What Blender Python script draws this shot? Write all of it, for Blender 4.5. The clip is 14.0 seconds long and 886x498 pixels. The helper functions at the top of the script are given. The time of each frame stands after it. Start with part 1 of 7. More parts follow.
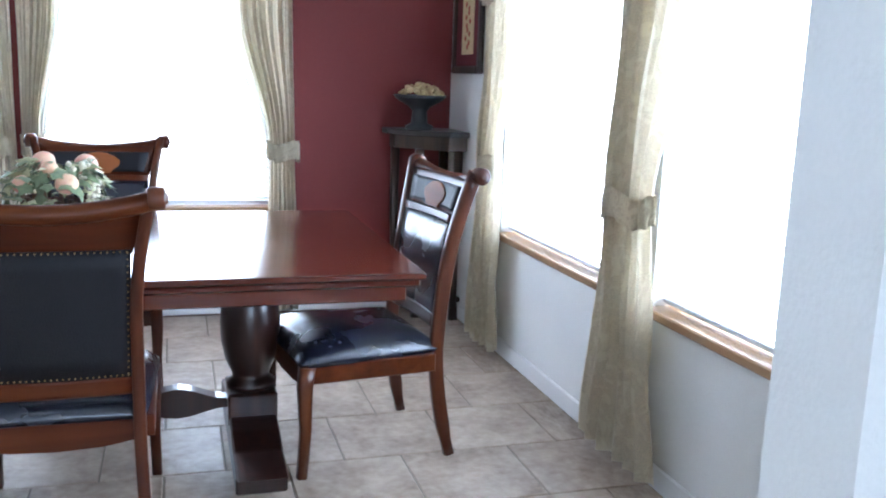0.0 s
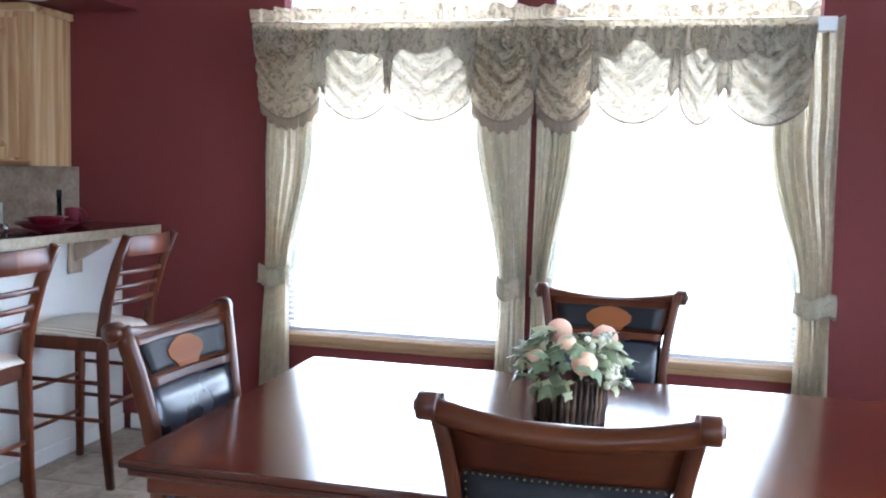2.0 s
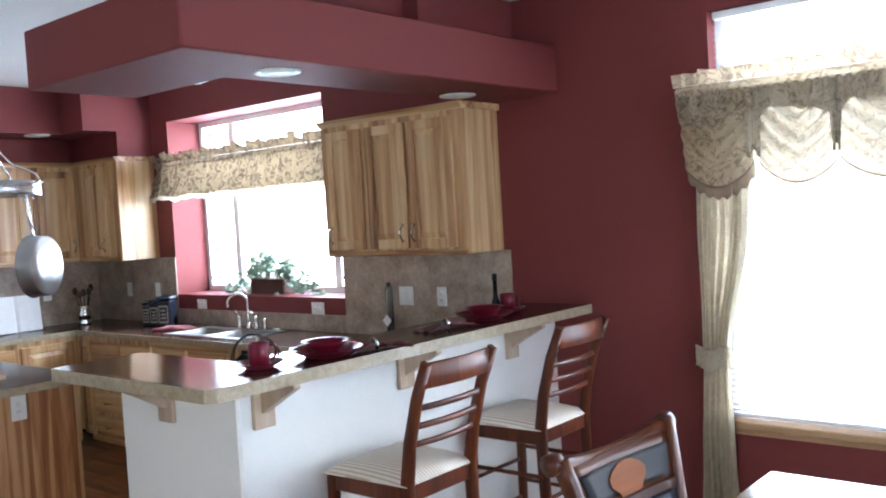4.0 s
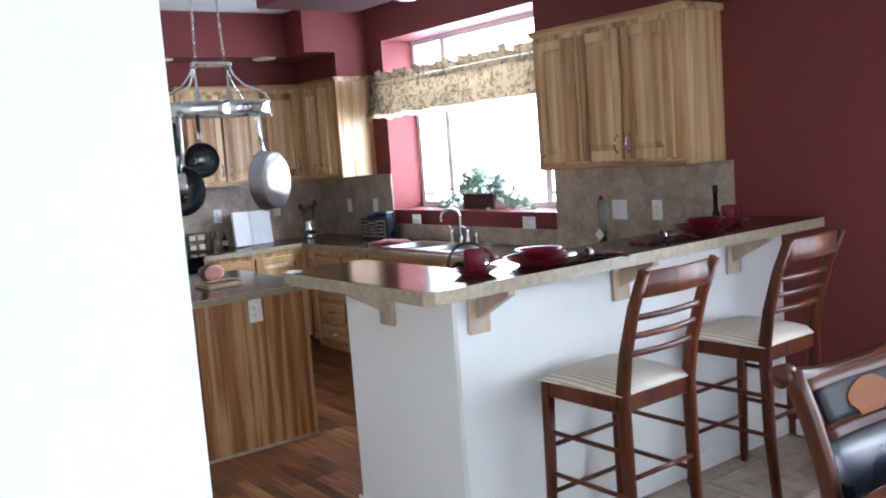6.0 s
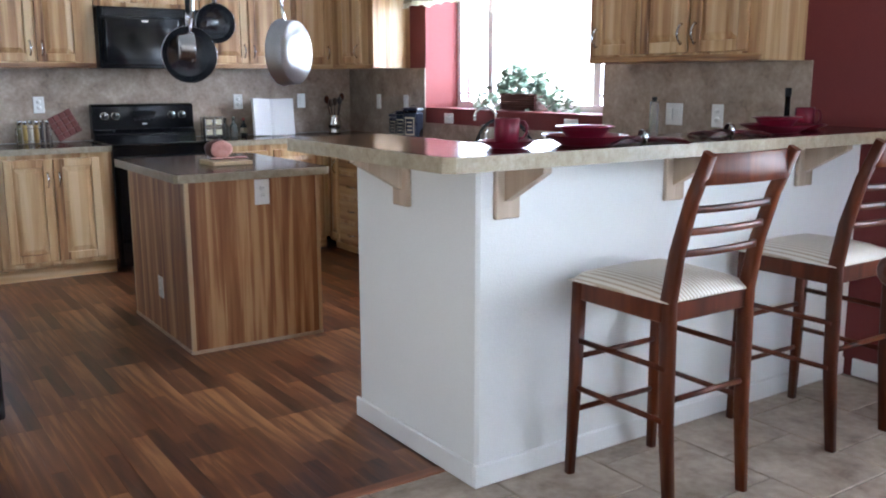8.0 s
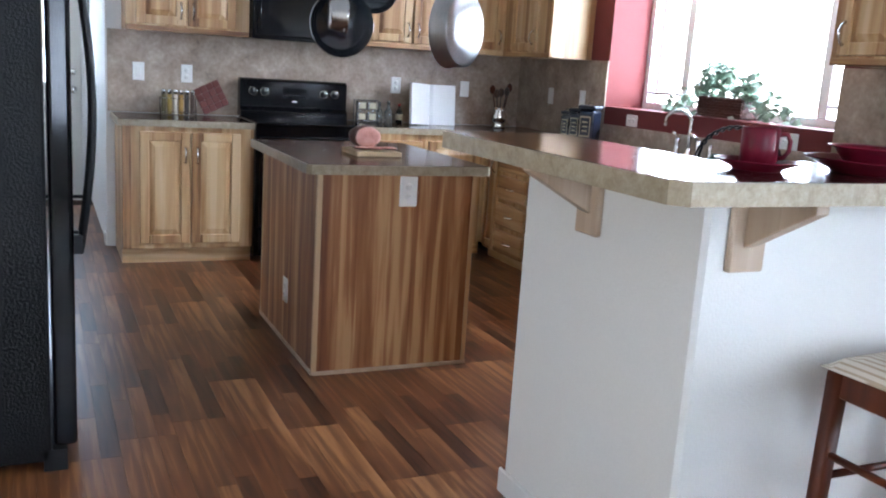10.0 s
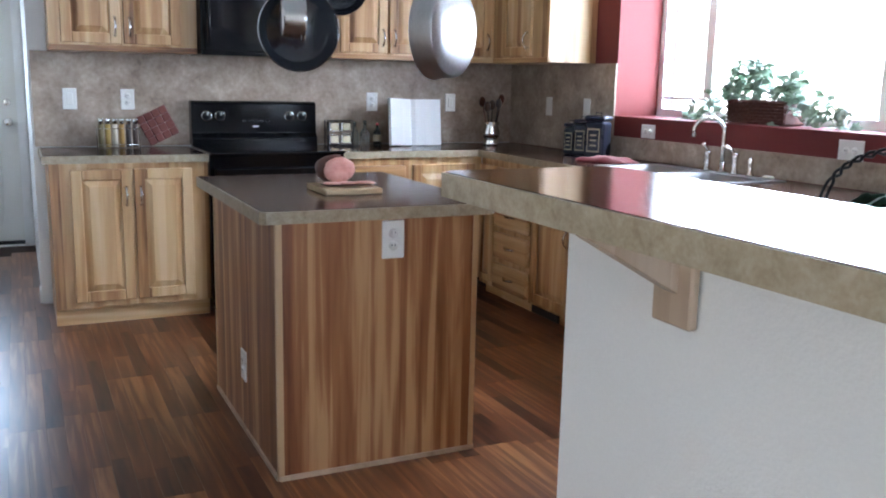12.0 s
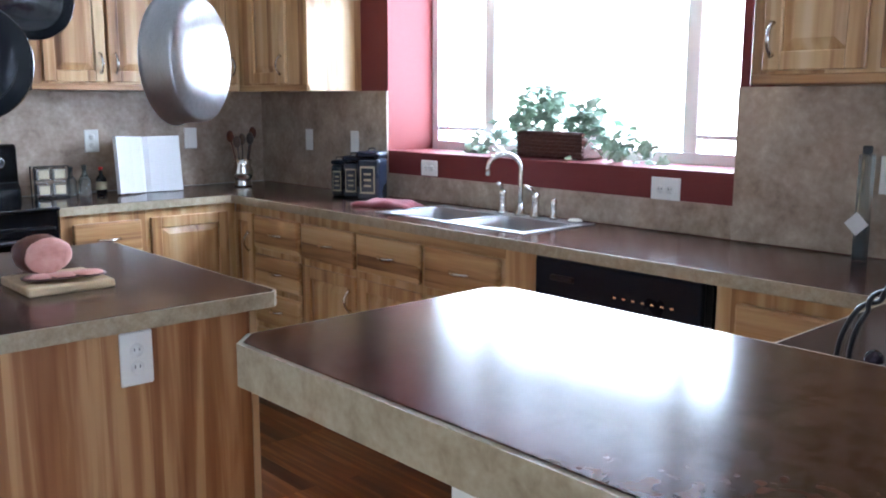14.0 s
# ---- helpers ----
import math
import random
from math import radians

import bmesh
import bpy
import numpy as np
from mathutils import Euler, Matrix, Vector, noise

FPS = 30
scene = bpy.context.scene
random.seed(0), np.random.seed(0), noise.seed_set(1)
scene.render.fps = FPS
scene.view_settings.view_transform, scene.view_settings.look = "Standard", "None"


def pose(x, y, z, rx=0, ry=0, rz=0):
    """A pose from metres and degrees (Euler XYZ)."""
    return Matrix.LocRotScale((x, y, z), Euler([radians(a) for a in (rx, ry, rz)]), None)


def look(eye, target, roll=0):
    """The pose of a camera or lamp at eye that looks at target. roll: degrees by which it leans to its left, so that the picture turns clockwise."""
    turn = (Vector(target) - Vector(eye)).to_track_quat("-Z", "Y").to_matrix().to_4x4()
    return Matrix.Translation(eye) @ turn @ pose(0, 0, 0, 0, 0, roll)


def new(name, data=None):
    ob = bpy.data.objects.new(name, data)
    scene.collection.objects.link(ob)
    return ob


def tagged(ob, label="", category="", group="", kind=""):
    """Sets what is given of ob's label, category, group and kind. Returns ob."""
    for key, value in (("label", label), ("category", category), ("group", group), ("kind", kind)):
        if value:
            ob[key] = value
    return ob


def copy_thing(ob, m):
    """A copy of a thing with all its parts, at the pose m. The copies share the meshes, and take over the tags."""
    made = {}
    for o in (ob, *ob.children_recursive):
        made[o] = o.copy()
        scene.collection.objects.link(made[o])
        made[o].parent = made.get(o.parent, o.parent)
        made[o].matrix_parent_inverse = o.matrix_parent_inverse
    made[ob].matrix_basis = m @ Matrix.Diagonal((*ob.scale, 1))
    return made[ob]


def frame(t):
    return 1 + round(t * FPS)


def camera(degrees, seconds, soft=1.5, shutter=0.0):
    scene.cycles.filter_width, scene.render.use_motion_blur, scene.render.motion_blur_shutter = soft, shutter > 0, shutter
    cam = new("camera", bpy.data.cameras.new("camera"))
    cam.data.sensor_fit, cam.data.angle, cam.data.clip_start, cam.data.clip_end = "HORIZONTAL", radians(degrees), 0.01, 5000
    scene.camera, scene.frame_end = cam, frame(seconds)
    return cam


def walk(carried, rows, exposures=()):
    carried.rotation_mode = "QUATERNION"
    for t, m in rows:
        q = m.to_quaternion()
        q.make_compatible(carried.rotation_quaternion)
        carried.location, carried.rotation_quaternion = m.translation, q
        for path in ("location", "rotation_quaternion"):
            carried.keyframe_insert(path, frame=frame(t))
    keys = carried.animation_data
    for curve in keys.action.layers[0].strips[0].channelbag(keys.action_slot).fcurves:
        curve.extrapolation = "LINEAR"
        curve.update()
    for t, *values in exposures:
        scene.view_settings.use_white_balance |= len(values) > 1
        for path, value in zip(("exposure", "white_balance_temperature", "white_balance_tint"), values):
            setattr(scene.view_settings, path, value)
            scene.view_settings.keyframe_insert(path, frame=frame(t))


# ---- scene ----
cam = camera(52.9, 14.0, soft=2.0)
PATH = [
    (0, (1.883, 1.177, 1.322), (2.455, 3.057, 0.95), 2.0),
    (0.5, (1.856, 1.294, 1.336), (2.166, 3.238, 0.979), 2.2),
    (1, (1.827, 1.489, 1.375), (1.855, 3.463, 1.057), 0.8),
    (1.5, (1.751, 1.65, 1.43), (1.585, 3.631, 1.205), 0.9),
    (2, (1.711, 1.789, 1.479), (1.256, 3.729, 1.304), 1.6),
    (2.5, (1.666, 1.947, 1.541), (0.947, 3.805, 1.365), -0.3),
    (3, (1.635, 2.023, 1.597), (0.705, 3.787, 1.44), -1.4),
    (3.5, (1.583, 2.033, 1.645), (0.484, 3.7, 1.539), -1.8),
    (4, (1.556, 2.036, 1.681), (0.27, 3.566, 1.598), -3.4),
    (4.2, (1.557, 2.039, 1.676), (0.21, 3.516, 1.609), -4.0),
    (6.5, (1.456, 2.039, 1.573), (-0.166, 3.178, 1.307), -4.1),
    (7, (1.361, 2.119, 1.487), (-0.224, 3.29, 1.144), -2.6),
    (9.3, (0.692, 2.573, 1.317), (-1.007, 3.552, 0.923), 3.9),
    (9.5, (0.59, 2.61, 1.324), (-1.121, 3.566, 0.931), 4.1),
    (10, (0.4, 2.675, 1.318), (-1.383, 3.49, 0.924), 3.7),
    (10.5, (0.199, 2.764, 1.321), (-1.634, 3.467, 0.944), 3.6),
    (11, (-0.004, 2.839, 1.312), (-1.843, 3.54, 0.955), 1.7),
    (11.5, (-0.197, 2.909, 1.311), (-2.003, 3.678, 0.931), 1.4),
    (12, (-0.392, 2.988, 1.317), (-2.166, 3.835, 0.949), 1.2),
    (12.5, (-0.571, 3.059, 1.342), (-2.292, 4.016, 0.992), -0.1),
    (13, (-0.767, 3.122, 1.357), (-2.374, 4.258, 1.0), -0.4),
    (13.5, (-0.948, 3.191, 1.373), (-2.457, 4.459, 1.031), -0.6),
    (14, (-1.129, 3.277, 1.397), (-2.591, 4.601, 1.068), 0.1),
]
EXPOSURES = [(0, 0.79, 5880, 10), (2.5, 0.81, 5980, 10), (4.2, 0.84, 6350, 10), (7.2, 0.80, 6300, 11), (9.3, 0.90, 6350, 11), (12.5, 0.97, 6200, 10), (14, 1.06, 5980, 10)]
walk(cam, [(t, look(eye, target, roll)) for t, eye, target, roll in PATH], exposures=EXPOSURES)

# ---- light ----
world = bpy.data.worlds.new("sky")
scene.world = world
world.use_nodes = True
sky = world.node_tree.nodes.new("ShaderNodeTexSky")
sky.sky_type, sky.sun_disc = "NISHITA", False
sky.sun_elevation, sky.sun_rotation = radians(48), radians(200)
world.node_tree.nodes["Background"].inputs["Strength"].default_value = 0.15
world.node_tree.links.new(sky.outputs["Color"], world.node_tree.nodes["Background"].inputs["Color"])
sun = new("sun", bpy.data.lights.new("sun", "SUN"))
sun.data.energy, sun.data.angle, sun.data.color = 4.5, radians(0.5), (1, 0.95, 0.88)
sun.matrix_world = look((3, -12, 14), (0, 0, 0))


def window_light(name, eye, target, width, height, watts, color=(0.60, 0.765, 1.0)):
    data = bpy.data.lights.new(name, "AREA")
    data.shape, data.size, data.size_y, data.energy, data.color = "RECTANGLE", width, height, watts, color
    ob = new(name, data)
    ob.matrix_world = look(eye, target)
    return ob


# watts of a fill lamp added to brighten the south-facing kitchen fronts
FILL_WATTS = 17
window_light("daylight_north", (1.11, 6.50, 1.57), (1.11, 0, 1.57), 2.75, 2.05, 142)
window_light("daylight_kitchen", (-3.73, 6.62, 1.85), (-3.73, 0, 1.85), 2.05, 1.5, 150)
window_light("daylight_east", (3.82, 3.87, 1.57), (0, 3.87, 1.57), 2.75, 2.05, 210)
window_light("fill_south", (-1.05, -1.10, 1.48), (-1.05, 6, 1.48), 2.35, 1.8, FILL_WATTS, (0.97, 0.97, 1.0))
window_light("daylight_living", (2.0, -3.30, 1.5), (2.0, 6, 1.5), 3.4, 1.9, 96)

# ---- materials ----


def nodes_of(name):
    m = bpy.data.materials.new(name)
    m.use_nodes = True
    t = m.node_tree
    return m, t, t.nodes, t.links, t.nodes["Principled BSDF"]


def add(n, kind, **values):
    node = n.new(kind)
    for k, v in values.items():
        if k in node.inputs:
            node.inputs[k].default_value = v
    return node


def ramp_node(n, stops):
    r = n.new("ShaderNodeValToRGB")
    e = r.color_ramp.elements
    e[0].position, e[0].color = stops[0][0], (*stops[0][1], 1)
    e[1].position, e[1].color = stops[-1][0], (*stops[-1][1], 1)
    for p, c in stops[1:-1]:
        x = e.new(p)
        x.color = (*c, 1)
    return r


def shade(c, k):
    return tuple(min(1, v * k) for v in c)


def plain(name, color, rough=0.5, metal=0.0, vary=0.12, scale=6.0, fine=90.0, bump=0.05, coat=0.0, spec=0.5, vec=(1, 1, 1)):
    """A surface of one colour with stains at a large scale, grain and relief at a small one."""
    m, t, n, l, b = nodes_of(name)
    co = n.new("ShaderNodeTexCoord")
    mp = n.new("ShaderNodeMapping")
    mp.inputs["Scale"].default_value = vec
    l.new(co.outputs["Object"], mp.inputs["Vector"])
    big = add(n, "ShaderNodeTexNoise", Scale=scale, Detail=4.0)
    small = add(n, "ShaderNodeTexNoise", Scale=fine, Detail=3.0)
    l.new(mp.outputs[0], big.inputs["Vector"])
    l.new(mp.outputs[0], small.inputs["Vector"])
    mix = n.new("ShaderNodeMath")
    mix.operation = "ADD"
    l.new(big.outputs["Fac"], mix.inputs[0])
    l.new(small.outputs["Fac"], mix.inputs[1])
    half = n.new("ShaderNodeMath")
    half.operation = "MULTIPLY"
    half.inputs[1].default_value = 0.5
    l.new(mix.outputs[0], half.inputs[0])
    r = ramp_node(n, [(0.3, shade(color, 1 - vary)), (0.7, shade(color, 1 + vary))])
    l.new(half.outputs[0], r.inputs["Fac"])
    l.new(r.outputs["Color"], b.inputs["Base Color"])
    b.inputs["Metallic"].default_value = metal
    b.inputs["Coat Weight"].default_value = coat
    b.inputs["Coat Roughness"].default_value = 0.12
    b.inputs["Specular IOR Level"].default_value = spec
    rr = add(n, "ShaderNodeMapRange")
    rr.inputs["To Min"].default_value = max(0.02, rough - 0.07)
    rr.inputs["To Max"].default_value = min(1, rough + 0.07)
    l.new(big.outputs["Fac"], rr.inputs["Value"])
    l.new(rr.outputs[0], b.inputs["Roughness"])
    if bump:
        bp = add(n, "ShaderNodeBump", Strength=bump, Distance=0.01)
        l.new(small.outputs["Fac"], bp.inputs["Height"])
        l.new(bp.outputs[0], b.inputs["Normal"])
    return m


def wood(name, colors, board=0.10, axis="z", rough=0.4, coat=0.0, contrast=1.0, island=False, span=1.0, spec=0.5, tones=0.5, streak=11.0):
    """Wood in boards of that width, with the grain along the axis; each board has its own tone."""
    m, t, n, l, b = nodes_of(name)
    co = n.new("ShaderNodeTexCoord")
    sep = n.new("ShaderNodeSeparateXYZ")
    l.new(co.outputs["Object"], sep.inputs[0])
    others = [a for a in "xyz" if a != axis]
    add1 = n.new("ShaderNodeMath")
    add1.operation = "ADD"
    l.new(sep.outputs[others[0].upper()], add1.inputs[0])
    l.new(sep.outputs[others[1].upper()], add1.inputs[1])
    div = n.new("ShaderNodeMath")
    div.operation = "DIVIDE"
    l.new(add1.outputs[0], div.inputs[0])
    div.inputs[1].default_value = board
    sway = n.new("ShaderNodeMath")
    sway.operation = "MULTIPLY"
    sway.inputs[1].default_value = 2.7 / board
    l.new(add1.outputs[0], sway.inputs[0])
    wavy = n.new("ShaderNodeMath")
    wavy.operation = "SINE"
    l.new(sway.outputs[0], wavy.inputs[0])
    uneven = n.new("ShaderNodeMath")
    uneven.operation = "MULTIPLY_ADD"
    uneven.inputs[1].default_value = 0.42
    l.new(wavy.outputs[0], uneven.inputs[0])
    l.new(div.outputs[0], uneven.inputs[2])
    flo = n.new("ShaderNodeMath")
    flo.operation = "FLOOR"
    l.new(uneven.outputs[0], flo.inputs[0])
    info = n.new("ShaderNodeObjectInfo")
    seedadd = n.new("ShaderNodeMath")
    seedadd.operation = "MULTIPLY_ADD"
    seedadd.inputs[1].default_value = 37.0
    l.new(info.outputs["Random"], seedadd.inputs[0])
    l.new(flo.outputs[0], seedadd.inputs[2])
    white = n.new("ShaderNodeTexWhiteNoise")
    white.noise_dimensions = "1D"
    l.new(seedadd.outputs[0], white.inputs["W"])
    tone = white.outputs["Value"]
    if island:
        geo = n.new("ShaderNodeNewGeometry")
        tone = geo.outputs["Random Per Island"]
    mp = n.new("ShaderNodeMapping")
    s = {a: 26.0 for a in "xyz"}
    s[axis] = 1.6
    mp.inputs["Scale"].default_value = (s["x"], s["y"], s["z"])
    l.new(co.outputs["Object"], mp.inputs["Vector"])
    shift = n.new("ShaderNodeVectorMath")
    shift.operation = "MULTIPLY_ADD"
    shift.inputs[1].default_value = (17, 13, 11)
    comb = n.new("ShaderNodeCombineXYZ")
    for i in range(3):
        l.new(tone, comb.inputs[i])
    l.new(comb.outputs[0], shift.inputs[0])
    l.new(mp.outputs[0], shift.inputs[2])
    fine = add(n, "ShaderNodeTexNoise", Scale=1.0, Detail=5.0, Distortion=0.6)
    l.new(shift.outputs[0], fine.inputs["Vector"])
    mp2 = n.new("ShaderNodeMapping")
    s2 = {a: streak for a in "xyz"}
    s2[axis] = 0.75
    mp2.inputs["Scale"].default_value = (s2["x"], s2["y"], s2["z"])
    l.new(co.outputs["Object"], mp2.inputs["Vector"])
    broad = add(n, "ShaderNodeTexNoise", Scale=1.0, Detail=3.0, Distortion=0.9)
    l.new(mp2.outputs[0], broad.inputs["Vector"])
    # tone of the board, streaks and fine grain together choose the colour
    a1 = n.new("ShaderNodeMath")
    a1.operation = "MULTIPLY_ADD"
    a1.inputs[1].default_value = tones * contrast
    l.new(tone, a1.inputs[0])
    half = n.new("ShaderNodeMath")
    half.operation = "MULTIPLY"
    half.inputs[1].default_value = 0.6
    l.new(fine.outputs["Fac"], half.inputs[0])
    l.new(half.outputs[0], a1.inputs[2])
    a2 = n.new("ShaderNodeMath")
    a2.operation = "MULTIPLY_ADD"
    a2.inputs[1].default_value = 1.25 * contrast
    l.new(broad.outputs["Fac"], a2.inputs[0])
    l.new(a1.outputs[0], a2.inputs[2])
    rg = add(n, "ShaderNodeMapRange")
    rg.inputs["From Min"].default_value = 0.30 + (0.60 + 0.5 * tones) * contrast - (0.06 + 0.35 * contrast) * span
    rg.inputs["From Max"].default_value = 0.30 + (0.60 + 0.5 * tones) * contrast + (0.06 + 0.35 * contrast) * span
    l.new(a2.outputs[0], rg.inputs["Value"])
    k = len(colors) - 1
    r = ramp_node(n, [(i / k, c) for i, c in enumerate(colors)])
    l.new(rg.outputs[0], r.inputs["Fac"])
    l.new(r.outputs["Color"], b.inputs["Base Color"])
    b.inputs["Roughness"].default_value = rough
    b.inputs["Specular IOR Level"].default_value = spec
    b.inputs["Coat Weight"].default_value = coat
    b.inputs["Coat Roughness"].default_value = 0.1
    bp = add(n, "ShaderNodeBump", Strength=0.08, Distance=0.004)
    l.new(fine.outputs["Fac"], bp.inputs["Height"])
    l.new(bp.outputs[0], b.inputs["Normal"])
    return m


def mottled(name, colors, scale, rough, spec=0.5, detail=6.0, bump=0.0, second=40.0, coat=0.0, low=0.48, high=0.98):
    """Stone-like or laminate surface: clouds of several colours under fine speckle."""
    m, t, n, l, b = nodes_of(name)
    co = n.new("ShaderNodeTexCoord")
    info = n.new("ShaderNodeObjectInfo")
    comb = n.new("ShaderNodeCombineXYZ")
    for i in range(3):
        l.new(info.outputs["Random"], comb.inputs[i])
    sh = n.new("ShaderNodeVectorMath")
    sh.operation = "MULTIPLY_ADD"
    sh.inputs[1].default_value = (31, 17, 23)
    l.new(comb.outputs[0], sh.inputs[0])
    l.new(co.outputs["Object"], sh.inputs[2])
    big = add(n, "ShaderNodeTexNoise", Scale=scale, Detail=detail, Roughness=0.62, Distortion=0.4)
    small = add(n, "ShaderNodeTexNoise", Scale=second, Detail=4.0)
    l.new(sh.outputs[0], big.inputs["Vector"])
    l.new(sh.outputs[0], small.inputs["Vector"])
    ad = n.new("ShaderNodeMath")
    ad.operation = "MULTIPLY_ADD"
    ad.inputs[1].default_value = 0.45
    l.new(small.outputs["Fac"], ad.inputs[0])
    l.new(big.outputs["Fac"], ad.inputs[2])
    rg = add(n, "ShaderNodeMapRange")
    rg.inputs["From Min"].default_value, rg.inputs["From Max"].default_value = low, high
    l.new(ad.outputs[0], rg.inputs["Value"])
    k = len(colors) - 1
    r = ramp_node(n, [(i / k, c) for i, c in enumerate(colors)])
    l.new(rg.outputs[0], r.inputs["Fac"])
    l.new(r.outputs["Color"], b.inputs["Base Color"])
    b.inputs["Roughness"].default_value = rough
    b.inputs["Specular IOR Level"].default_value = spec
    b.inputs["Coat Weight"].default_value = coat
    if bump:
        bp = add(n, "ShaderNodeBump", Strength=bump, Distance=0.01)
        l.new(ad.outputs[0], bp.inputs["Height"])
        l.new(bp.outputs[0], b.inputs["Normal"])
    return m


def cloth(name, color, accent=None, scale=22.0, clear=0.0, rough=0.8, sheen=0.2, low=0.52, high=0.60):
    """Woven cloth; with an accent, a brocade of vines in that colour. clear: how much shines through."""
    m, t, n, l, b = nodes_of(name)
    co = n.new("ShaderNodeTexCoord")
    weave = add(n, "ShaderNodeTexNoise", Scale=260.0, Detail=2.0)
    l.new(co.outputs["Object"], weave.inputs["Vector"])
    r = ramp_node(n, [(0.3, shade(color, 0.86)), (0.7, shade(color, 1.1))])
    l.new(weave.outputs["Fac"], r.inputs["Fac"])
    out = r.outputs["Color"]
    if accent:
        vine = add(n, "ShaderNodeTexNoise", Scale=scale, Detail=3.0, Distortion=2.6)
        l.new(co.outputs["Object"], vine.inputs["Vector"])
        cut = ramp_node(n, [(low, (0, 0, 0)), (high, (1, 1, 1))])
        l.new(vine.outputs["Fac"], cut.inputs["Fac"])
        mx = n.new("ShaderNodeMix")
        mx.data_type = "RGBA"
        l.new(cut.outputs["Color"], mx.inputs[0])
        l.new(out, mx.inputs[6])
        mx.inputs[7].default_value = (*accent, 1)
        out = mx.outputs[2]
    l.new(out, b.inputs["Base Color"])
    b.inputs["Roughness"].default_value = rough
    b.inputs["Sheen Weight"].default_value = sheen
    bp = add(n, "ShaderNodeBump", Strength=0.1, Distance=0.003)
    l.new(weave.outputs["Fac"], bp.inputs["Height"])
    l.new(bp.outputs[0], b.inputs["Normal"])
    if clear:
        tr = n.new("ShaderNodeBsdfTranslucent")
        l.new(out, tr.inputs["Color"])
        mix = n.new("ShaderNodeMixShader")
        mix.inputs[0].default_value = clear
        l.new(b.outputs[0], mix.inputs[1])
        l.new(tr.outputs[0], mix.inputs[2])
        l.new(mix.outputs[0], n["Material Output"].inputs["Surface"])
    return m


def pane_glass(name):
    m, t, n, l, b = nodes_of(name)
    clear = n.new("ShaderNodeBsdfTransparent")
    gloss = n.new("ShaderNodeBsdfGlossy")
    gloss.inputs["Roughness"].default_value = 0.02
    mix = n.new("ShaderNodeMixShader")
    mix.inputs[0].default_value = 0.04
    l.new(clear.outputs[0], mix.inputs[1])
    l.new(gloss.outputs[0], mix.inputs[2])
    l.new(mix.outputs[0], n["Material Output"].inputs["Surface"])
    return m


M_RED = plain("red_wall_paint", (0.165, 0.032, 0.030), 0.66, vary=0.07, scale=2.0, fine=160, bump=0.10, spec=0.26)
M_WHITE = plain("white_wall_paint", (0.80, 0.79, 0.76), 0.65, vary=0.03, scale=2.0, fine=140, bump=0.12)
M_CEIL = plain("ceiling_paint", (0.72, 0.71, 0.68), 0.8, vary=0.04, scale=3.0, fine=60, bump=0.2)
M_TRIM = plain("white_trim_paint", (0.80, 0.79, 0.77), 0.4, vary=0.03, bump=0.02)
M_VINYL = plain("white_window_vinyl", (0.82, 0.83, 0.84), 0.35, vary=0.02, bump=0.0)
M_GLASS = pane_glass("window_glass")
HICKORY = [(0.15, 0.062, 0.022), (0.40, 0.205, 0.082), (0.56, 0.345, 0.16), (0.66, 0.465, 0.26)]
M_HICK = wood("hickory_upright_grain", HICKORY, 0.085, "z", 0.38, contrast=0.85)
M_HICKX = wood("hickory_level_grain", HICKORY, 0.09, "x", 0.38, contrast=1.1, span=0.8, streak=16.0)
M_HICKP = wood("hickory_panel_veneer", [(0.15, 0.046, 0.016), (0.26, 0.094, 0.033), (0.35, 0.148, 0.055), (0.54, 0.31, 0.145)], 0.05, "z", 0.42, contrast=1.0, span=0.66, tones=0.25, streak=17.0)
M_PALE = wood("pale_maple", [(0.38, 0.265, 0.17), (0.49, 0.365, 0.26), (0.57, 0.44, 0.33)], 0.2, "z", 0.45)
M_MOULD = wood("hickory_moulding", [(0.40, 0.235, 0.115), (0.52, 0.34, 0.185), (0.60, 0.42, 0.25)], 0.2, "z", 0.42)
M_SILL = wood("oak_sill", [(0.26, 0.14, 0.065), (0.38, 0.225, 0.115), (0.46, 0.30, 0.165)], 0.3, "x", 0.35)
CHERRY = [(0.026, 0.005, 0.002), (0.050, 0.010, 0.003), (0.076, 0.017, 0.005), (0.102, 0.027, 0.008)]
M_CHERRY = wood("cherry_upright_grain", CHERRY, 0.5, "z", 0.34, coat=0.05, contrast=0.7, spec=0.35)
M_CHERRYX = wood("cherry_level_grain", CHERRY, 0.35, "x", 0.30, contrast=0.8, spec=0.2)
M_TABLE = wood("polished_mahogany_top", [(0.034, 0.006, 0.003), (0.072, 0.012, 0.005), (0.115, 0.023, 0.009)], 0.22, "x", 0.17, coat=0.4, contrast=0.6)
M_TABLED = wood("dark_mahogany", [(0.014, 0.004, 0.003), (0.030, 0.009, 0.006), (0.060, 0.018, 0.009)], 0.4, "z", 0.30, coat=0.3, contrast=0.7)
M_STOOL = wood("dark_cherry_stool", [(0.040, 0.007, 0.002), (0.085, 0.016, 0.004), (0.14, 0.030, 0.008)], 0.4, "z", 0.36, spec=0.3, contrast=0.6)
M_LEATHER = plain("black_leather", (0.010, 0.012, 0.022), 0.27, vary=0.15, scale=4, fine=220, bump=0.02, spec=0.75)
M_MEDAL = wood("burl_medallion", [(0.13, 0.035, 0.010), (0.20, 0.060, 0.018), (0.26, 0.085, 0.028)], 0.05, "x", 0.55, spec=0.15)
M_LEATHERB = plain("dark_leather_back", (0.010, 0.009, 0.011), 0.5, spec=0.25, vary=0.2, scale=9, fine=220, bump=0.2)
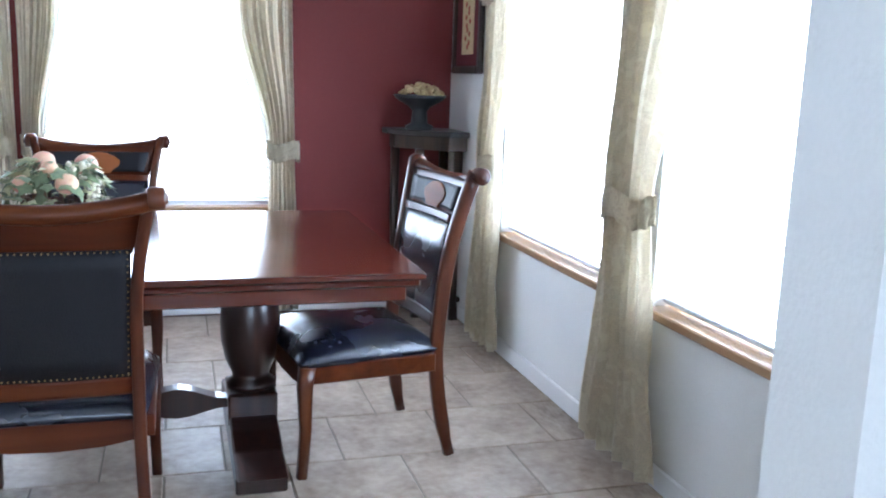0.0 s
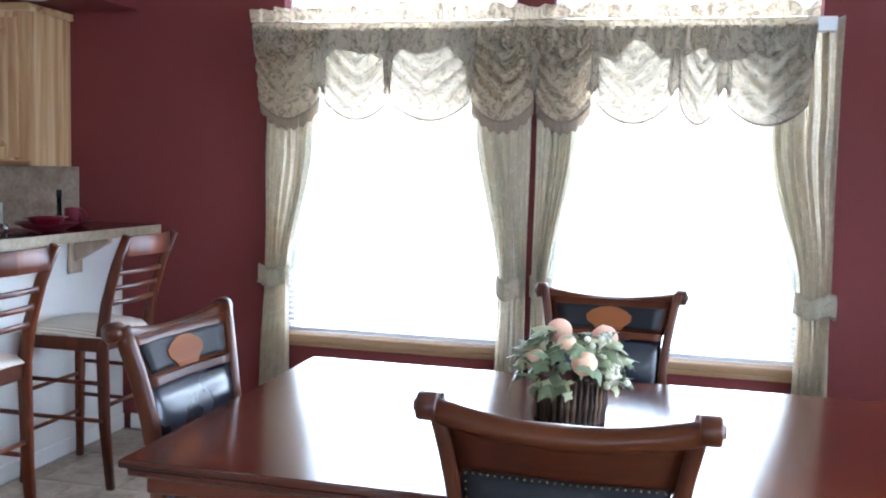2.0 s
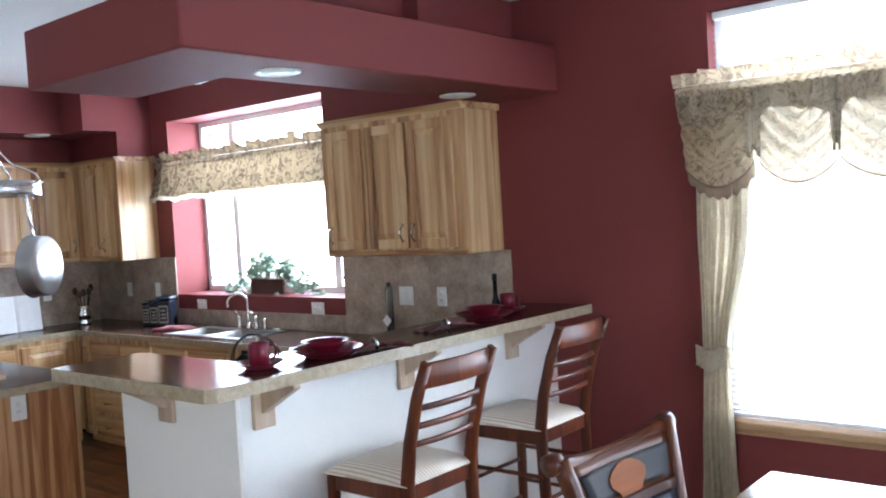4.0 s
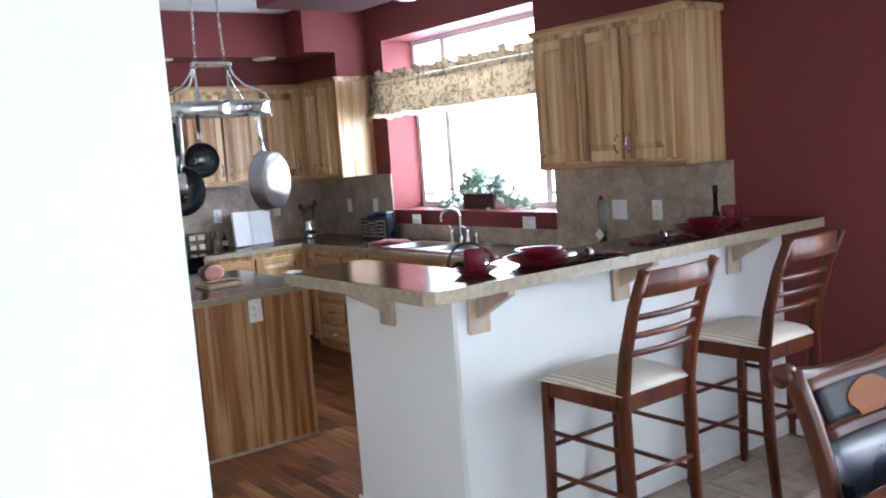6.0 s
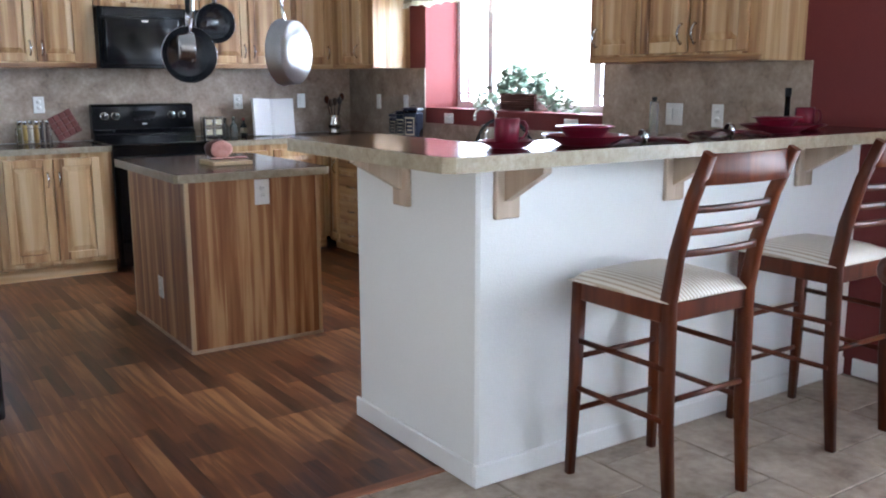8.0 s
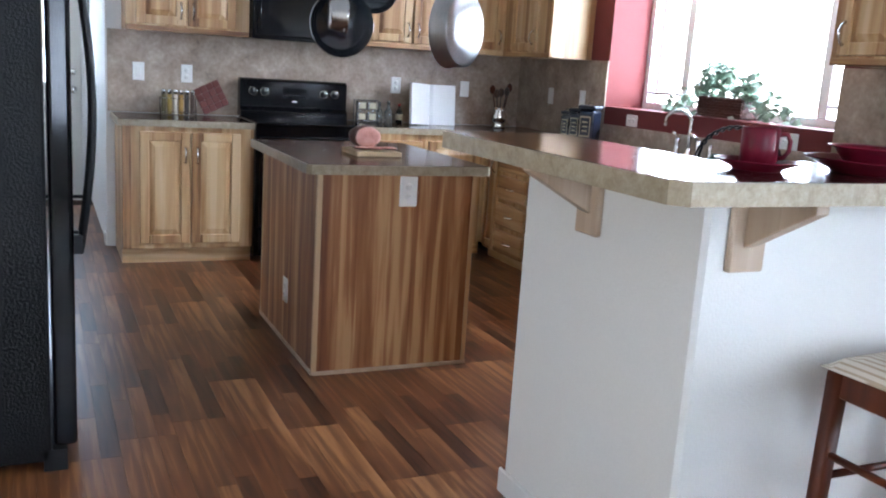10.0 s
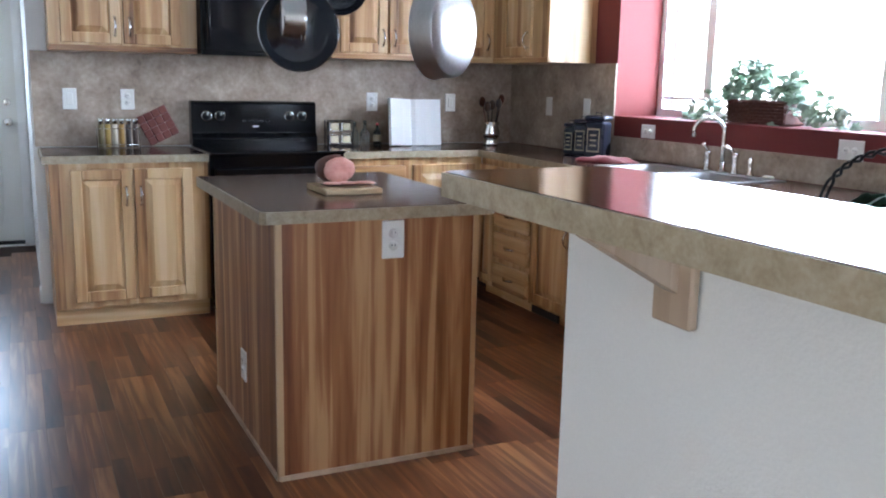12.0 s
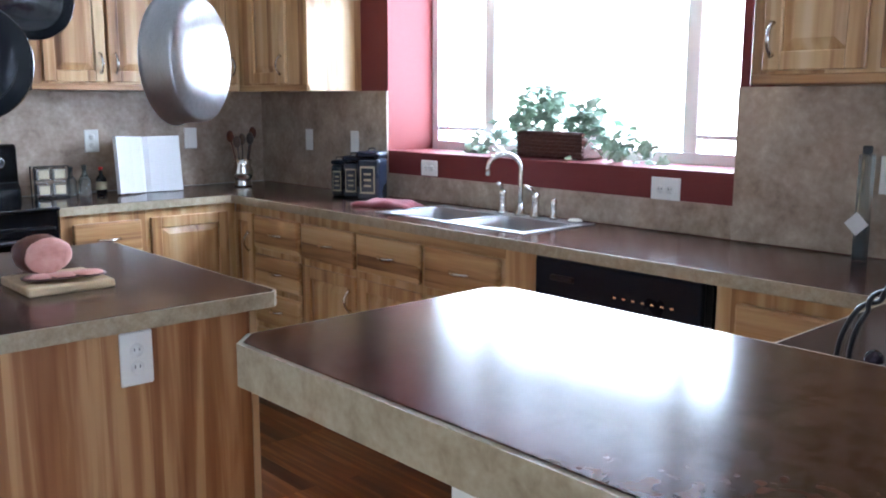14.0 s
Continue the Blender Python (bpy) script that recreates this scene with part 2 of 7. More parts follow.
M_BRASS = plain("antique_brass", (0.35, 0.24, 0.12), 0.35, 1.0)
M_NICKEL = plain("brushed_nickel", (0.70, 0.68, 0.64), 0.24, 1.0, vary=0.06)
M_STEEL = plain("brushed_steel", (0.62, 0.61, 0.60), 0.24, 1.0, vary=0.07, fine=200, vec=(1, 1, 12))
M_COUNTER = mottled("brown_laminate", [(0.012, 0.006, 0.005), (0.040, 0.016, 0.011), (0.062, 0.026, 0.017), (0.078, 0.034, 0.023)], 46.0, 0.16, 0.30, second=95, detail=2.0, low=0.62, high=0.82)
M_EDGE = mottled("tan_counter_edge", [(0.26, 0.20, 0.125), (0.37, 0.30, 0.20), (0.45, 0.385, 0.28)], 34.0, 0.4, second=140, low=0.46, high=1.0)
M_SPLASH = mottled("tan_backsplash_laminate", [(0.22, 0.16, 0.115), (0.33, 0.245, 0.18), (0.42, 0.325, 0.245), (0.52, 0.42, 0.33)], 8.0, 0.42)
M_TILE = mottled("beige_stone_tile", [(0.23, 0.17, 0.125), (0.34, 0.262, 0.20), (0.43, 0.345, 0.27), (0.50, 0.42, 0.34)], 5.0, 0.45, 0.35, bump=0.06, second=28)
M_GROUT = plain("grout", (0.24, 0.20, 0.16), 0.9)
M_THRESH = wood("reddish_threshold", [(0.22, 0.075, 0.035), (0.34, 0.13, 0.065)], 0.3, "y", 0.4)
M_PLANK = wood("laminate_plank", [(0.034, 0.010, 0.005), (0.095, 0.030, 0.012), (0.17, 0.059, 0.022), (0.40, 0.185, 0.072)], 0.3, "x", 0.30, contrast=1.15, island=True, span=0.62, tones=0.3)
M_UNDER = plain("dark_underlay", (0.03, 0.015, 0.01), 0.9)
M_BLACK = plain("black_gloss_enamel", (0.004, 0.004, 0.005), 0.10, vary=0.1, bump=0, spec=0.3)
M_BLACKT = plain("black_textured_panel", (0.004, 0.004, 0.005), 0.34, vary=0.25, fine=120, bump=0.35, spec=0.2)
M_BLACKM = plain("black_plastic", (0.008, 0.008, 0.009), 0.4, spec=0.3)
M_DGLASS = plain("dark_oven_glass", (0.006, 0.006, 0.007), 0.05, vary=0.05, bump=0)
M_PLATE = plain("white_plastic_plate", (0.82, 0.81, 0.78), 0.4, vary=0.02)
M_SLOT = plain("socket_slot", (0.05, 0.05, 0.05), 0.6)
M_CREAM = plain("cream_door_paint", (0.74, 0.72, 0.67), 0.5, vary=0.03)
M_DRAPE = cloth("pale_gold_drape", (0.74, 0.66, 0.52), (0.81, 0.74, 0.60), 9.0, clear=0.45, rough=0.5, sheen=0.5)
M_SHEER = cloth("sheer_voile", (0.72, 0.70, 0.62), clear=0.55, rough=0.7)
M_BROC = cloth("brocade_valance", (0.70, 0.60, 0.45), (0.44, 0.34, 0.24), 17.0, clear=0.42, low=0.50, high=0.60)
M_BROCS = cloth("sheer_brocade_valance", (0.62, 0.55, 0.44), (0.43, 0.36, 0.27), 15.0, clear=0.28, low=0.52, high=0.62)
M_FRINGE = cloth("tan_fringe", (0.46, 0.36, 0.27), clear=0.25)
M_BROCK = cloth("kitchen_valance_cloth", (0.38, 0.295, 0.195), (0.15, 0.11, 0.075), 13.0, clear=0.17, low=0.44, high=0.62)
M_CORD = cloth("tan_hem_cord", (0.44, 0.34, 0.26), clear=0.15)
M_HEM = cloth("cream_hem_cloth", (0.72, 0.66, 0.50), clear=0.5)
M_MAROON = plain("maroon_glaze", (0.13, 0.006, 0.018), 0.32, vary=0.1, spec=0.22)
M_NAPKIN = cloth("dark_red_napkin", (0.16, 0.012, 0.016))


def striped(name, a, b, width):
    """Cloth with narrow stripes across x."""
    m, t, n, l, p = nodes_of(name)
    co = n.new("ShaderNodeTexCoord")
    wave = add(n, "ShaderNodeTexWave", Scale=2 * math.pi / width / 20)
    wave.wave_profile = "SIN"
    l.new(co.outputs["Object"], wave.inputs["Vector"])
    r = ramp_node(n, [(0.62, a), (0.78, b)])
    l.new(wave.outputs["Fac"], r.inputs["Fac"])
    l.new(r.outputs["Color"], p.inputs["Base Color"])
    p.inputs["Roughness"].default_value = 0.55
    weave = add(n, "ShaderNodeTexNoise", Scale=240.0)
    bp = add(n, "ShaderNodeBump", Strength=0.12, Distance=0.003)
    l.new(weave.outputs["Fac"], bp.inputs["Height"])
    l.new(bp.outputs[0], p.inputs["Normal"])
    return m


M_STRIPE = striped("ivory_striped_cloth", (0.70, 0.64, 0.56), (0.47, 0.37, 0.27), 0.016)

# ---- building tools ----


def box(bm, x0, x1, y0, y1, z0, z1, bevel=0.0, seg=1, m=None):
    t = bmesh.new()
    bmesh.ops.create_cube(t, size=1)
    for v in t.verts:
        v.co = Vector((x0 + (v.co.x + 0.5) * (x1 - x0), y0 + (v.co.y + 0.5) * (y1 - y0), z0 + (v.co.z + 0.5) * (z1 - z0)))
    if bevel:
        bmesh.ops.bevel(t, geom=t.edges[:], offset=bevel, segments=seg, profile=0.5, affect="EDGES")
    if m is not None:
        bmesh.ops.transform(t, matrix=m, verts=t.verts[:])
    merge(bm, t)


def merge(bm, t):
    me = bpy.data.meshes.new("join")
    t.to_mesh(me)
    t.free()
    bm.from_mesh(me)
    bpy.data.meshes.remove(me)


def lathe(bm, profile, seg=24, centre=(0, 0, 0), m=None, close=True):
    """Turns (radius, height) points about the z axis."""
    t = bmesh.new()
    rings = []
    for r, z in profile:
        rings.append([t.verts.new((r * math.cos(2 * math.pi * i / seg), r * math.sin(2 * math.pi * i / seg), z)) for i in range(seg)])
    for a, b in zip(rings, rings[1:]):
        for i in range(seg):
            t.faces.new((a[i], a[(i + 1) % seg], b[(i + 1) % seg], b[i]))
    if close:
        for ring, flip in ((rings[0], True), (rings[-1], False)):
            t.faces.new(ring[::-1] if flip else ring)
    bmesh.ops.remove_doubles(t, verts=t.verts[:], dist=1e-5)
    for f in t.faces:
        f.smooth = True
    bmesh.ops.transform(t, matrix=Matrix.Translation(centre) @ (m if m is not None else Matrix()), verts=t.verts[:])
    merge(bm, t)


def sweep(bm, points, section, up=(0, 0, 1), smooth=True, scales=None):
    """Carries a closed section of (side, up) points along a line of points."""
    t = bmesh.new()
    pts = [Vector(p) for p in points]
    rings = []
    for i, p in enumerate(pts):
        d = (pts[min(i + 1, len(pts) - 1)] - pts[max(i - 1, 0)]).normalized()
        side = d.cross(Vector(up))
        side = side.normalized() if side.length > 1e-4 else Vector((1, 0, 0))
        top = side.cross(d).normalized()
        k = scales[i] if scales else 1
        rings.append([t.verts.new(p + side * a * k + top * b * k) for a, b in section])
    c = len(section)
    for a, b in zip(rings, rings[1:]):
        for i in range(c):
            f = t.faces.new((a[i], a[(i + 1) % c], b[(i + 1) % c], b[i]))
            f.smooth = smooth
    t.faces.new(rings[0][::-1])
    t.faces.new(rings[-1])
    bmesh.ops.recalc_face_normals(t, faces=t.faces[:])
    merge(bm, t)


def round_section(r, seg=8):
    return [(r * math.cos(2 * math.pi * i / seg), r * math.sin(2 * math.pi * i / seg)) for i in range(seg)]


def flat_section(w, h, c=0.15):
    w, h = w / 2, h / 2
    k = min(w, h) * c * 2
    return [(w - k, -h), (w, -h + k), (w, h - k), (w - k, h), (-w + k, h), (-w, h - k), (-w, -h + k), (-w + k, -h)]


def tube(bm, points, r, seg=8, up=(0, 0, 1), scales=None):
    sweep(bm, points, round_section(r, seg), up, True, scales)


def prism(bm, outline, axis, a0, a1, bevel=0.0):
    """Extrudes an outline across the axis from a0 to a1; the outline's two numbers are the other two axes in order."""
    t = bmesh.new()

    def at(p, a):
        return {"x": (a, p[0], p[1]), "y": (p[0], a, p[1]), "z": (p[0], p[1], a)}[axis]
    lo = [t.verts.new(at(p, a0)) for p in outline]
    hi = [t.verts.new(at(p, a1)) for p in outline]
    c = len(outline)
    for i in range(c):
        t.faces.new((lo[i], lo[(i + 1) % c], hi[(i + 1) % c], hi[i]))
    t.faces.new(lo[::-1])
    t.faces.new(hi)
    bmesh.ops.recalc_face_normals(t, faces=t.faces[:])
    if bevel:
        bmesh.ops.bevel(t, geom=t.edges[:], offset=bevel, segments=1, affect="EDGES")
    merge(bm, t)


def blob(bm, centre, radii, sub=2, rough=0.0, seed=0, m=None):
    t = bmesh.new()
    bmesh.ops.create_icosphere(t, subdivisions=sub, radius=1)
    for v in t.verts:
        k = 1 + rough * noise.noise(v.co * 2.1 + Vector((seed, seed * 2, 0)))
        v.co = Vector((v.co.x * radii[0] * k, v.co.y * radii[1] * k, v.co.z * radii[2] * k))
    for f in t.faces:
        f.smooth = True
    bmesh.ops.transform(t, matrix=Matrix.Translation(centre) @ (m if m is not None else Matrix()), verts=t.verts[:])
    merge(bm, t)


def mesh_of(name, bm, material):
    me = bpy.data.meshes.new(name)
    bm.to_mesh(me)
    bm.free()
    for mat in (material if isinstance(material, (list, tuple)) else [material]):
        me.materials.append(mat)
    return me


def part(name, bm, material, parent, label="", at=None):
    ob = new(name, mesh_of(name, bm, material))
    ob.parent = parent
    if at is not None:
        ob.matrix_basis = at
    if label:
        ob["label"] = label
    return ob


def solid(name, bm, material, label, category, kind="", group=""):
    """A thing or piece of the setting that is one mesh."""
    return tagged(new(name, mesh_of(name, bm, material)), label, category, group, kind)


def thing(name, label, category, m=None, group="", kind=""):
    ob = new(name)
    ob.empty_display_size = 0.1
    if m is not None:
        ob.matrix_basis = m
    return tagged(ob, label, category, group, kind)


def B(*args, **kw):
    bm = bmesh.new()
    box(bm, *args, **kw)
    return bm


def share(name, me, parent, m):
    ob = new(name, me)
    ob.parent = parent
    ob.matrix_basis = m
    return ob


# ---- the shell ----
NY, EX, WX, CZ = 6.14, 3.405, -5.93, 2.82
SOUTH = -3.1


def wall_with_holes(name, axis, face, back, a0, a1, z0, z1, holes, material, label):
    """A wall along x (axis x: face and back are y) or along y, with openings (a0, a1, z0, z1) through it."""
    bm = bmesh.new()
    cuts = sorted({a0, a1, *[h[0] for h in holes], *[h[1] for h in holes]})
    for s, e in zip(cuts, cuts[1:]):
        mid = (s + e) / 2
        spans = sorted([(h[2], h[3]) for h in holes if h[0] < mid < h[1]])
        z = z0
        for lo, hi in spans + [(z1, z1)]:
            if lo - z > 1e-4:
                p = sorted((face, back))
                if axis == "x":
                    box(bm, s, e, p[0], p[1], z, lo)
                else:
                    box(bm, p[0], p[1], s, e, z, lo)
            z = hi
    bmesh.ops.remove_doubles(bm, verts=bm.verts[:], dist=1e-5)
    return solid(name, bm, material, label, "wall", "structure")


DW = [(-0.18, 1.025, 0.60, 2.555), (1.205, 2.415, 0.60, 2.555)]   # dining windows in the north wall
KW = (-4.705, -2.76, 1.145, 2.53)                                  # kitchen window
EW = [(2.55, 3.75, 0.60, 2.555), (4.02, 5.215, 0.60, 2.555)]      # windows in the east wall
wall_with_holes("wall_north", "x", NY, NY + 0.16, WX - 0.15, EX + 0.15, -0.02, CZ, DW + [KW], M_RED, "dark red painted north wall with window openings")
wall_with_holes("wall_east", "y", EX, EX + 0.16, SOUTH, NY, -0.02, CZ, EW, M_WHITE, "off-white textured east wall with two windows")
wall_with_holes("wall_west", "y", WX, WX - 0.13, 3.06, NY, -0.02, CZ, [], M_WHITE, "off-white kitchen wall behind the range")
wall_with_holes("wall_south", "x", SOUTH, SOUTH - 0.15, -0.5, EX + 0.15, -0.02, CZ, [(0.3, 3.0, 0.5, 2.4)], M_WHITE, "plain unseen white wall with a wide window opening")
wall_with_holes("wall_living_west", "y", 0.62, 0.50, SOUTH, 2.366, -0.02, CZ, [], M_WHITE, "white wall end beside the kitchen passage")
# its opening lets in the fill lamp of the added room behind
wall_with_holes("wall_kitchen_south", "x", 1.93, 1.80, -8.1, 0.50, -0.02, CZ, [(-2.15, 0.30, -0.02, 2.55)], M_WHITE, "white wall behind the refrigerator")
# unseen room added round the fill lamp
wall_with_holes("wall_added_south", "x", -0.90, -1.05, -2.75, 0.50, -0.02, CZ, [(-2.25, 0.15, 0.55, 2.40)], M_WHITE, "plain unseen white wall with a wide window opening")
wall_with_holes("wall_added_west", "y", -2.60, -2.75, -0.90, 1.80, -0.02, CZ, [], M_WHITE, "plain white side wall of the unseen added room")
wall_with_holes("wall_stub", "x", 1.86, 1.74, 2.42, EX, -0.02, CZ, [], M_WHITE, "white wall end beside the dining area")
wall_with_holes("wall_hall_north", "x", 3.06, 3.18, -8.1, WX - 0.13, -0.02, CZ, [], M_WHITE, "white wall of the entry passage")
wall_with_holes("wall_hall_west", "y", -7.95, -8.10, 1.93, 3.06, -0.02, CZ, [(2.06, 2.99, 0.0, 2.06)], M_WHITE, "white wall around the entry door")
ceiling = solid("ceiling", B(-8.2, EX + 0.2, SOUTH - 0.2, NY + 0.2, CZ, CZ + 0.12), M_CEIL, "pale textured ceiling", "ceiling", "structure")
ground = solid("ground", B(-400, 400, -400, 400, -0.6, -0.5), plain("pale_gravel", (0.74, 0.73, 0.70), 0.9), "pale bare ground outside", "ground", "structure")

# added planes that glow white, standing in for the burnt-out view beyond the windows
glow_mat, glow_t, glow_n, glow_l, glow_b = nodes_of("glowing_white_backdrop")
glow_b.inputs["Emission Color"].default_value = (0.93, 0.97, 1.0, 1)
glow_b.inputs["Emission Strength"].default_value = 2.2
glow_b.inputs["Base Color"].default_value = (0.8, 0.8, 0.8, 1)
solid("backdrop_north", B(-40, 40, NY + 14, NY + 14.2, -0.49, 22), glow_mat, "added glowing white backdrop to the north", "backdrop", "structure")
solid("backdrop_east", B(EX + 14, EX + 14.2, -30, NY + 13.9, -0.49, 22), glow_mat, "added glowing white backdrop to the east", "backdrop", "structure")

# recess of the kitchen window
bm = bmesh.new()
x0, x1, z0, z1 = KW
box(bm, x0 - 0.1, x0, NY + 0.16, NY + 0.42, z0 - 0.1, z1 + 0.1)
box(bm, x1, x1 + 0.1, NY + 0.16, NY + 0.42, z0 - 0.1, z1 + 0.1)
box(bm, x0, x1, NY + 0.16, NY + 0.42, z0 - 0.1, z0)
box(bm, x0, x1, NY + 0.16, NY + 0.42, z1, z1 + 0.1)
solid("window_recess", bm, M_RED, "dark red deep window recess over the sink", "wall", "structure")

# red soffit above the bar
bm = bmesh.new()
SX0, SX1, SY0, SZ0, SZ1 = -2.13, -1.025, 3.807, 2.285, 2.53
prism(bm, [(SX0, SY0), (SX1, SY0), (SX1, NY), (SX1 - 0.445, NY), (SX1 - 0.445, 4.31), (SX0, 4.31)], "z", SZ0, SZ1, 0.006)
solid("soffit_bar", bm, M_RED, "dark red dropped soffit above the breakfast bar", "soffit", "structure")
bm = bmesh.new()
box(bm, SX1 - 0.445, -1.30, 5.35, NY, SZ1 + 0.002, CZ)
box(bm, SX1 - 0.445, -1.40, 4.31, 5.35, SZ1 + 0.002, CZ)
box(bm, SX0, -1.40, 4.20, 4.31, SZ1 + 0.002, CZ)
solid("soffit_riser", bm, M_RED, "dark red wall above the plant ledge", "wall", "structure")
bm = bmesh.new()
box(bm, -2.555, SX1 - 0.446, 5.84, NY, 2.272, CZ)
solid("soffit_right", bm, M_RED, "dark red soffit over the wall cabinet", "soffit", "structure")
bm = bmesh.new()
box(bm, WX, -5.25, 3.06, 5.55, 2.47, CZ)
box(bm, WX, -4.93, 5.55, NY, 2.47, CZ)
box(bm, WX, -5.62, 3.06, 5.8, 2.272, 2.47)
box(bm, WX, -4.93, 5.83, NY, 2.272, 2.47)
solid("soffit_kitchen", bm, M_RED, "dark red soffit above the kitchen cabinets", "soffit", "structure")
# baseboards
def baseboard(name, x0, x1, y0, y1):
    solid(name, B(x0, x1, y0, y1, 0.002, 0.085, 0.005), M_TRIM, "white painted baseboard", "baseboard", "structure")


baseboard("baseboard", -1.07, EX - 0.016, NY - 0.014, NY - 0.001)
baseboard("baseboard", EX - 0.014, EX - 0.001, 1.88, NY - 0.016)
baseboard("baseboard", WX - 0.13, WX - 0.002, 3.047, 3.059)

# bar wall
PX0, PX1, PY0 = -1.92, -1.116, 3.998
BZ = 1.10
bm = bmesh.new()
prism(bm, [(PX0, PY0), (PX1, PY0), (PX1, NY), (PX1 - 0.12, NY), (PX1 - 0.12, PY0 + 0.11), (PX0, PY0 + 0.11)], "z", 0, BZ, 0.012)
solid("bar_wall", bm, M_WHITE, "white textured half wall under the breakfast bar", "half wall", "structure")
baseboard("baseboard", PX1 + 0.001, PX1 + 0.014, PY0 - 0.014, NY - 0.016)
baseboard("baseboard", PX0 - 0.012, PX1 + 0.0005, PY0 - 0.014, PY0 - 0.001)

# ---- windows ----


def window_unit(name, w, h, at, label, sash=True, bars=()):
    """Local: x across, y outwards, z up from the lower corner of the opening."""
    t = thing(name, label, "window", at, "", "structure")
    f = 0.045
    bm = bmesh.new()
    box(bm, 0, f, 0, 0.06, 0, h)
    box(bm, w - f, w, 0, 0.06, 0, h)
    box(bm, f, w - f, 0, 0.06, 0, f)
    box(bm, f, w - f, 0, 0.06, h - f, h)
    part("window_frame", bm, M_VINYL, t)
    if sash:
        part("sash_rail", B(f, w - f, 0.008, 0.05, h * 0.50, h * 0.50 + 0.045, 0.004), M_VINYL, t)
    for b in bars:
        part("mullion", B(b - 0.035, b + 0.035, 0.003, 0.052, f, h - f, 0.005), M_VINYL, t)
    g = part("pane", B(f, w - f, 0.028, 0.032, f, h - f), M_GLASS, t)
    g.visible_shadow = False
    return t


slat = mesh_of("slat", B(-0.5, 0.5, -0.0125, 0.0125, -0.0009, 0.0009), M_VINYL)


def blind(w, h, at):
    t = thing("window_blind", "white horizontal slat blind lowered over a window", "blind", at, "window blinds")
    part("headrail", B(0, w, -0.02, 0.02, h - 0.035, h, 0.003), M_VINYL, t)
    part("bottom_rail", B(0, w, -0.014, 0.014, 0.012, 0.03, 0.004), M_VINYL, t)
    n = int((h - 0.08) / 0.029)
    for i in range(n):
        share("slat", slat, t, Matrix.Translation((w / 2, 0, 0.05 + i * 0.029)) @ Matrix.Rotation(radians(14), 4, "X") @ Matrix.Diagonal((w, 1, 1, 1)))
    return t


for k, (a, b, z0, z1) in enumerate(DW):
    window_unit("window_%d" % (k + 1), b - a, z1 - z0, pose(a, NY + 0.085, z0), "white vinyl single-hung dining window")
    blind(b - a - 0.03, z1 - z0 - 0.01, pose(a + 0.015, NY + 0.045, z0 + 0.005))
    s = solid("window_sill", B(a - 0.03, b + 0.03, NY - 0.022, NY + 0.084, z0 - 0.035, z0 + 0.002, 0.005), M_SILL, "stained oak window sill", "sill", "structure")
    solid("window_apron", B(a - 0.02, b + 0.02, NY - 0.014, NY - 0.001, z0 - 0.06, z0 - 0.036, 0.004), M_SILL, "stained oak trim under the sill", "trim", "structure")
for k, (a, b, z0, z1) in enumerate(EW):
    window_unit("window_%d" % (k + 3), b - a, z1 - z0, pose(EX + 0.085, b, z0, 0, 0, -90), "white vinyl single-hung side window")
    blind(b - a - 0.03, z1 - z0 - 0.01, pose(EX + 0.045, b - 0.015, z0 + 0.005, 0, 0, -90))
    solid("window_sill", B(EX - 0.03, EX + 0.084, a - 0.03, b + 0.03, z0 - 0.03, z0 + 0.002, 0.005), wood("oak_sill_side", [(0.26, 0.14, 0.065), (0.38, 0.225, 0.115), (0.46, 0.30, 0.165)], 0.3, "y", 0.35), "stained oak window sill", "sill", "structure")
kw = window_unit("window_5", KW[1] - KW[0], KW[3] - KW[2], pose(KW[0], NY + 0.30, KW[2]), "white vinyl kitchen window with two side lights", False, (0.42, 1.56))
part("side_rail", B(0.045, 0.385, 0.006, 0.05, 0.10, 0.118), M_VINYL, kw)
part("side_rail", B(1.595, 1.90, 0.006, 0.05, 0.10, 0.118), M_VINYL, kw)
# window of the added, unseen room with the fill lamp
window_unit("window_7", 2.4, 1.85, pose(0.15, -0.96, 0.55, 0, 0, 180), "wide white window of the unseen added room", False, (1.2,))
window_unit("window_6", 2.7, 1.9, pose(3.0, SOUTH - 0.06, 0.5, 0, 0, 180), "wide white living room window", False, (1.35,))

# ---- dining table ----
TX0, TX1, TY0, TY1, TZ = 0.470, 2.595, 3.668, 4.953, 0.757


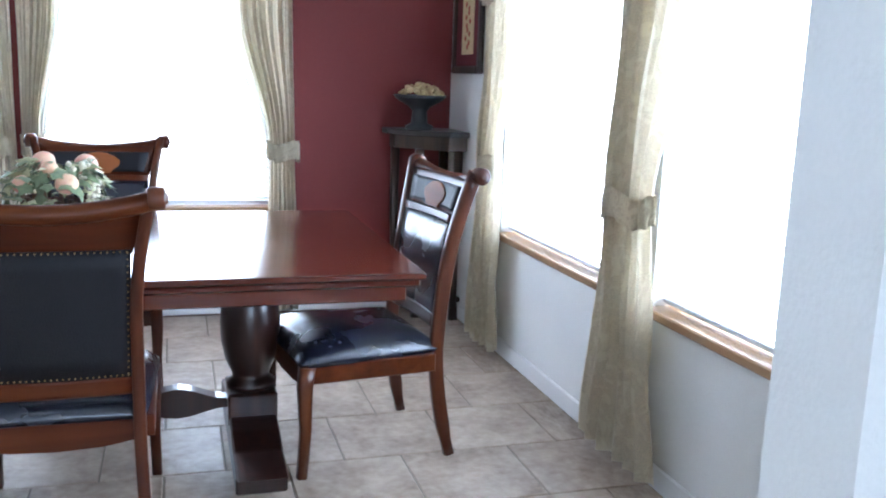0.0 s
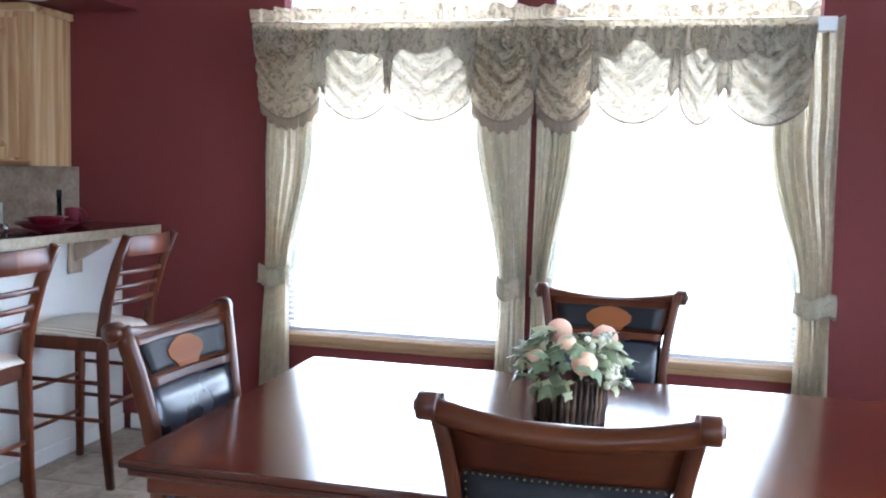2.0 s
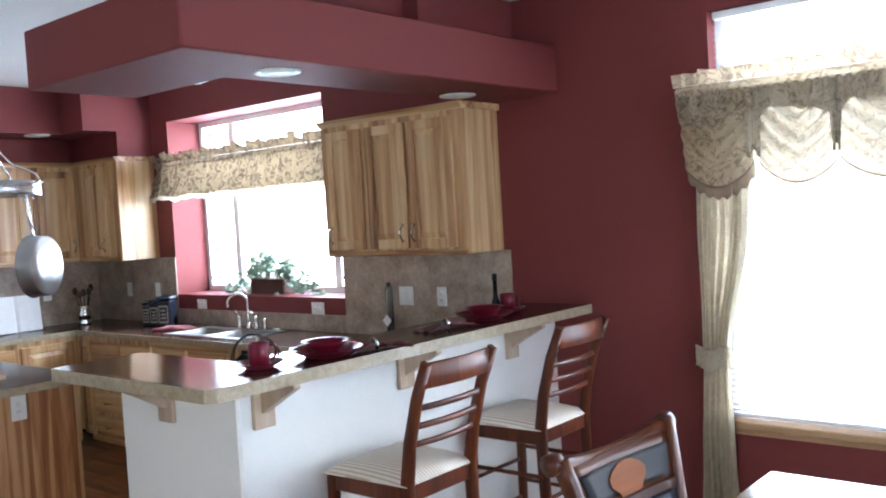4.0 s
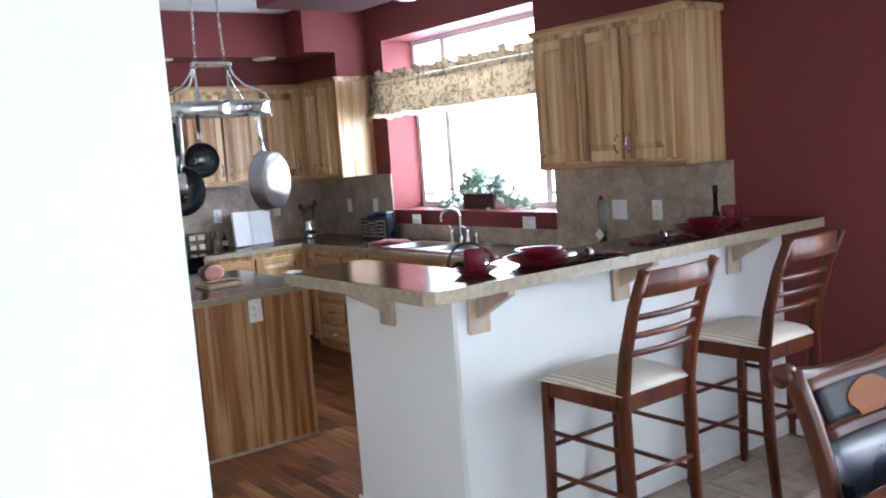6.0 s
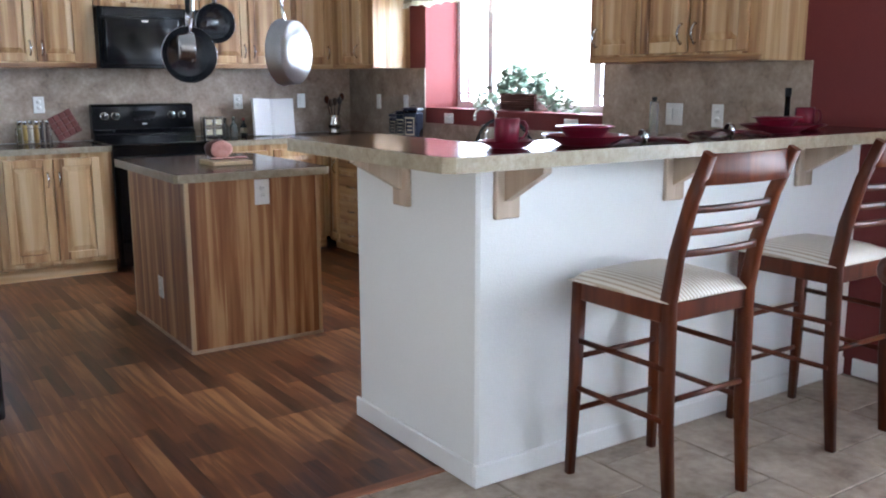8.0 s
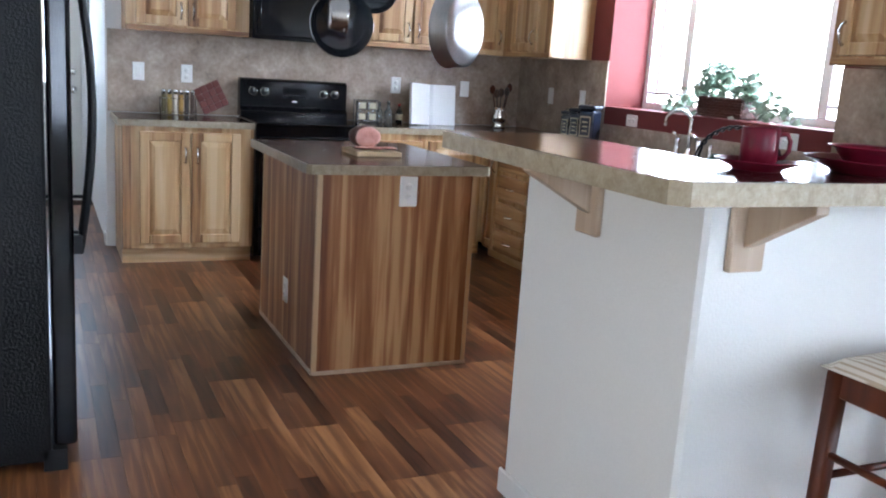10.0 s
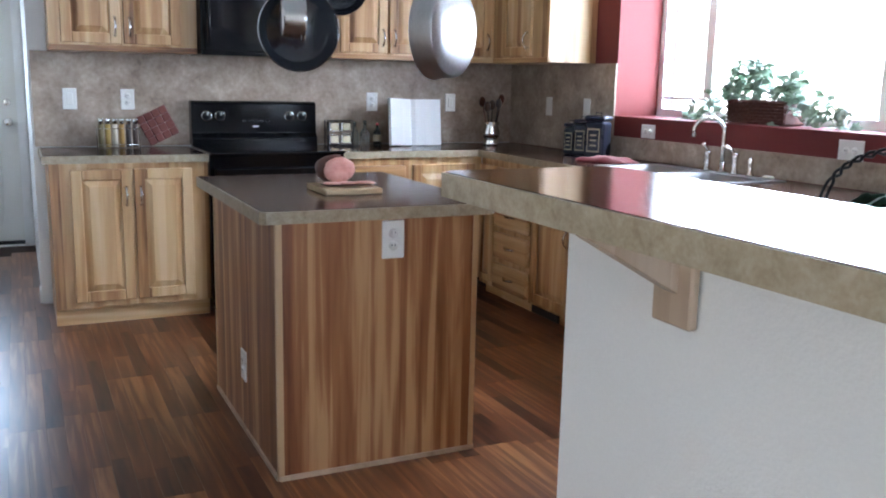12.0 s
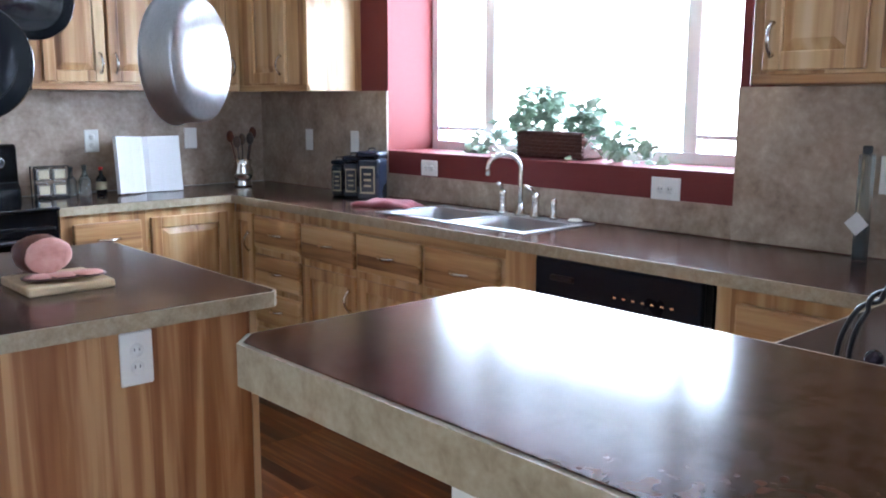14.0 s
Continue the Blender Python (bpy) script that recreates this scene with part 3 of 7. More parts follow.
def dining_table():
    t = thing("dining_table", "dark red mahogany trestle dining table with polished top", "table", pose((TX0 + TX1) / 2, (TY0 + TY1) / 2, 0))
    hx, hy = (TX1 - TX0) / 2, (TY1 - TY0) / 2
    bm = bmesh.new()
    # stepped edge of the top
    box(bm, -hx, hx, -hy, hy, TZ - 0.022, TZ, 0.006, 2)
    box(bm, -hx + 0.014, hx - 0.014, -hy + 0.014, hy - 0.014, TZ - 0.045, TZ - 0.022, 0.006)
    part("tabletop", bm, M_TABLE, t, "polished red mahogany top with stepped edge")
    for s in (-1, 1):
        part("apron", B(-hx + 0.05, hx - 0.05, s * (hy - 0.06) - 0.014, s * (hy - 0.06) + 0.014, TZ - 0.095, TZ - 0.045, 0.004), M_TABLE, t)
        part("apron", B(s * (hx - 0.06) - 0.014, s * (hx - 0.06) + 0.014, -hy + 0.07, hy - 0.07, TZ - 0.095, TZ - 0.045, 0.004), M_TABLE, t)
    for s in (-1, 1):
        px = s * 0.595
        bm = bmesh.new()
        lathe(bm, [(0.055, 0.655), (0.078, 0.64), (0.064, 0.622), (0.074, 0.595), (0.098, 0.54), (0.106, 0.46), (0.103, 0.39), (0.088, 0.32), (0.068, 0.275), (0.064, 0.255), (0.088, 0.24), (0.088, 0.215)][::-1], 32, (px, 0, 0))
        part("pedestal", bm, M_TABLED, t)
        part("pedestal_block", B(px - 0.085, px + 0.085, -0.11, 0.11, 0.10, 0.222, 0.008), M_TABLED, t)
        part("top_brace", B(px - 0.05, px + 0.05, -0.45, 0.45, 0.65, 0.708, 0.006), M_TABLED, t)
        bm = bmesh.new()
        prism(bm, [(-0.435, 0.0), (-0.435, 0.055), (-0.50, 0.075), (-0.30, 0.09), (-0.20, 0.125), (-0.12, 0.14), (0.12, 0.14), (0.20, 0.125), (0.30, 0.09), (0.50, 0.075), (0.435, 0.055), (0.435, 0.0)], "x", px - 0.082, px + 0.082, 0.006)
        part("trestle_foot", bm, M_TABLED, t)
    bm = bmesh.new()
    n = 25
    outline = []
    for i in range(n):
        u = -0.515 + 1.03 * i / (n - 1)
        outline.append((u, 0.205 + 0.022 * math.cos(abs(u) * 18.5)))
    for i in range(n):
        u = 0.515 - 1.03 * i / (n - 1)
        outline.append((u, 0.135 - 0.016 * math.cos(abs(u) * 18.5)))
    prism(bm, outline, "y", -0.03, 0.03)
    part("stretcher", bm, M_TABLED, t, "scroll-cut dark wood stretcher")
    return t


dining_table()


# ---- dining chair: local x across, the sitter faces +y, origin under the seat's middle ----
def dining_chair(at):
    t = thing("dining_chair", "carved cherry dining chair with black leather seat and back", "chair", at @ Matrix.Diagonal((0.965, 1, 0.985, 1)), "chairs round the table")
    SH = 0.395
    # seat
    bm = bmesh.new()
    ns = 14
    tb = bmesh.new()
    grid = [[None] * (ns + 1) for _ in range(ns + 1)]
    for i in range(ns + 1):
        for j in range(ns + 1):
            u, v = i / ns * 2 - 1, j / ns * 2 - 1
            w = 0.245 + 0.03 * (v + 1) / 2
            edge = max(abs(u), abs(v))
            z = SH + 0.085 - 0.06 * edge ** 5 - 0.012 * (u * u + v * v) / 2
            grid[i][j] = tb.verts.new((u * w * (1 - 0.03 * max(0, abs(v)) ** 6), v * 0.255, z))
    for i in range(ns):
        for j in range(ns):
            f = tb.faces.new((grid[i][j], grid[i + 1][j], grid[i + 1][j + 1], grid[i][j + 1]))
            f.smooth = True
    rim = [e for e in tb.edges if e.is_boundary]
    ex = bmesh.ops.extrude_edge_only(tb, edges=rim)
    for g in ex["geom"]:
        if isinstance(g, bmesh.types.BMVert):
            g.co.z = SH - 0.005
            g.co.x *= 0.985
            g.co.y *= 0.985
    bmesh.ops.holes_fill(tb, edges=[e for e in tb.edges if e.is_boundary])
    merge(bm, tb)
    part("seat", bm, M_LEATHER, t, "padded black leather seat")
    # rails under the seat
    bm = bmesh.new()
    prism(bm, [(-0.265, SH - 0.0), (0.265, SH - 0.0), (0.265, SH - 0.06), (0.15, SH - 0.075), (0, SH - 0.082), (-0.15, SH - 0.075), (-0.265, SH - 0.06)], "y", 0.225, 0.25)
    part("front_rail", bm, M_CHERRYX, t)
    bm = bmesh.new()
    prism(bm, [(-0.235, SH), (0.235, SH), (0.235, SH - 0.055), (0.12, SH - 0.075), (0, SH - 0.08), (-0.12, SH - 0.075), (-0.235, SH - 0.055)], "y", -0.255, -0.228)
    part("rear_rail", bm, M_CHERRYX, t)
    for s in (-1, 1):
        bm = bmesh.new()
        prism(bm, [(-0.23, SH), (0.23, SH), (0.23, SH - 0.065), (-0.23, SH - 0.065)], "x", s * 0.248 - 0.013, s * 0.248 + 0.013, 0.004)
        part("side_rail", bm, M_CHERRYX, t)
        # front leg
        bm = bmesh.new()
        sweep(bm, [(s * 0.246, 0.228, SH - 0.005), (s * 0.249, 0.236, 0.32), (s * 0.247, 0.232, 0.17), (s * 0.252, 0.246, 0.0)], flat_section(0.05, 0.05), (0, 1, 0), True, [1.0, 0.95, 0.72, 0.66])
        part("leg", bm, M_CHERRY, t)
        # back leg and post in one sweep
        pts, ks = [], []
        for i in range(19):
            z = 1.035 * i / 18
            if z < SH:
                y = -0.245 - 0.055 * ((SH - z) / SH) ** 1.8
            else:
                q = max(0.0, (z - SH) / (1.035 - SH))
                y = -0.245 - 0.03 * q - 0.075 * q * q
            x = s * (0.222 + (0.048 * max(0, (z - 0.70) / 0.33) ** 1.6 if z > 0.70 else 0) + 0.02 * max(0, 1 - z / 0.35) ** 1.5)
            pts.append((x, y, z))
            ks.append(0.78 if z < 0.1 else 1.0)
        bm = bmesh.new()
        sweep(bm, pts, flat_section(0.034, 0.048), (0, 1, 0), True, ks)
        part("back_post", bm, M_CHERRY, t)
        # scroll at the top of the post
        bm = bmesh.new()
        lathe(bm, [(0.026, -0.022), (0.030, -0.018), (0.030, 0.018), (0.026, 0.022), (0.014, 0.024), (0.013, 0.029), (0.004, 0.030)], 18, (s * 0.284, -0.362, 1.022), Matrix.Rotation(radians(90 * s), 4, "Y"))
        part("scroll", bm, M_CHERRY, t)

    def lean(z):
        q = max(0.0, (z - SH) / (1.035 - SH))
        return -0.245 - 0.03 * q - 0.075 * q * q
    # crest rail: rolled, dips in the middle
    bm = bmesh.new()
    pts = []
    for i in range(17):
        u = i / 16 * 2 - 1
        pts.append((u * 0.282, -0.358 - 0.018 * (1 - u * u), 1.018 - 0.034 * (1 - u * u)))
    sweep(bm, pts, round_section(0.026, 12), (0, 0, 1))
    part("crest_rail", bm, M_CHERRYX, t, "rolled cherry crest rail")

    def back_sheet(z0, z1, w0, w1, off, thick, bulge=0.0):
        b = bmesh.new()
        nu, nv = 10, 6
        layers = []
        for side in (0, 1):
            g = []
            for j in range(nv + 1):
                z = z0 + (z1 - z0) * j / nv
                w = w0 + (w1 - w0) * j / nv
                row = []
                for i in range(nu + 1):
                    u = i / nu * 2 - 1
                    v = j / nv * 2 - 1
                    puff = bulge * (1 - u ** 4) * (1 - v ** 4)
                    y = lean(z) - 0.012 * (1 - u * u) + off + (thick + puff if side else 0)
                    row.append(b.verts.new((u * w, y, z)))
                g.append(row)
            layers.append(g)
        for g in layers:
            for j in range(nv):
                for i in range(nu):
                    f = b.faces.new((g[j][i], g[j][i + 1], g[j + 1][i + 1], g[j + 1][i]))
                    f.smooth = True
        rim = [e for e in b.edges if e.is_boundary]
        bmesh.ops.bridge_loops(b, edges=rim)
        bmesh.ops.recalc_face_normals(b, faces=b.faces[:])
        return b
    part("top_panel", back_sheet(0.875, 1.005, 0.220, 0.258, -0.012, 0.020), M_CHERRYX, t)
    part("mid_rail", back_sheet(0.852, 0.878, 0.210, 0.218, -0.014, 0.034), M_CHERRYX, t)
    part("lower_rail", back_sheet(0.472, 0.522, 0.207, 0.207, -0.014, 0.028), M_CHERRYX, t)
    part("backrest", back_sheet(0.524, 0.852, 0.205, 0.212, -0.008, 0.022, 0.014), M_LEATHER, t, "padded black leather backrest")
    part("rear_upholstery", back_sheet(0.524, 0.885, 0.204, 0.215, -0.018, 0.006), M_LEATHERB, t, "black leather outer back edged with nail heads")
    part("inset_panel", back_sheet(0.89, 0.978, 0.195, 0.22, 0.010, 0.004), M_LEATHERB, t, "black leather inset of the crest")
    bm = bmesh.new()
    prism(bm, [(-0.05, 0.884), (0.05, 0.884), (0.062, 0.90), (0.088, 0.918), (0.092, 0.94), (0.07, 0.958), (0.035, 0.972), (0, 0.976), (-0.035, 0.972), (-0.07, 0.958), (-0.092, 0.94), (-0.088, 0.918), (-0.062, 0.90)], "y", -0.01, 0.012)
    for v in bm.verts:
        v.co.y += lean(v.co.z) - 0.004
    part("medallion", bm, M_MEDAL, t, "shaped cherry medallion of the crest")
    # nail heads on the rear edge
    bm = bmesh.new()
    spots = []
    for i in range(20):
        z = 0.534 + 0.343 * i / 19
        w = 0.197 + 0.011 * (z - 0.524) / 0.38
        spots += [(-w, z), (w, z)]
    for i in range(27):
        x = -0.197 + 0.394 * i / 26
        spots += [(x, 0.530), (x * 1.04, 0.880)]
    for x, z in spots:
        u = x / 0.2
        y = lean(z) - 0.012 * (1 - u * u) - 0.019
        bmesh.ops.create_icosphere(bm, subdivisions=1, radius=0.0032, matrix=Matrix.Translation((x, y, z)))
    o = part("nail_trim", bm, M_BRASS, t, "row of small brass nail heads")
    o["kind"] = "stuff"
    return t


chair = dining_chair(pose(1.562, 3.86, 0, 0, 0, 0))
copy_thing(chair, pose(1.56, 5.03, 0, 0, 0, 180))
copy_thing(chair, pose(2.475, 4.24, 0, 0, 0, 98))
copy_thing(chair, pose(0.658, 4.195, 0, 0, 0, -95))


# ---- bar stool: the sitter faces +y ----
def bar_stool(at):
    t = thing("bar_stool", "dark cherry ladder-back bar stool with striped cushion", "stool", at, "stools at the bar")
    SH = 0.655
    bm = bmesh.new()
    tb = bmesh.new()
    ns = 12
    g = [[None] * (ns + 1) for _ in range(ns + 1)]
    for i in range(ns + 1):
        for j in range(ns + 1):
            u, v = i / ns * 2 - 1, j / ns * 2 - 1
            e = max(abs(u), abs(v))
            g[i][j] = tb.verts.new((u * (0.205 + 0.02 * (v + 1) / 2), v * 0.215 + 0.01, SH + 0.052 - 0.035 * e ** 5 - 0.008 * (u * u + v * v)))
    for i in range(ns):
        for j in range(ns):
            f = tb.faces.new((g[i][j], g[i + 1][j], g[i + 1][j + 1], g[i][j + 1]))
            f.smooth = True
    ex = bmesh.ops.extrude_edge_only(tb, edges=[e for e in tb.edges if e.is_boundary])
    for q in ex["geom"]:
        if isinstance(q, bmesh.types.BMVert):
            q.co.z = SH + 0.001
    bmesh.ops.holes_fill(tb, edges=[e for e in tb.edges if e.is_boundary])
    merge(bm, tb)
    part("cushion", bm, M_STRIPE, t, "ivory cushion with fine tan stripes")
    for s in (-1, 1):
        part("side_rail", B(s * 0.195 - 0.011, s * 0.195 + 0.011, -0.18, 0.20, SH - 0.06, SH, 0.004), M_STOOL, t)
        bm = bmesh.new()
        sweep(bm, [(s * 0.195, 0.19, SH), (s * 0.198, 0.197, 0.3), (s * 0.205, 0.205, 0)], flat_section(0.042, 0.042), (0, 1, 0), True, [1, 0.9, 0.7])
        part("leg", bm, M_STOOL, t)
        bm = bmesh.new()
        sweep(bm, [(s * 0.178, -0.225, 0), (s * 0.182, -0.20, 0.28), (s * 0.184, -0.19, SH), (s * 0.186, -0.215, 0.80), (s * 0.19, -0.265, 0.96), (s * 0.195, -0.325, 1.09)], flat_section(0.032, 0.045), (0, 1, 0), True, [0.8, 1, 1.1, 1, 0.9, 0.8])
        part("back_post", bm, M_STOOL, t)
        for z in (0.30, 0.46):
            bm = bmesh.new()
            tube(bm, [(s * 0.195, -0.20, z), (s * 0.20, 0.198, z)], 0.0095)
            part("side_rung", bm, M_STOOL, t)
    for y, z in ((0.20, 0.22), (0.198, 0.40), (-0.20, 0.36)):
        bm = bmesh.new()
        tube(bm, [(-0.195, y, z), (0.195, y, z)], 0.0095)
        part("rung", bm, M_STOOL, t)
    part("front_rail", B(-0.185, 0.185, 0.185, 0.207, SH - 0.06, SH, 0.004), M_STOOL, t)
    part("rear_rail", B(-0.175, 0.175, -0.20, -0.178, SH - 0.06, SH, 0.004), M_STOOL, t)

    def post(z):
        if z < 0.80:
            return -0.19 - 0.025 * (z - SH) / 0.145
        if z < 0.96:
            return -0.215 - 0.05 * (z - 0.80) / 0.16
        return -0.265 - 0.06 * (z - 0.96) / 0.13
    for z, h in ((0.80, 0.020), (0.865, 0.020), (0.93, 0.020), (1.045, 0.085)):
        bm = bmesh.new()
        pts = [(u * 0.19, post(z) - 0.022 * (1 - u * u), z) for u in [k / 6 - 1 for k in range(13)]]
        sweep(bm, pts, flat_section(0.016, h), (0, 0, 1))
        part("top_rail" if h > 0.05 else "back_slat", bm, M_STOOL, t)
    for c in t.children:
        c.data.transform(Matrix.Diagonal((1, 1, 1.06, 1)))
    return t


stool = bar_stool(pose(-0.825, 4.548, 0, 0, 0, 90))
copy_thing(stool, pose(-0.843, 5.443, 0, 0, 0, 90))

# ---- kitchen cabinets ----


def raised_door(w, h, grain):
    """Door leaf with stiles, rails and a raised panel; its face looks to -y, origin at the lower left."""
    bm = bmesh.new()
    s = min(0.055, w * 0.24)
    box(bm, 0, s, -0.019, 0, 0, h, 0.003)
    box(bm, w - s, w, -0.019, 0, 0, h, 0.003)
    box(bm, s, w - s, -0.019, 0, 0, s, 0.003)
    box(bm, s, w - s, -0.019, 0, h - s, h, 0.003)
    return bm, s


def bow_pull(parent, x, z, upright=True, length=0.095):
    bm = bmesh.new()
    pts = []
    for i in range(11):
        u = i / 10 * 2 - 1
        a = u * length / 2
        o = -0.024 - 0.028 * (1 - abs(u) ** 2.2)
        pts.append((x, o, z + a) if upright else (x + a, o, z))
    tube(bm, pts, 0.0062, 8, (1, 0, 0) if upright else (0, 0, 1), [1.5] + [1] * 4 + [1.25] + [1] * 4 + [1.5])
    return part("handle", bm, M_NICKEL, parent, "curved brushed nickel pull")


def add_door(t, x, z, w, h, pull=None, pz=0.1):
    bm, s = raised_door(w, h, "z")
    d = part("door", bm, M_HICK, t, "", pose(x, -0.001, z))
    bm = bmesh.new()
    tb = bmesh.new()
    a, c = s + 0.0, s + 0.035
    lo = [tb.verts.new(p) for p in ((a, -0.006, a), (w - a, -0.006, a), (w - a, -0.006, h - a), (a, -0.006, h - a))]
    hi = [tb.verts.new(p) for p in ((c, -0.017, c), (w - c, -0.017, c), (w - c, -0.017, h - c), (c, -0.017, h - c))]
    for i in range(4):
        tb.faces.new((lo[i], lo[(i + 1) % 4], hi[(i + 1) % 4], hi[i]))
    tb.faces.new(hi)
    back = [tb.verts.new((v.co.x, 0, v.co.z)) for v in lo]
    for i in range(4):
        tb.faces.new((lo[i], back[i], back[(i + 1) % 4], lo[(i + 1) % 4]))
    bmesh.ops.recalc_face_normals(tb, faces=tb.faces[:])
    merge(bm, tb)
    part("raised_panel", bm, M_HICK, d)
    if pull is not None:
        bow_pull(d, 0.03 if pull == "l" else w - 0.03, pz)
    return d


def add_drawer(t, x, z, w, h, pull=True):
    d = part("drawer_front", B(0, w, -0.028, 0, 0, h, 0.010, 2), M_HICKX, t, "", pose(x, -0.001, z))
    if pull:
        bow_pull(d, w / 2, h / 2, False, 0.105)
    return d


def cabinet(name, label, w, d, h, at, toe=0.0, group="kitchen cabinets"):
    t = thing(name, label, "cabinet", at, group)
    bm = bmesh.new()
    box(bm, 0, w, 0, d, toe, h, 0.002)
    part("body", bm, M_HICK, t)
    if toe:
        part("toe_kick", B(0.0, w, 0.055, d - 0.01, 0, toe, 0), M_HICKX, t)
    return t


UZ0, UZ1 = 1.445, 2.235
CF = -5.335            # face of the west base cabinets
NF = 5.605              # face of the north base cabinets


# wall cabinets on the west wall (they face +x: turned by 90)
def upper(name, label, w, at, doors, d=0.325):
    t = cabinet(name, label, w, d, UZ1 - UZ0, at)
    for x, dw, pull in doors:
        add_door(t, x, 0.04, dw, UZ1 - UZ0 - 0.075, pull, 0.09)
    part("light_rail", B(0, w, -0.004, 0.02, -0.002, 0.03, 0.003), M_HICKX, t)
    bm = bmesh.new()
    prism(bm, [(d, UZ1 - UZ0), (-0.004, UZ1 - UZ0), (-0.03, UZ1 - UZ0 + 0.03), (-0.03, UZ1 - UZ0 + 0.036), (d, UZ1 - UZ0 + 0.036)], "x", -0.01, w + 0.018)
    part("crown", bm, M_HICKX, t)
    return t


UF = WX + 0.33
upper("wall_cabinet", "natural hickory two-door wall cabinet above the counter", 0.765, pose(UF, 3.16, UZ0, 0, 0, 90), [(0.06, 0.30, "r"), (0.375, 0.30, "l")])
t = cabinet("wall_cabinet", "short hickory wall cabinet above the microwave", 0.76, 0.325, 0.36, pose(UF, 3.93, UZ1 - 0.36, 0, 0, 90))
add_door(t, 0.05, 0.03, 0.32, 0.30, "r", 0.08)
add_door(t, 0.385, 0.03, 0.32, 0.30, "l", 0.08)
upper("wall_cabinet", "natural hickory double wall cabinet beside the microwave", 0.74, pose(UF, 4.70, UZ0, 0, 0, 90), [(0.06, 0.30, "r"), (0.375, 0.30, "l")])
upper("wall_cabinet", "natural hickory corner wall cabinet", 0.69, pose(UF, 5.445, UZ0, 0, 0, 90), [(0.035, 0.30, "r")])
upper("wall_cabinet", "natural hickory wall cabinet beside the window", -4.927 - UF - 0.004, pose(UF + 0.004, 5.805, UZ0), [(0.13, 0.36, "r")], NY - 5.805)
upper("wall_cabinet", "natural hickory three-door wall cabinet over the bar", -1.438 + 2.535, pose(-2.535, 5.80, UZ0), [(0.045, 0.30, "l"), (0.385, 0.305, "r"), (0.715, 0.325, "l")], NY - 5.80)

# base cabinets
CT = 0.87
t = cabinet("base_cabinet", "natural hickory two-door base cabinet", 0.80, CF - WX, CT, pose(CF, 3.115, 0, 0, 0, 90), 0.10)
add_door(t, 0.10, 0.135, 0.30, 0.70, "r", 0.56)
add_door(t, 0.412, 0.135, 0.30, 0.70, "l", 0.56)
t = cabinet("base_cabinet", "natural hickory base cabinet beside the range", NF - 4.702, CF - WX, CT, pose(CF, 4.70, 0, 0, 0, 90), 0.10)
add_drawer(t, 0.05, 0.655, 0.33, 0.168)
add_door(t, 0.05, 0.09, 0.33, 0.53, "r", 0.42)
add_door(t, 0.43, 0.09, 0.42, 0.735)
xs = [CF, -5.125, -4.69, -4.25, -3.81, -3.36]
t = cabinet("base_cabinet", "natural hickory corner base cabinet", xs[1] - xs[0] - 0.004, NY - NF, CT, pose(xs[0] + 0.002, NF, 0), 0.07)
add_door(t, 0.012, 0.10, 0.186, 0.725, "r", 0.58)
t = cabinet("base_cabinet", "natural hickory drawer stack", xs[2] - xs[1], NY - NF, CT, pose(xs[1], NF, 0), 0.07)
for z, h in ((0.655, 0.168), (0.462, 0.163), (0.272, 0.160), (0.086, 0.156)):
    add_drawer(t, 0.016, z, xs[2] - xs[1] - 0.032, h)
t = cabinet("base_cabinet", "natural hickory drawer and door cabinet", xs[3] - xs[2], NY - NF, CT, pose(xs[2], NF, 0), 0.07)
add_drawer(t, 0.016, 0.655, 0.408, 0.168)
add_door(t, 0.016, 0.09, 0.408, 0.53, "r", 0.42)
t = cabinet("base_cabinet", "natural hickory sink base cabinet", xs[5] - xs[3], NY - NF, 0.70, pose(xs[3], NF, 0), 0.07)
for k in (0, 1):
    add_drawer(t, 0.014 + k * 0.45, 0.655, 0.415, 0.168)
    add_door(t, 0.014 + k * 0.45, 0.09, 0.415, 0.53, "r" if k == 0 else "l", 0.42)
part("front_frame", B(0, xs[5] - xs[3], 0, 0.02, 0.70, CT), M_HICKX, t)
t = cabinet("base_cabinet", "natural hickory base cabinet beside the dishwasher", 0.50, NY - NF, CT, pose(-2.495, NF, 0), 0.07)
add_drawer(t, 0.075, 0.655, 0.40, 0.168)
add_door(t, 0.075, 0.09, 0.40, 0.53, "l", 0.42)
t = cabinet("base_cabinet", "natural hickory base cabinet behind the bar", NF - 4.16, 0.72, CT, pose(-1.945, NF - 0.01, 0, 0, 0, -90), 0.10)

# dishwasher
M_NAVY = plain("blue_black_enamel", (0.006, 0.008, 0.016), 0.3, vary=0.1, bump=0, spec=0.14)
t = thing("dishwasher", "black built-in dishwasher under the counter", "dishwasher", pose(-3.205, NF, 0))
part("filler_strip", B(-0.153, -0.001, 0.0, 0.03, 0.0, 0.868), M_HICK, t, "hickory filler beside the dishwasher")
part("body", B(0.0, 0.70, 0.0, 0.55, 0.10, 0.868), M_BLACKM, t)
part("door", B(0.02, 0.68, -0.025, 0, 0.12, 0.71, 0.008, 2), M_NAVY, t)
cp = part("control_panel", B(0.02, 0.68, -0.032, 0, 0.72, 0.862, 0.01, 2), M_NAVY, t)
for i in range(7):
    part("button", B(0.36 + i * 0.036, 0.372 + i * 0.036, -0.034, -0.03, 0.767, 0.773), M_NICKEL, cp)
part("latch", B(0.10, 0.20, -0.045, -0.03, 0.79, 0.81, 0.004), M_BLACKM, cp)


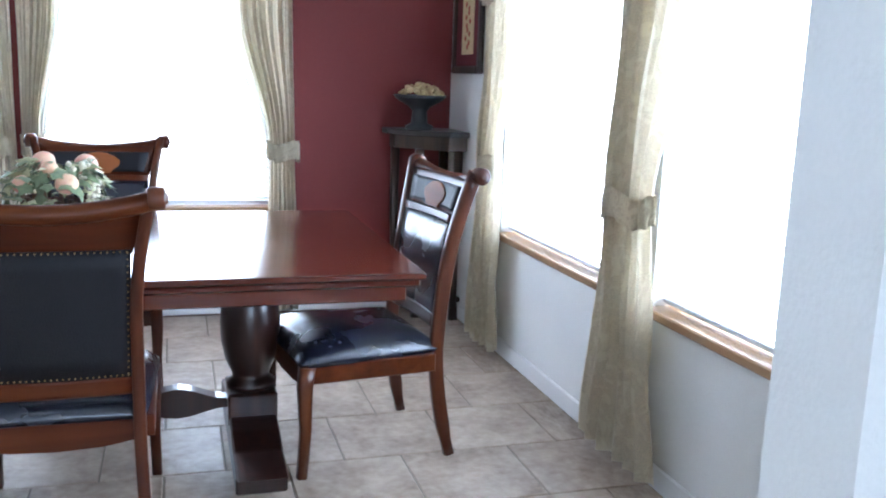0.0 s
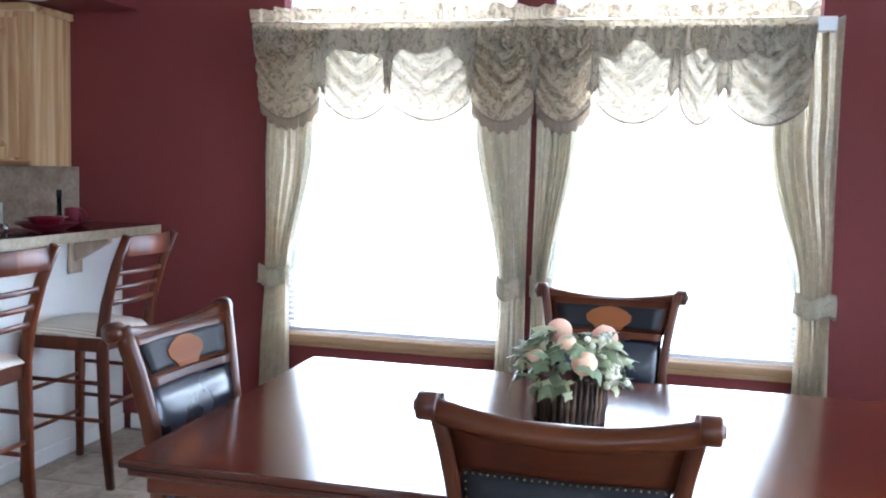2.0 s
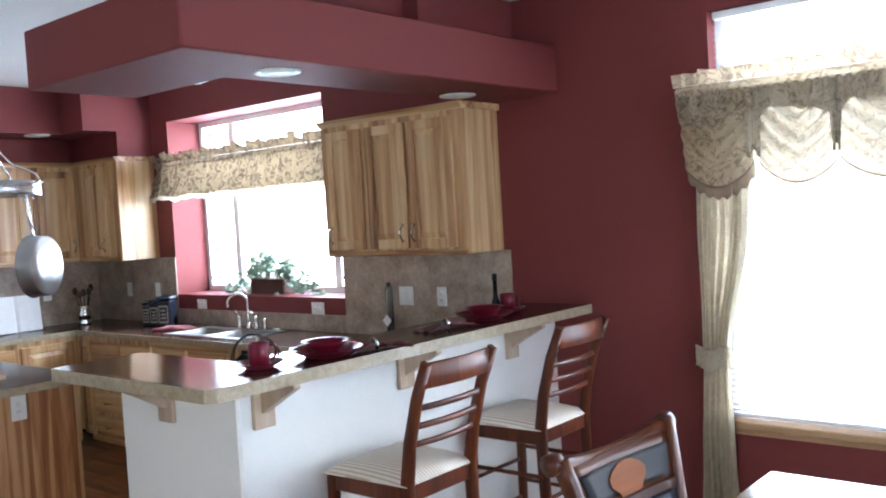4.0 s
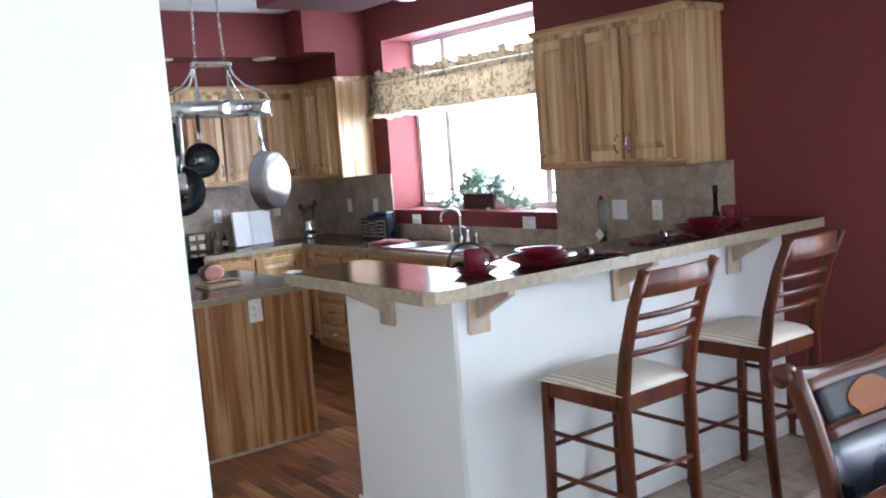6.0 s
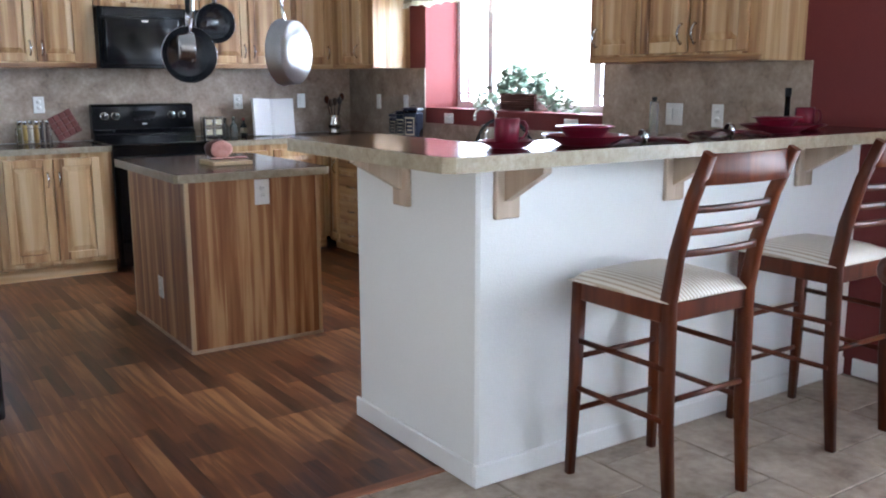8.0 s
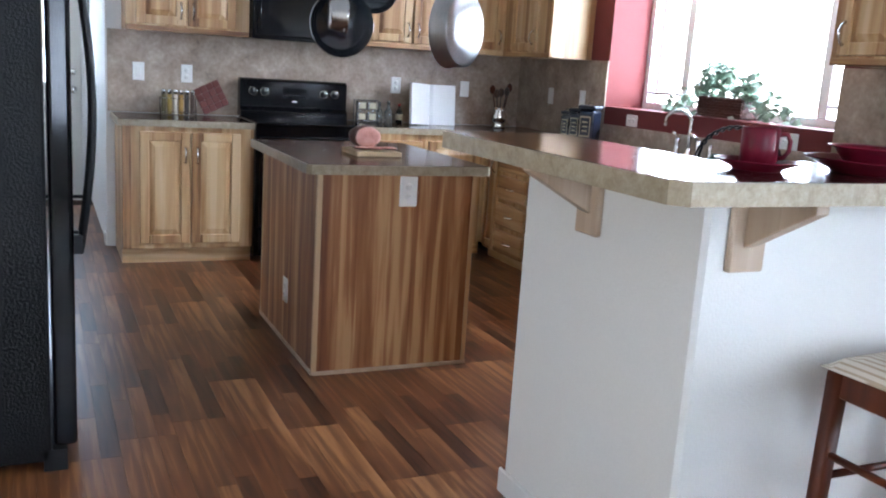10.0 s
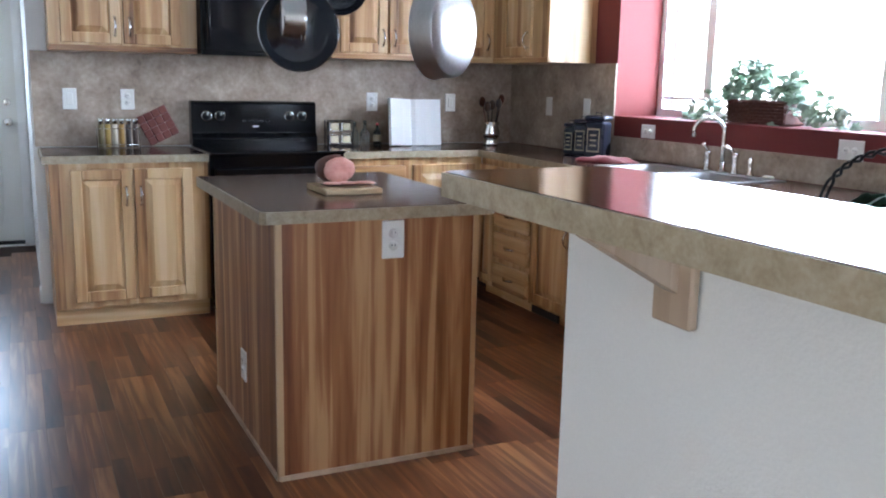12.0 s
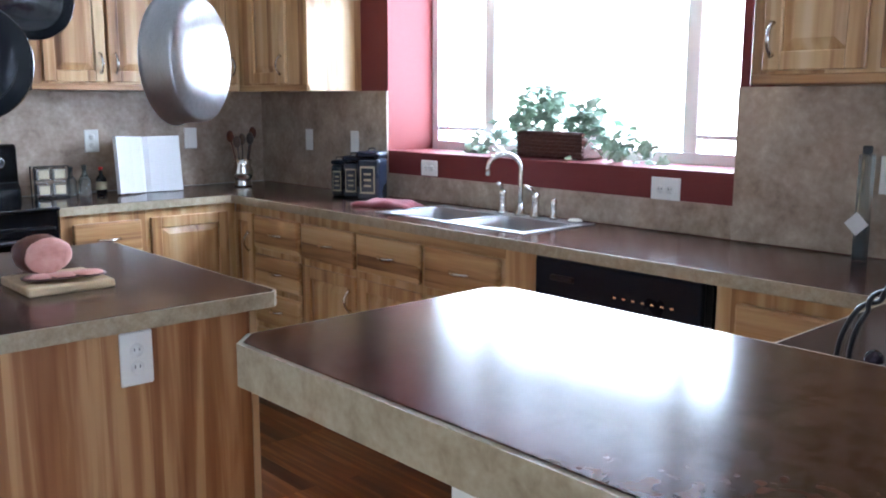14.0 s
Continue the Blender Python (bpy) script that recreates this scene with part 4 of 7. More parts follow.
# ---- worktops ----
def worktop(name, outline, z, label, thick=0.04, hole=None):
    t = thing(name, label, "worktop", None)
    bm = bmesh.new()
    prism(bm, outline, "z", z - thick, z - 0.0)
    part("edge_band", bm, M_EDGE, t, "tan stone-look rolled edge")
    c = Vector((sum(p[0] for p in outline) / len(outline), sum(p[1] for p in outline) / len(outline)))
    # laminate sheet set in from the rolled edge
    n = len(outline)
    inner = []
    area = sum(outline[i][0] * outline[(i + 1) % n][1] - outline[(i + 1) % n][0] * outline[i][1] for i in range(n))
    sgn = 1 if area > 0 else -1
    for i in range(n):
        p, q, r = Vector(outline[i - 1]), Vector(outline[i]), Vector(outline[(i + 1) % n])
        d1, d2 = (q - p).normalized(), (r - q).normalized()
        n1, n2 = Vector((-d1.y, d1.x)) * sgn, Vector((-d2.y, d2.x)) * sgn
        b = (n1 + n2)
        b = b / max(1e-6, b.dot(n1))
        inner.append(tuple(q + b * 0.007))
    return t, inner


def lay_top(t, inner, z):
    bm = bmesh.new()
    prism(bm, inner, "z", z - 0.01, z + 0.0015)
    part("laminate_top", bm, M_COUNTER, t, "mottled dark brown laminate")


WF, NFE = CF + 0.03, NF - 0.04
t, inner = worktop("worktop", [(WX + 0.002, 3.085), (WF, 3.085), (WF, 3.915), (WX + 0.002, 3.915)], 0.908, "mottled brown laminate worktop beside the range")
lay_top(t, inner, 0.908)
SKX0, SKX1, SKY0, SKY1 = -4.20, -3.35, 5.69, 6.055
# corner worktop in pieces round the sink
t = thing("worktop", "mottled brown laminate corner worktop with a sink cut-out", "worktop")
e, g = 0.868, 0.007
slabs = [(WX + 0.002, WF, 4.69, NFE), (WX + 0.002, SKX0, NFE, NY - 0.002), (SKX1, -1.22, NFE, NY - 0.002),
         (SKX0, SKX1, NFE, SKY0), (SKX0, SKX1, SKY1, NY - 0.002), (-1.985, -1.22, 4.15, NFE)]
sheets = [(WX + 0.002, WF - g, 4.69, NFE + g), (WX + 0.002, SKX0, NFE + g, NY - 0.003), (SKX1, -1.22, NFE + g, NY - 0.003),
          (SKX0, SKX1, NFE + g, SKY0), (SKX0, SKX1, SKY1, NY - 0.003), (-1.985 + g, -1.22, 4.15, NFE + g)]
for (x0, x1, y0, y1), (u0, u1, v0, v1) in zip(slabs, sheets):
    part("edge_band", B(x0, x1, y0, y1, e, 0.908), M_EDGE, t, "tan stone-look rolled edge")
    part("laminate_top", B(u0, u1, v0, v1, 0.902, 0.9095), M_COUNTER, t, "mottled dark brown laminate")

# bar top: wide at its free end, narrow along the wall behind
ch = 0.028
out = [(-1.97, 3.722 + ch), (-1.97 + ch, 3.722), (-0.884 - 0.03, 3.722), (-0.884, 3.722 + 0.03), (-0.884, NY - 0.003), (-1.30, NY - 0.003), (-1.30, 4.145), (-1.97 + ch, 4.145), (-1.97, 4.145 - ch)]
t, inner = worktop("breakfast_bar", out, 1.146, "mottled brown laminate breakfast bar top with tan edge", 0.046)
lay_top(t, inner, 1.146)


def corbel(at):
    t = thing("corbel", "pale maple bracket under the bar top", "bracket", at, "bar brackets")
    part("back_plate", B(-0.05, 0.05, 0, 0.02, -0.182, 0, 0.004), M_PALE, t)
    bm = bmesh.new()
    prism(bm, [(-0.0005, -0.001), (-0.19, -0.001), (-0.19, -0.018), (-0.0005, -0.125)], "x", -0.018, 0.018, 0.002)
    part("brace", bm, M_PALE, t)
    return t


c1 = corbel(pose(PX1 + 0.0215, 4.106, 1.098, 0, 0, 90))
for y in (4.896, 5.70):
    copy_thing(c1, pose(PX1 + 0.0215, y, 1.098, 0, 0, 90))
copy_thing(c1, pose(-1.558, PY0 - 0.0215, 1.098, 0, 0, 0))

# ---- island ----
IX0, IX1, IY0, IY1 = -4.112, -3.119, 3.705, 4.422
t = thing("kitchen_island", "hickory kitchen island with dark laminate top", "island", pose((IX0 + IX1) / 2, (IY0 + IY1) / 2, 0))
hx, hy = (IX1 - IX0) / 2, (IY1 - IY0) / 2
part("body", B(-hx, hx, -hy, hy, 0, 0.866, 0.002), M_HICKP, t, "vertical-grain hickory veneer panels")
for sx in (-1, 1):
    for sy in (-1, 1):
        bm = bmesh.new()
        box(bm, min(sx * hx, sx * (hx + 0.004)), max(sx * hx, sx * (hx + 0.004)), sy * hy - (0.017 if sy > 0 else -0.0), sy * hy + (0.0 if sy > 0 else 0.017), 0.0, 0.866)
        box(bm, sx * hx - (0.017 if sx > 0 else 0), sx * hx + (0 if sx > 0 else 0.017), min(sy * hy, sy * (hy + 0.004)), max(sy * hy, sy * (hy + 0.004)), 0.0, 0.866)
        part("corner_trim", bm, M_MOULD, t, "pale corner moulding")
for s in (-1, 1):
    part("base_trim", B(-hx, hx, s * (hy + 0.004) - 0.004, s * (hy + 0.004) + 0.004, 0, 0.016), M_PALE, t)
    part("base_trim", B(s * (hx + 0.004) - 0.004, s * (hx + 0.004) + 0.004, -hy, hy, 0, 0.016), M_PALE, t)
c = 0.018
out = [(-4.19, 3.65), (-3.095 - c, 3.65), (-3.095, 3.65 + c), (-3.095, 4.485 - c), (-3.095 - c, 4.485), (-4.19, 4.485)]
t, inner = worktop("island_top", out, 0.908, "mottled dark brown laminate island top with tan edge", 0.04)
lay_top(t, inner, 0.908)

# ---- backsplash ----
for x0, x1, y0, y1, z1 in ((WX + 0.001, KW[0] - 0.001, NY - 0.010, NY - 0.001, UZ0), (KW[0], KW[1], NY - 0.010, NY - 0.001, 1.03), (KW[1] + 0.001, -1.39, NY - 0.010, NY - 0.001, UZ0), (WX + 0.001, WX + 0.010, 3.07, NY - 0.011, UZ0)):
    solid("backsplash", B(x0, x1, y0, y1, 0.912, z1), M_SPLASH, "tan stone-look laminate backsplash", "backsplash", "structure")

# ---- range ----
t = thing("kitchen_range", "black freestanding electric range", "stove", pose(CF + 0.03, 3.92, 0, 0, 0, 90))
W = 0.765
part("body", B(0.0, W, 0.0, 0.615, 0.04, 0.90, 0.004), M_BLACK, t)
part("cooktop", B(-0.002, W + 0.002, -0.03, 0.56, 0.90, 0.918, 0.006, 2), M_DGLASS, t, "black glass cooktop")
d = part("oven_door", B(0.02, W - 0.02, -0.035, 0, 0.24, 0.83, 0.008, 2), M_BLACK, t)
part("oven_window", B(0.14, W - 0.14, -0.038, -0.034, 0.36, 0.66), M_DGLASS, d)
bm = bmesh.new()
tube(bm, [(0.05, -0.03, 0.78), (0.06, -0.075, 0.78), (W - 0.06, -0.075, 0.78), (W - 0.05, -0.03, 0.78)], 0.012, 10)
part("oven_handle", bm, M_BLACKM, d)
part("storage_drawer", B(0.02, W - 0.02, -0.03, 0, 0.06, 0.225, 0.008), M_BLACK, t)
bm = bmesh.new()
prism(bm, [(0.50, 0.918), (0.615, 0.918), (0.615, 1.18), (0.555, 1.18), (0.535, 1.165), (0.53, 0.99), (0.50, 0.96)], "x", 0.0, W, 0.004)
bg = part("backguard", bm, M_BLACK, t)
for x in (0.09, 0.17, W - 0.17, W - 0.09):
    bm = bmesh.new()
    lathe(bm, [(0.026, 0), (0.026, 0.006), (0.019, 0.010), (0.017, 0.028), (0.0, 0.029)], 18, (x, 0.533, 1.09), Matrix.Rotation(radians(90), 4, "X"))
    part("knob", bm, M_BLACKM, bg)
    bm = bmesh.new()
    lathe(bm, [(0.027, 0.0), (0.031, 0.0), (0.031, 0.0015), (0.027, 0.0015)], 24, (x, 0.5335, 1.09), Matrix.Rotation(radians(90), 4, "X"), False)
    part("dial_ring", bm, M_NICKEL, bg)
    part("knob_mark", B(x - 0.002, x + 0.002, 0.503, 0.505, 1.095, 1.113), M_PLATE, bg)
part("display", B(0.30, 0.47, 0.530, 0.536, 1.085, 1.125, 0.002), M_DGLASS, bg)
for i in range(5):
    part("button", B(0.305 + i * 0.035, 0.325 + i * 0.035, 0.529, 0.534, 1.055, 1.066), M_BLACKM, bg)
part("badge", B(0.365, 0.40, 0.527, 0.531, 1.025, 1.034), M_PLATE, bg)

# microwave
t = thing("microwave", "black over-the-range microwave with a dark window", "microwave", pose(UF + 0.06, 3.935, 1.44, 0, 0, 90))
part("body", B(0, 0.755, 0, 0.37, 0, 0.43, 0.006), M_BLACK, t)
d = part("door", B(0.01, 0.57, -0.03, 0, 0.02, 0.36, 0.008, 2), M_BLACK, t)
part("door_window", B(0.09, 0.50, -0.033, -0.029, 0.07, 0.29), M_DGLASS, d)
bm = bmesh.new()
tube(bm, [(0.035, -0.03, 0.05), (0.035, -0.06, 0.07), (0.035, -0.06, 0.31), (0.035, -0.03, 0.33)], 0.011, 10, (0, 1, 0))
part("door_handle", bm, M_BLACK, d, "glossy black bar handle")
part("badge", B(0.30, 0.345, -0.0325, -0.0295, 0.325, 0.338), M_PLATE, d)
cp = part("control_panel", B(0.58, 0.745, -0.028, 0, 0.02, 0.36, 0.006), M_BLACK, t)
for i in range(4):
    for j in range(3):
        part("button", B(0.60 + j * 0.043, 0.632 + j * 0.043, -0.031, -0.027, 0.06 + i * 0.04, 0.085 + i * 0.04), M_BLACKM, cp)
part("display", B(0.60, 0.72, -0.031, -0.027, 0.26, 0.32), M_DGLASS, cp)
for i in range(6):
    part("vent_slat", B(0.03, 0.725, -0.012, 0.0, 0.372 + i * 0.009, 0.376 + i * 0.009), M_BLACKM, t)

# ---- refrigerator, facing +y ----
t = thing("refrigerator", "black side-by-side refrigerator with textured sides", "refrigerator", pose(-2.46, 2.755, 0, 0, 0, 180))
part("body", B(0, 0.91, 0.075, 0.79, 0.03, 1.76, 0.01, 2), M_BLACKT, t, "textured black cabinet sides")
part("grille", B(0.0, 0.91, 0.03, 0.10, 0.0, 0.07), M_BLACKM, t)
for x0, x1, hxp in ((0.0, 0.50, 0.465), (0.505, 0.91, 0.54)):
    d = part("door", B(x0 + 0.002, x1 - 0.002, 0, 0.068, 0.08, 1.76, 0.014, 3), M_BLACK, t)
    bm = bmesh.new()
    pts = [(hxp, 0.0 - 0.035 - 0.045 * math.sin(math.pi * i / 14), 0.62 + 0.98 * i / 14) for i in range(15)]
    sweep(bm, pts, flat_section(0.026, 0.02, 0.4), (1, 0, 0))
    box(bm, hxp - 0.014, hxp + 0.014, -0.045, 0.004, 0.60, 0.67, 0.006)
    box(bm, hxp - 0.014, hxp + 0.014, -0.045, 0.004, 1.54, 1.61, 0.006)
    part("door_handle", bm, M_BLACKM, d, "bowed black door handle")

# ---- entry door at the end of the passage ----
t = thing("door_1", "cream entry door with an arched glass light", "door", pose(-8.00, 2.06, 0, 0, 0, 90), "", "structure")
DWD, DH = 0.93, 2.06
bm = bmesh.new()
box(bm, 0.0, 0.22, -0.0, 0.045, 0.005, DH - 0.005)
box(bm, 0.75, DWD, -0.0, 0.045, 0.005, DH - 0.005)
box(bm, 0.22, 0.75, -0.0, 0.045, 0.005, 1.0)
box(bm, 0.22, 0.75, -0.0, 0.045, 1.93, DH - 0.005)
part("door_leaf", bm, M_CREAM, t)
bm = bmesh.new()
for s in (-1, 1):
    prism(bm, [(0.485 + s * 0.265 * math.cos(a * math.pi / 24), 1.68 + 0.235 * math.sin(a * math.pi / 24)) for a in range(0, 13)] + [(0.485, 1.93), (0.485 + s * 0.265, 1.93)], "y", 0.002, 0.043)
part("light_arch", bm, M_CREAM, t)
glow = part("frosted_light", B(0.22, 0.75, 0.018, 0.026, 1.0, 1.93), M_GLASS, t)
glow.visible_shadow = False
for z0, z1 in ((0.18, 0.88),):
    for x0 in (0.13, 0.52):
        part("moulded_panel", B(x0, x0 + 0.28, -0.008, 0.001, z0, z1, 0.006), M_CREAM, t)
for z, r in ((0.95, 0.028), (1.10, 0.024)):
    bm = bmesh.new()
    lathe(bm, [(r * 1.1, 0), (r * 1.1, 0.008), (r * 0.5, 0.012), (r * 0.5, 0.03), (r, 0.042), (r * 0.9, 0.06), (0, 0.066)], 18, (0.865, 0, z), Matrix.Rotation(radians(90), 4, "X"))
    part("door_knob", bm, M_NICKEL, t)
bm = bmesh.new()
box(bm, -0.06, 0, -0.065, -0.05, 0, DH + 0.06)
box(bm, DWD, DWD + 0.06, -0.065, -0.05, 0, DH + 0.06)
box(bm, 0, DWD, -0.065, -0.05, DH, DH + 0.06)
part("door_casing", bm, M_TRIM, t)
bm = bmesh.new()
lathe(bm, [(0.016, 0), (0.016, 0.004), (0.009, 0.006), (0.0, 0.006)], 14, (0.80, 0, 1.215), Matrix.Rotation(radians(90), 4, "X"))
part("peephole", bm, M_BRASS, t, "small brass door viewer")
part("door_sweep", B(0.0, DWD, -0.006, 0.0, 0.005, 0.035), M_BLACKM, t)
window_light("daylight_door", (-8.25, 2.53, 1.5), (0, 2.53, 1.4), 0.5, 1.0, 15)

# ---- floors ----
tf = thing("floor", "floor of beige stone tile", "floor", None, "", "structure")
part("grout_bed", B(-1.31, EX, SOUTH, NY, -0.05, -0.004), M_GROUT, tf)
TS = 0.405
tile = mesh_of("tile", B(-TS / 2 + 0.003, TS / 2 - 0.003, -TS / 2 + 0.003, TS / 2 - 0.003, -0.012, 0.0, 0.003), M_TILE)
for j in range(-9, 5):
    y = 4.283 + j * TS
    if y - TS / 2 < 0.7 or y + TS / 2 > NY + 0.25:
        continue
    for i in range(-9, 6):
        x = 1.825 + (i + (0.5 if j % 2 else 0)) * TS
        a, b = max(x - TS / 2, -1.285), min(x + TS / 2, EX - 0.002)
        c, d = y - TS / 2, min(y + TS / 2, NY - 0.002)
        if b - a < 0.03 or d - c < 0.03:
            continue
        share("tile", tile, tf, Matrix.Translation(((a + b) / 2, (c + d) / 2, 0)) @ Matrix.Diagonal(((b - a) / TS, (d - c) / TS, 1, 1)))
tfw = thing("floor_kitchen", "floor of brown wood-look laminate planks", "floor", None, "", "structure")
part("underlay", B(-8.1, -1.312, 1.9, NY, -0.05, -0.004), M_UNDER, tfw)
part("threshold_strip", B(-1.335, -1.285, 1.93, 4.034, -0.01, 0.004, 0.003), M_THRESH, tfw, "narrow reddish wood threshold strip")
rnd = random.Random(4)
variants = []
for k in range(6):
    bm = bmesh.new()
    for r in range(3):
        x = 0.0
        while x < 1.24:
            step = min(rnd.uniform(0.45, 1.0), 1.25 - x)
            if 1.25 - x - step < 0.12:
                step = 1.25 - x
            box(bm, x + 0.0004, x + step - 0.0004, r * 0.064 + 0.0004, (r + 1) * 0.064 - 0.0004, -0.008, 0.0)
            x += step
    variants.append(mesh_of("plank", bm, M_PLANK))
row = 0
y = 1.93
while y < NY:
    x = -8.0 - rnd.uniform(0, 1.2)
    while x < -1.335:
        if y < 5.6 and not (x > -1.9 and y > 4.1) and x > -8.6:
            cut = min(1.25, -1.335 - x) / 1.25
            share("plank", variants[rnd.randrange(6)], tfw, Matrix.Translation((x, y, 0)) @ Matrix.Diagonal((cut, 1, 1, 1)))
        x += 1.25
    y += 0.192

# ---- curtains ----
M_CUFF = cloth("cream_cuff_cloth", (0.76, 0.69, 0.55), (0.64, 0.56, 0.43), 26.0, clear=0.45)


def drape_sheet(rows, folds, depth, seed, nu=44, nv=40, thick=0.004):
    """A hanging sheet between edges given as (z, left, right); folds run down it, its front looks to -y."""
    b = bmesh.new()
    rr = random.Random(seed)
    ph = [rr.uniform(0, 6.28) for _ in range(5)]
    zs = [r[0] for r in rows]
    g = []
    for j in range(nv + 1):
        z = zs[0] + (zs[-1] - zs[0]) * j / nv
        for a, c in zip(rows, rows[1:]):
            if (a[0] - z) * (c[0] - z) <= 1e-9:
                k = (z - a[0]) / (c[0] - a[0])
                k = k * k * (3 - 2 * k)
                l, r = a[1] + (c[1] - a[1]) * k, a[2] + (c[2] - a[2]) * k
                break
        row = []
        w0 = max(q[2] - q[1] for q in rows)
        tight = (r - l) / w0
        for i in range(nu + 1):
            u = i / nu
            wob = 0.25 * math.sin(2.1 * z + ph[0]) + 0.12 * math.sin(5.3 * z + ph[1])
            f = math.sin(2 * math.pi * folds * u + wob * 2 + ph[2]) * 0.65 + math.sin(2 * math.pi * folds * 1.73 * u + ph[3] - wob) * 0.35
            d = depth * (0.55 + 0.45 * tight) * f + 0.006 * math.sin(9 * z + 7 * u + ph[4])
            row.append(b.verts.new((l + (r - l) * u, d, z)))
        g.append(row)
    for j in range(nv):
        for i in range(nu):
            f = b.faces.new((g[j][i], g[j][i + 1], g[j + 1][i + 1], g[j + 1][i]))
            f.smooth = True
    bmesh.ops.solidify(b, geom=b.faces[:], thickness=thick)
    return b


def ruffle(b, cx, cy, z, w, seed, r=0.045):
    """A gathered cuff round a curtain."""
    rr = random.Random(seed)
    t = bmesh.new()
    n, m = 40, 7
    rings = []
    p1, p2 = rr.uniform(0, 6), rr.uniform(0, 6)
    for j in range(m):
        v = j / (m - 1) * 2 - 1
        ring = []
        for i in range(n):
            a = 2 * math.pi * i / n
            k = 1 + 0.09 * math.sin(11 * a + p1 + v) * (0.4 + abs(v)) + 0.06 * math.sin(5 * a + p2)
            fl = 1.02 - 0.12 * v * v + (0.07 if abs(v) > 0.9 else 0.0)
            ring.append(t.verts.new((cx + w * k * fl * math.cos(a), cy + r * k * fl * math.sin(a), z + v * 0.05 + 0.012 * math.sin(3 * a + p2))))
        rings.append(ring)
    for a, c in zip(rings, rings[1:]):
        for i in range(n):
            f = t.faces.new((a[i], a[(i + 1) % n], c[(i + 1) % n], c[i]))
            f.smooth = True
    bmesh.ops.solidify(t, geom=t.faces[:], thickness=0.004)
    merge(b, t)


def curtain(at, rows, tie, seed, label="pale gold drape held back by a gathered cuff"):
    t = thing("curtain", label, "curtain", at, "drapes")
    part("drape", drape_sheet(rows, 6.3, 0.034, seed, 66), M_DRAPE, t)
    bm = bmesh.new()
    x, w, z = tie
    ruffle(bm, x, 0.0, z, w * 0.88, seed)
    part("tieback_cuff", bm, M_CUFF, t, "gathered brocade cuff")
    return t


CY = NY - 0.075
for k, (rows, tie) in enumerate([
        ([(2.20, -0.25, 0.07), (1.6, -0.235, 0.00), (0.93, -0.235, -0.11), (0.45, -0.262, -0.112), (0.03, -0.275, -0.09)], (-0.19, 0.09, 0.915)),
        ([(2.20, 0.79, 1.12), (1.7, 0.86, 1.125), (0.93, 0.99, 1.125), (0.45, 0.985, 1.128), (0.03, 0.96, 1.13)], (1.045, 0.068, 0.915)),
        ([(2.20, 1.155, 1.40), (1.7, 1.155, 1.34), (0.93, 1.155, 1.235), (0.45, 1.155, 1.245), (0.03, 1.155, 1.27)], (1.20, 0.058, 0.925)),
        ([(2.20, 2.15, 2.49), (1.7, 2.20, 2.49), (0.93, 2.365, 2.505), (0.45, 2.362, 2.52), (0.03, 2.34, 2.53)], (2.445, 0.10, 0.915))]):
    curtain(pose(0, CY, 0), rows, tie, 11 + k)
# sheer edge panels inside the drapes
for k, rows in enumerate([[(2.15, 0.74, 0.98), (1.5, 0.855, 1.02), (0.95, 0.98, 1.04)], [(2.15, 1.24, 1.43), (1.5, 1.22, 1.34), (0.95, 1.18, 1.25)], [(2.15, 2.08, 2.3), (1.5, 2.20, 2.36), (0.95, 2.35, 2.41)], [(2.15, -0.05, 0.13), (1.5, -0.08, 0.04), (0.95, -0.16, -0.10)]]):
    solid("sheer_curtain", drape_sheet(rows, 5, 0.012, 40 + k, 24, 24, 0.002), M_SHEER, "sheer white voile edge behind the drape", "curtain", "", "sheers").matrix_basis = pose(0, CY + 0.045, 0)
# east wall: local x runs south along the wall
for k, (rows, tie) in enumerate([
        ([(2.24, -5.27, -4.93), (1.6, -5.25, -4.97), (0.92, -5.31, -5.06), (0.45, -5.35, -5.05), (0.05, -5.40, -5.03)], (-5.19, 0.135, 0.93)),
        ([(2.24, -3.97, -3.46), (1.6, -3.95, -3.52), (0.92, -3.97, -3.66), (0.45, -4.02, -3.60), (0.06, -4.09, -3.53)], (-3.81, 0.175, 0.93)),
        ([(2.24, -2.70, -2.36), (1.6, -2.70, -2.38), (1.0, -2.62, -2.46), (0.03, -2.66, -2.42)], (-2.54, 0.085, 0.95))]):
    curtain(pose(EX - 0.085, 0, 0, 0, 0, -90), rows, tie, 21 + k)



def sheet(b, nu, nv, place, thick):
    """A grid of points place(u, v) made into cloth of that thickness."""
    g = [[b.verts.new(place(i / nu, j / nv)) for i in range(nu + 1)] for j in range(nv + 1)]
    for j in range(nv):
        for i in range(nu):
            f = b.faces.new((g[j][i], g[j][i + 1], g[j + 1][i + 1], g[j + 1][i]))
            f.smooth = True
    if thick:
        bmesh.ops.solidify(b, geom=b.faces[:], thickness=thick)
    return b


def swag_hem(q, deep):
    """How far the lower edge of a swag hangs below its ends."""
    return deep * max(0.0, math.sin(math.pi * q)) ** 0.75


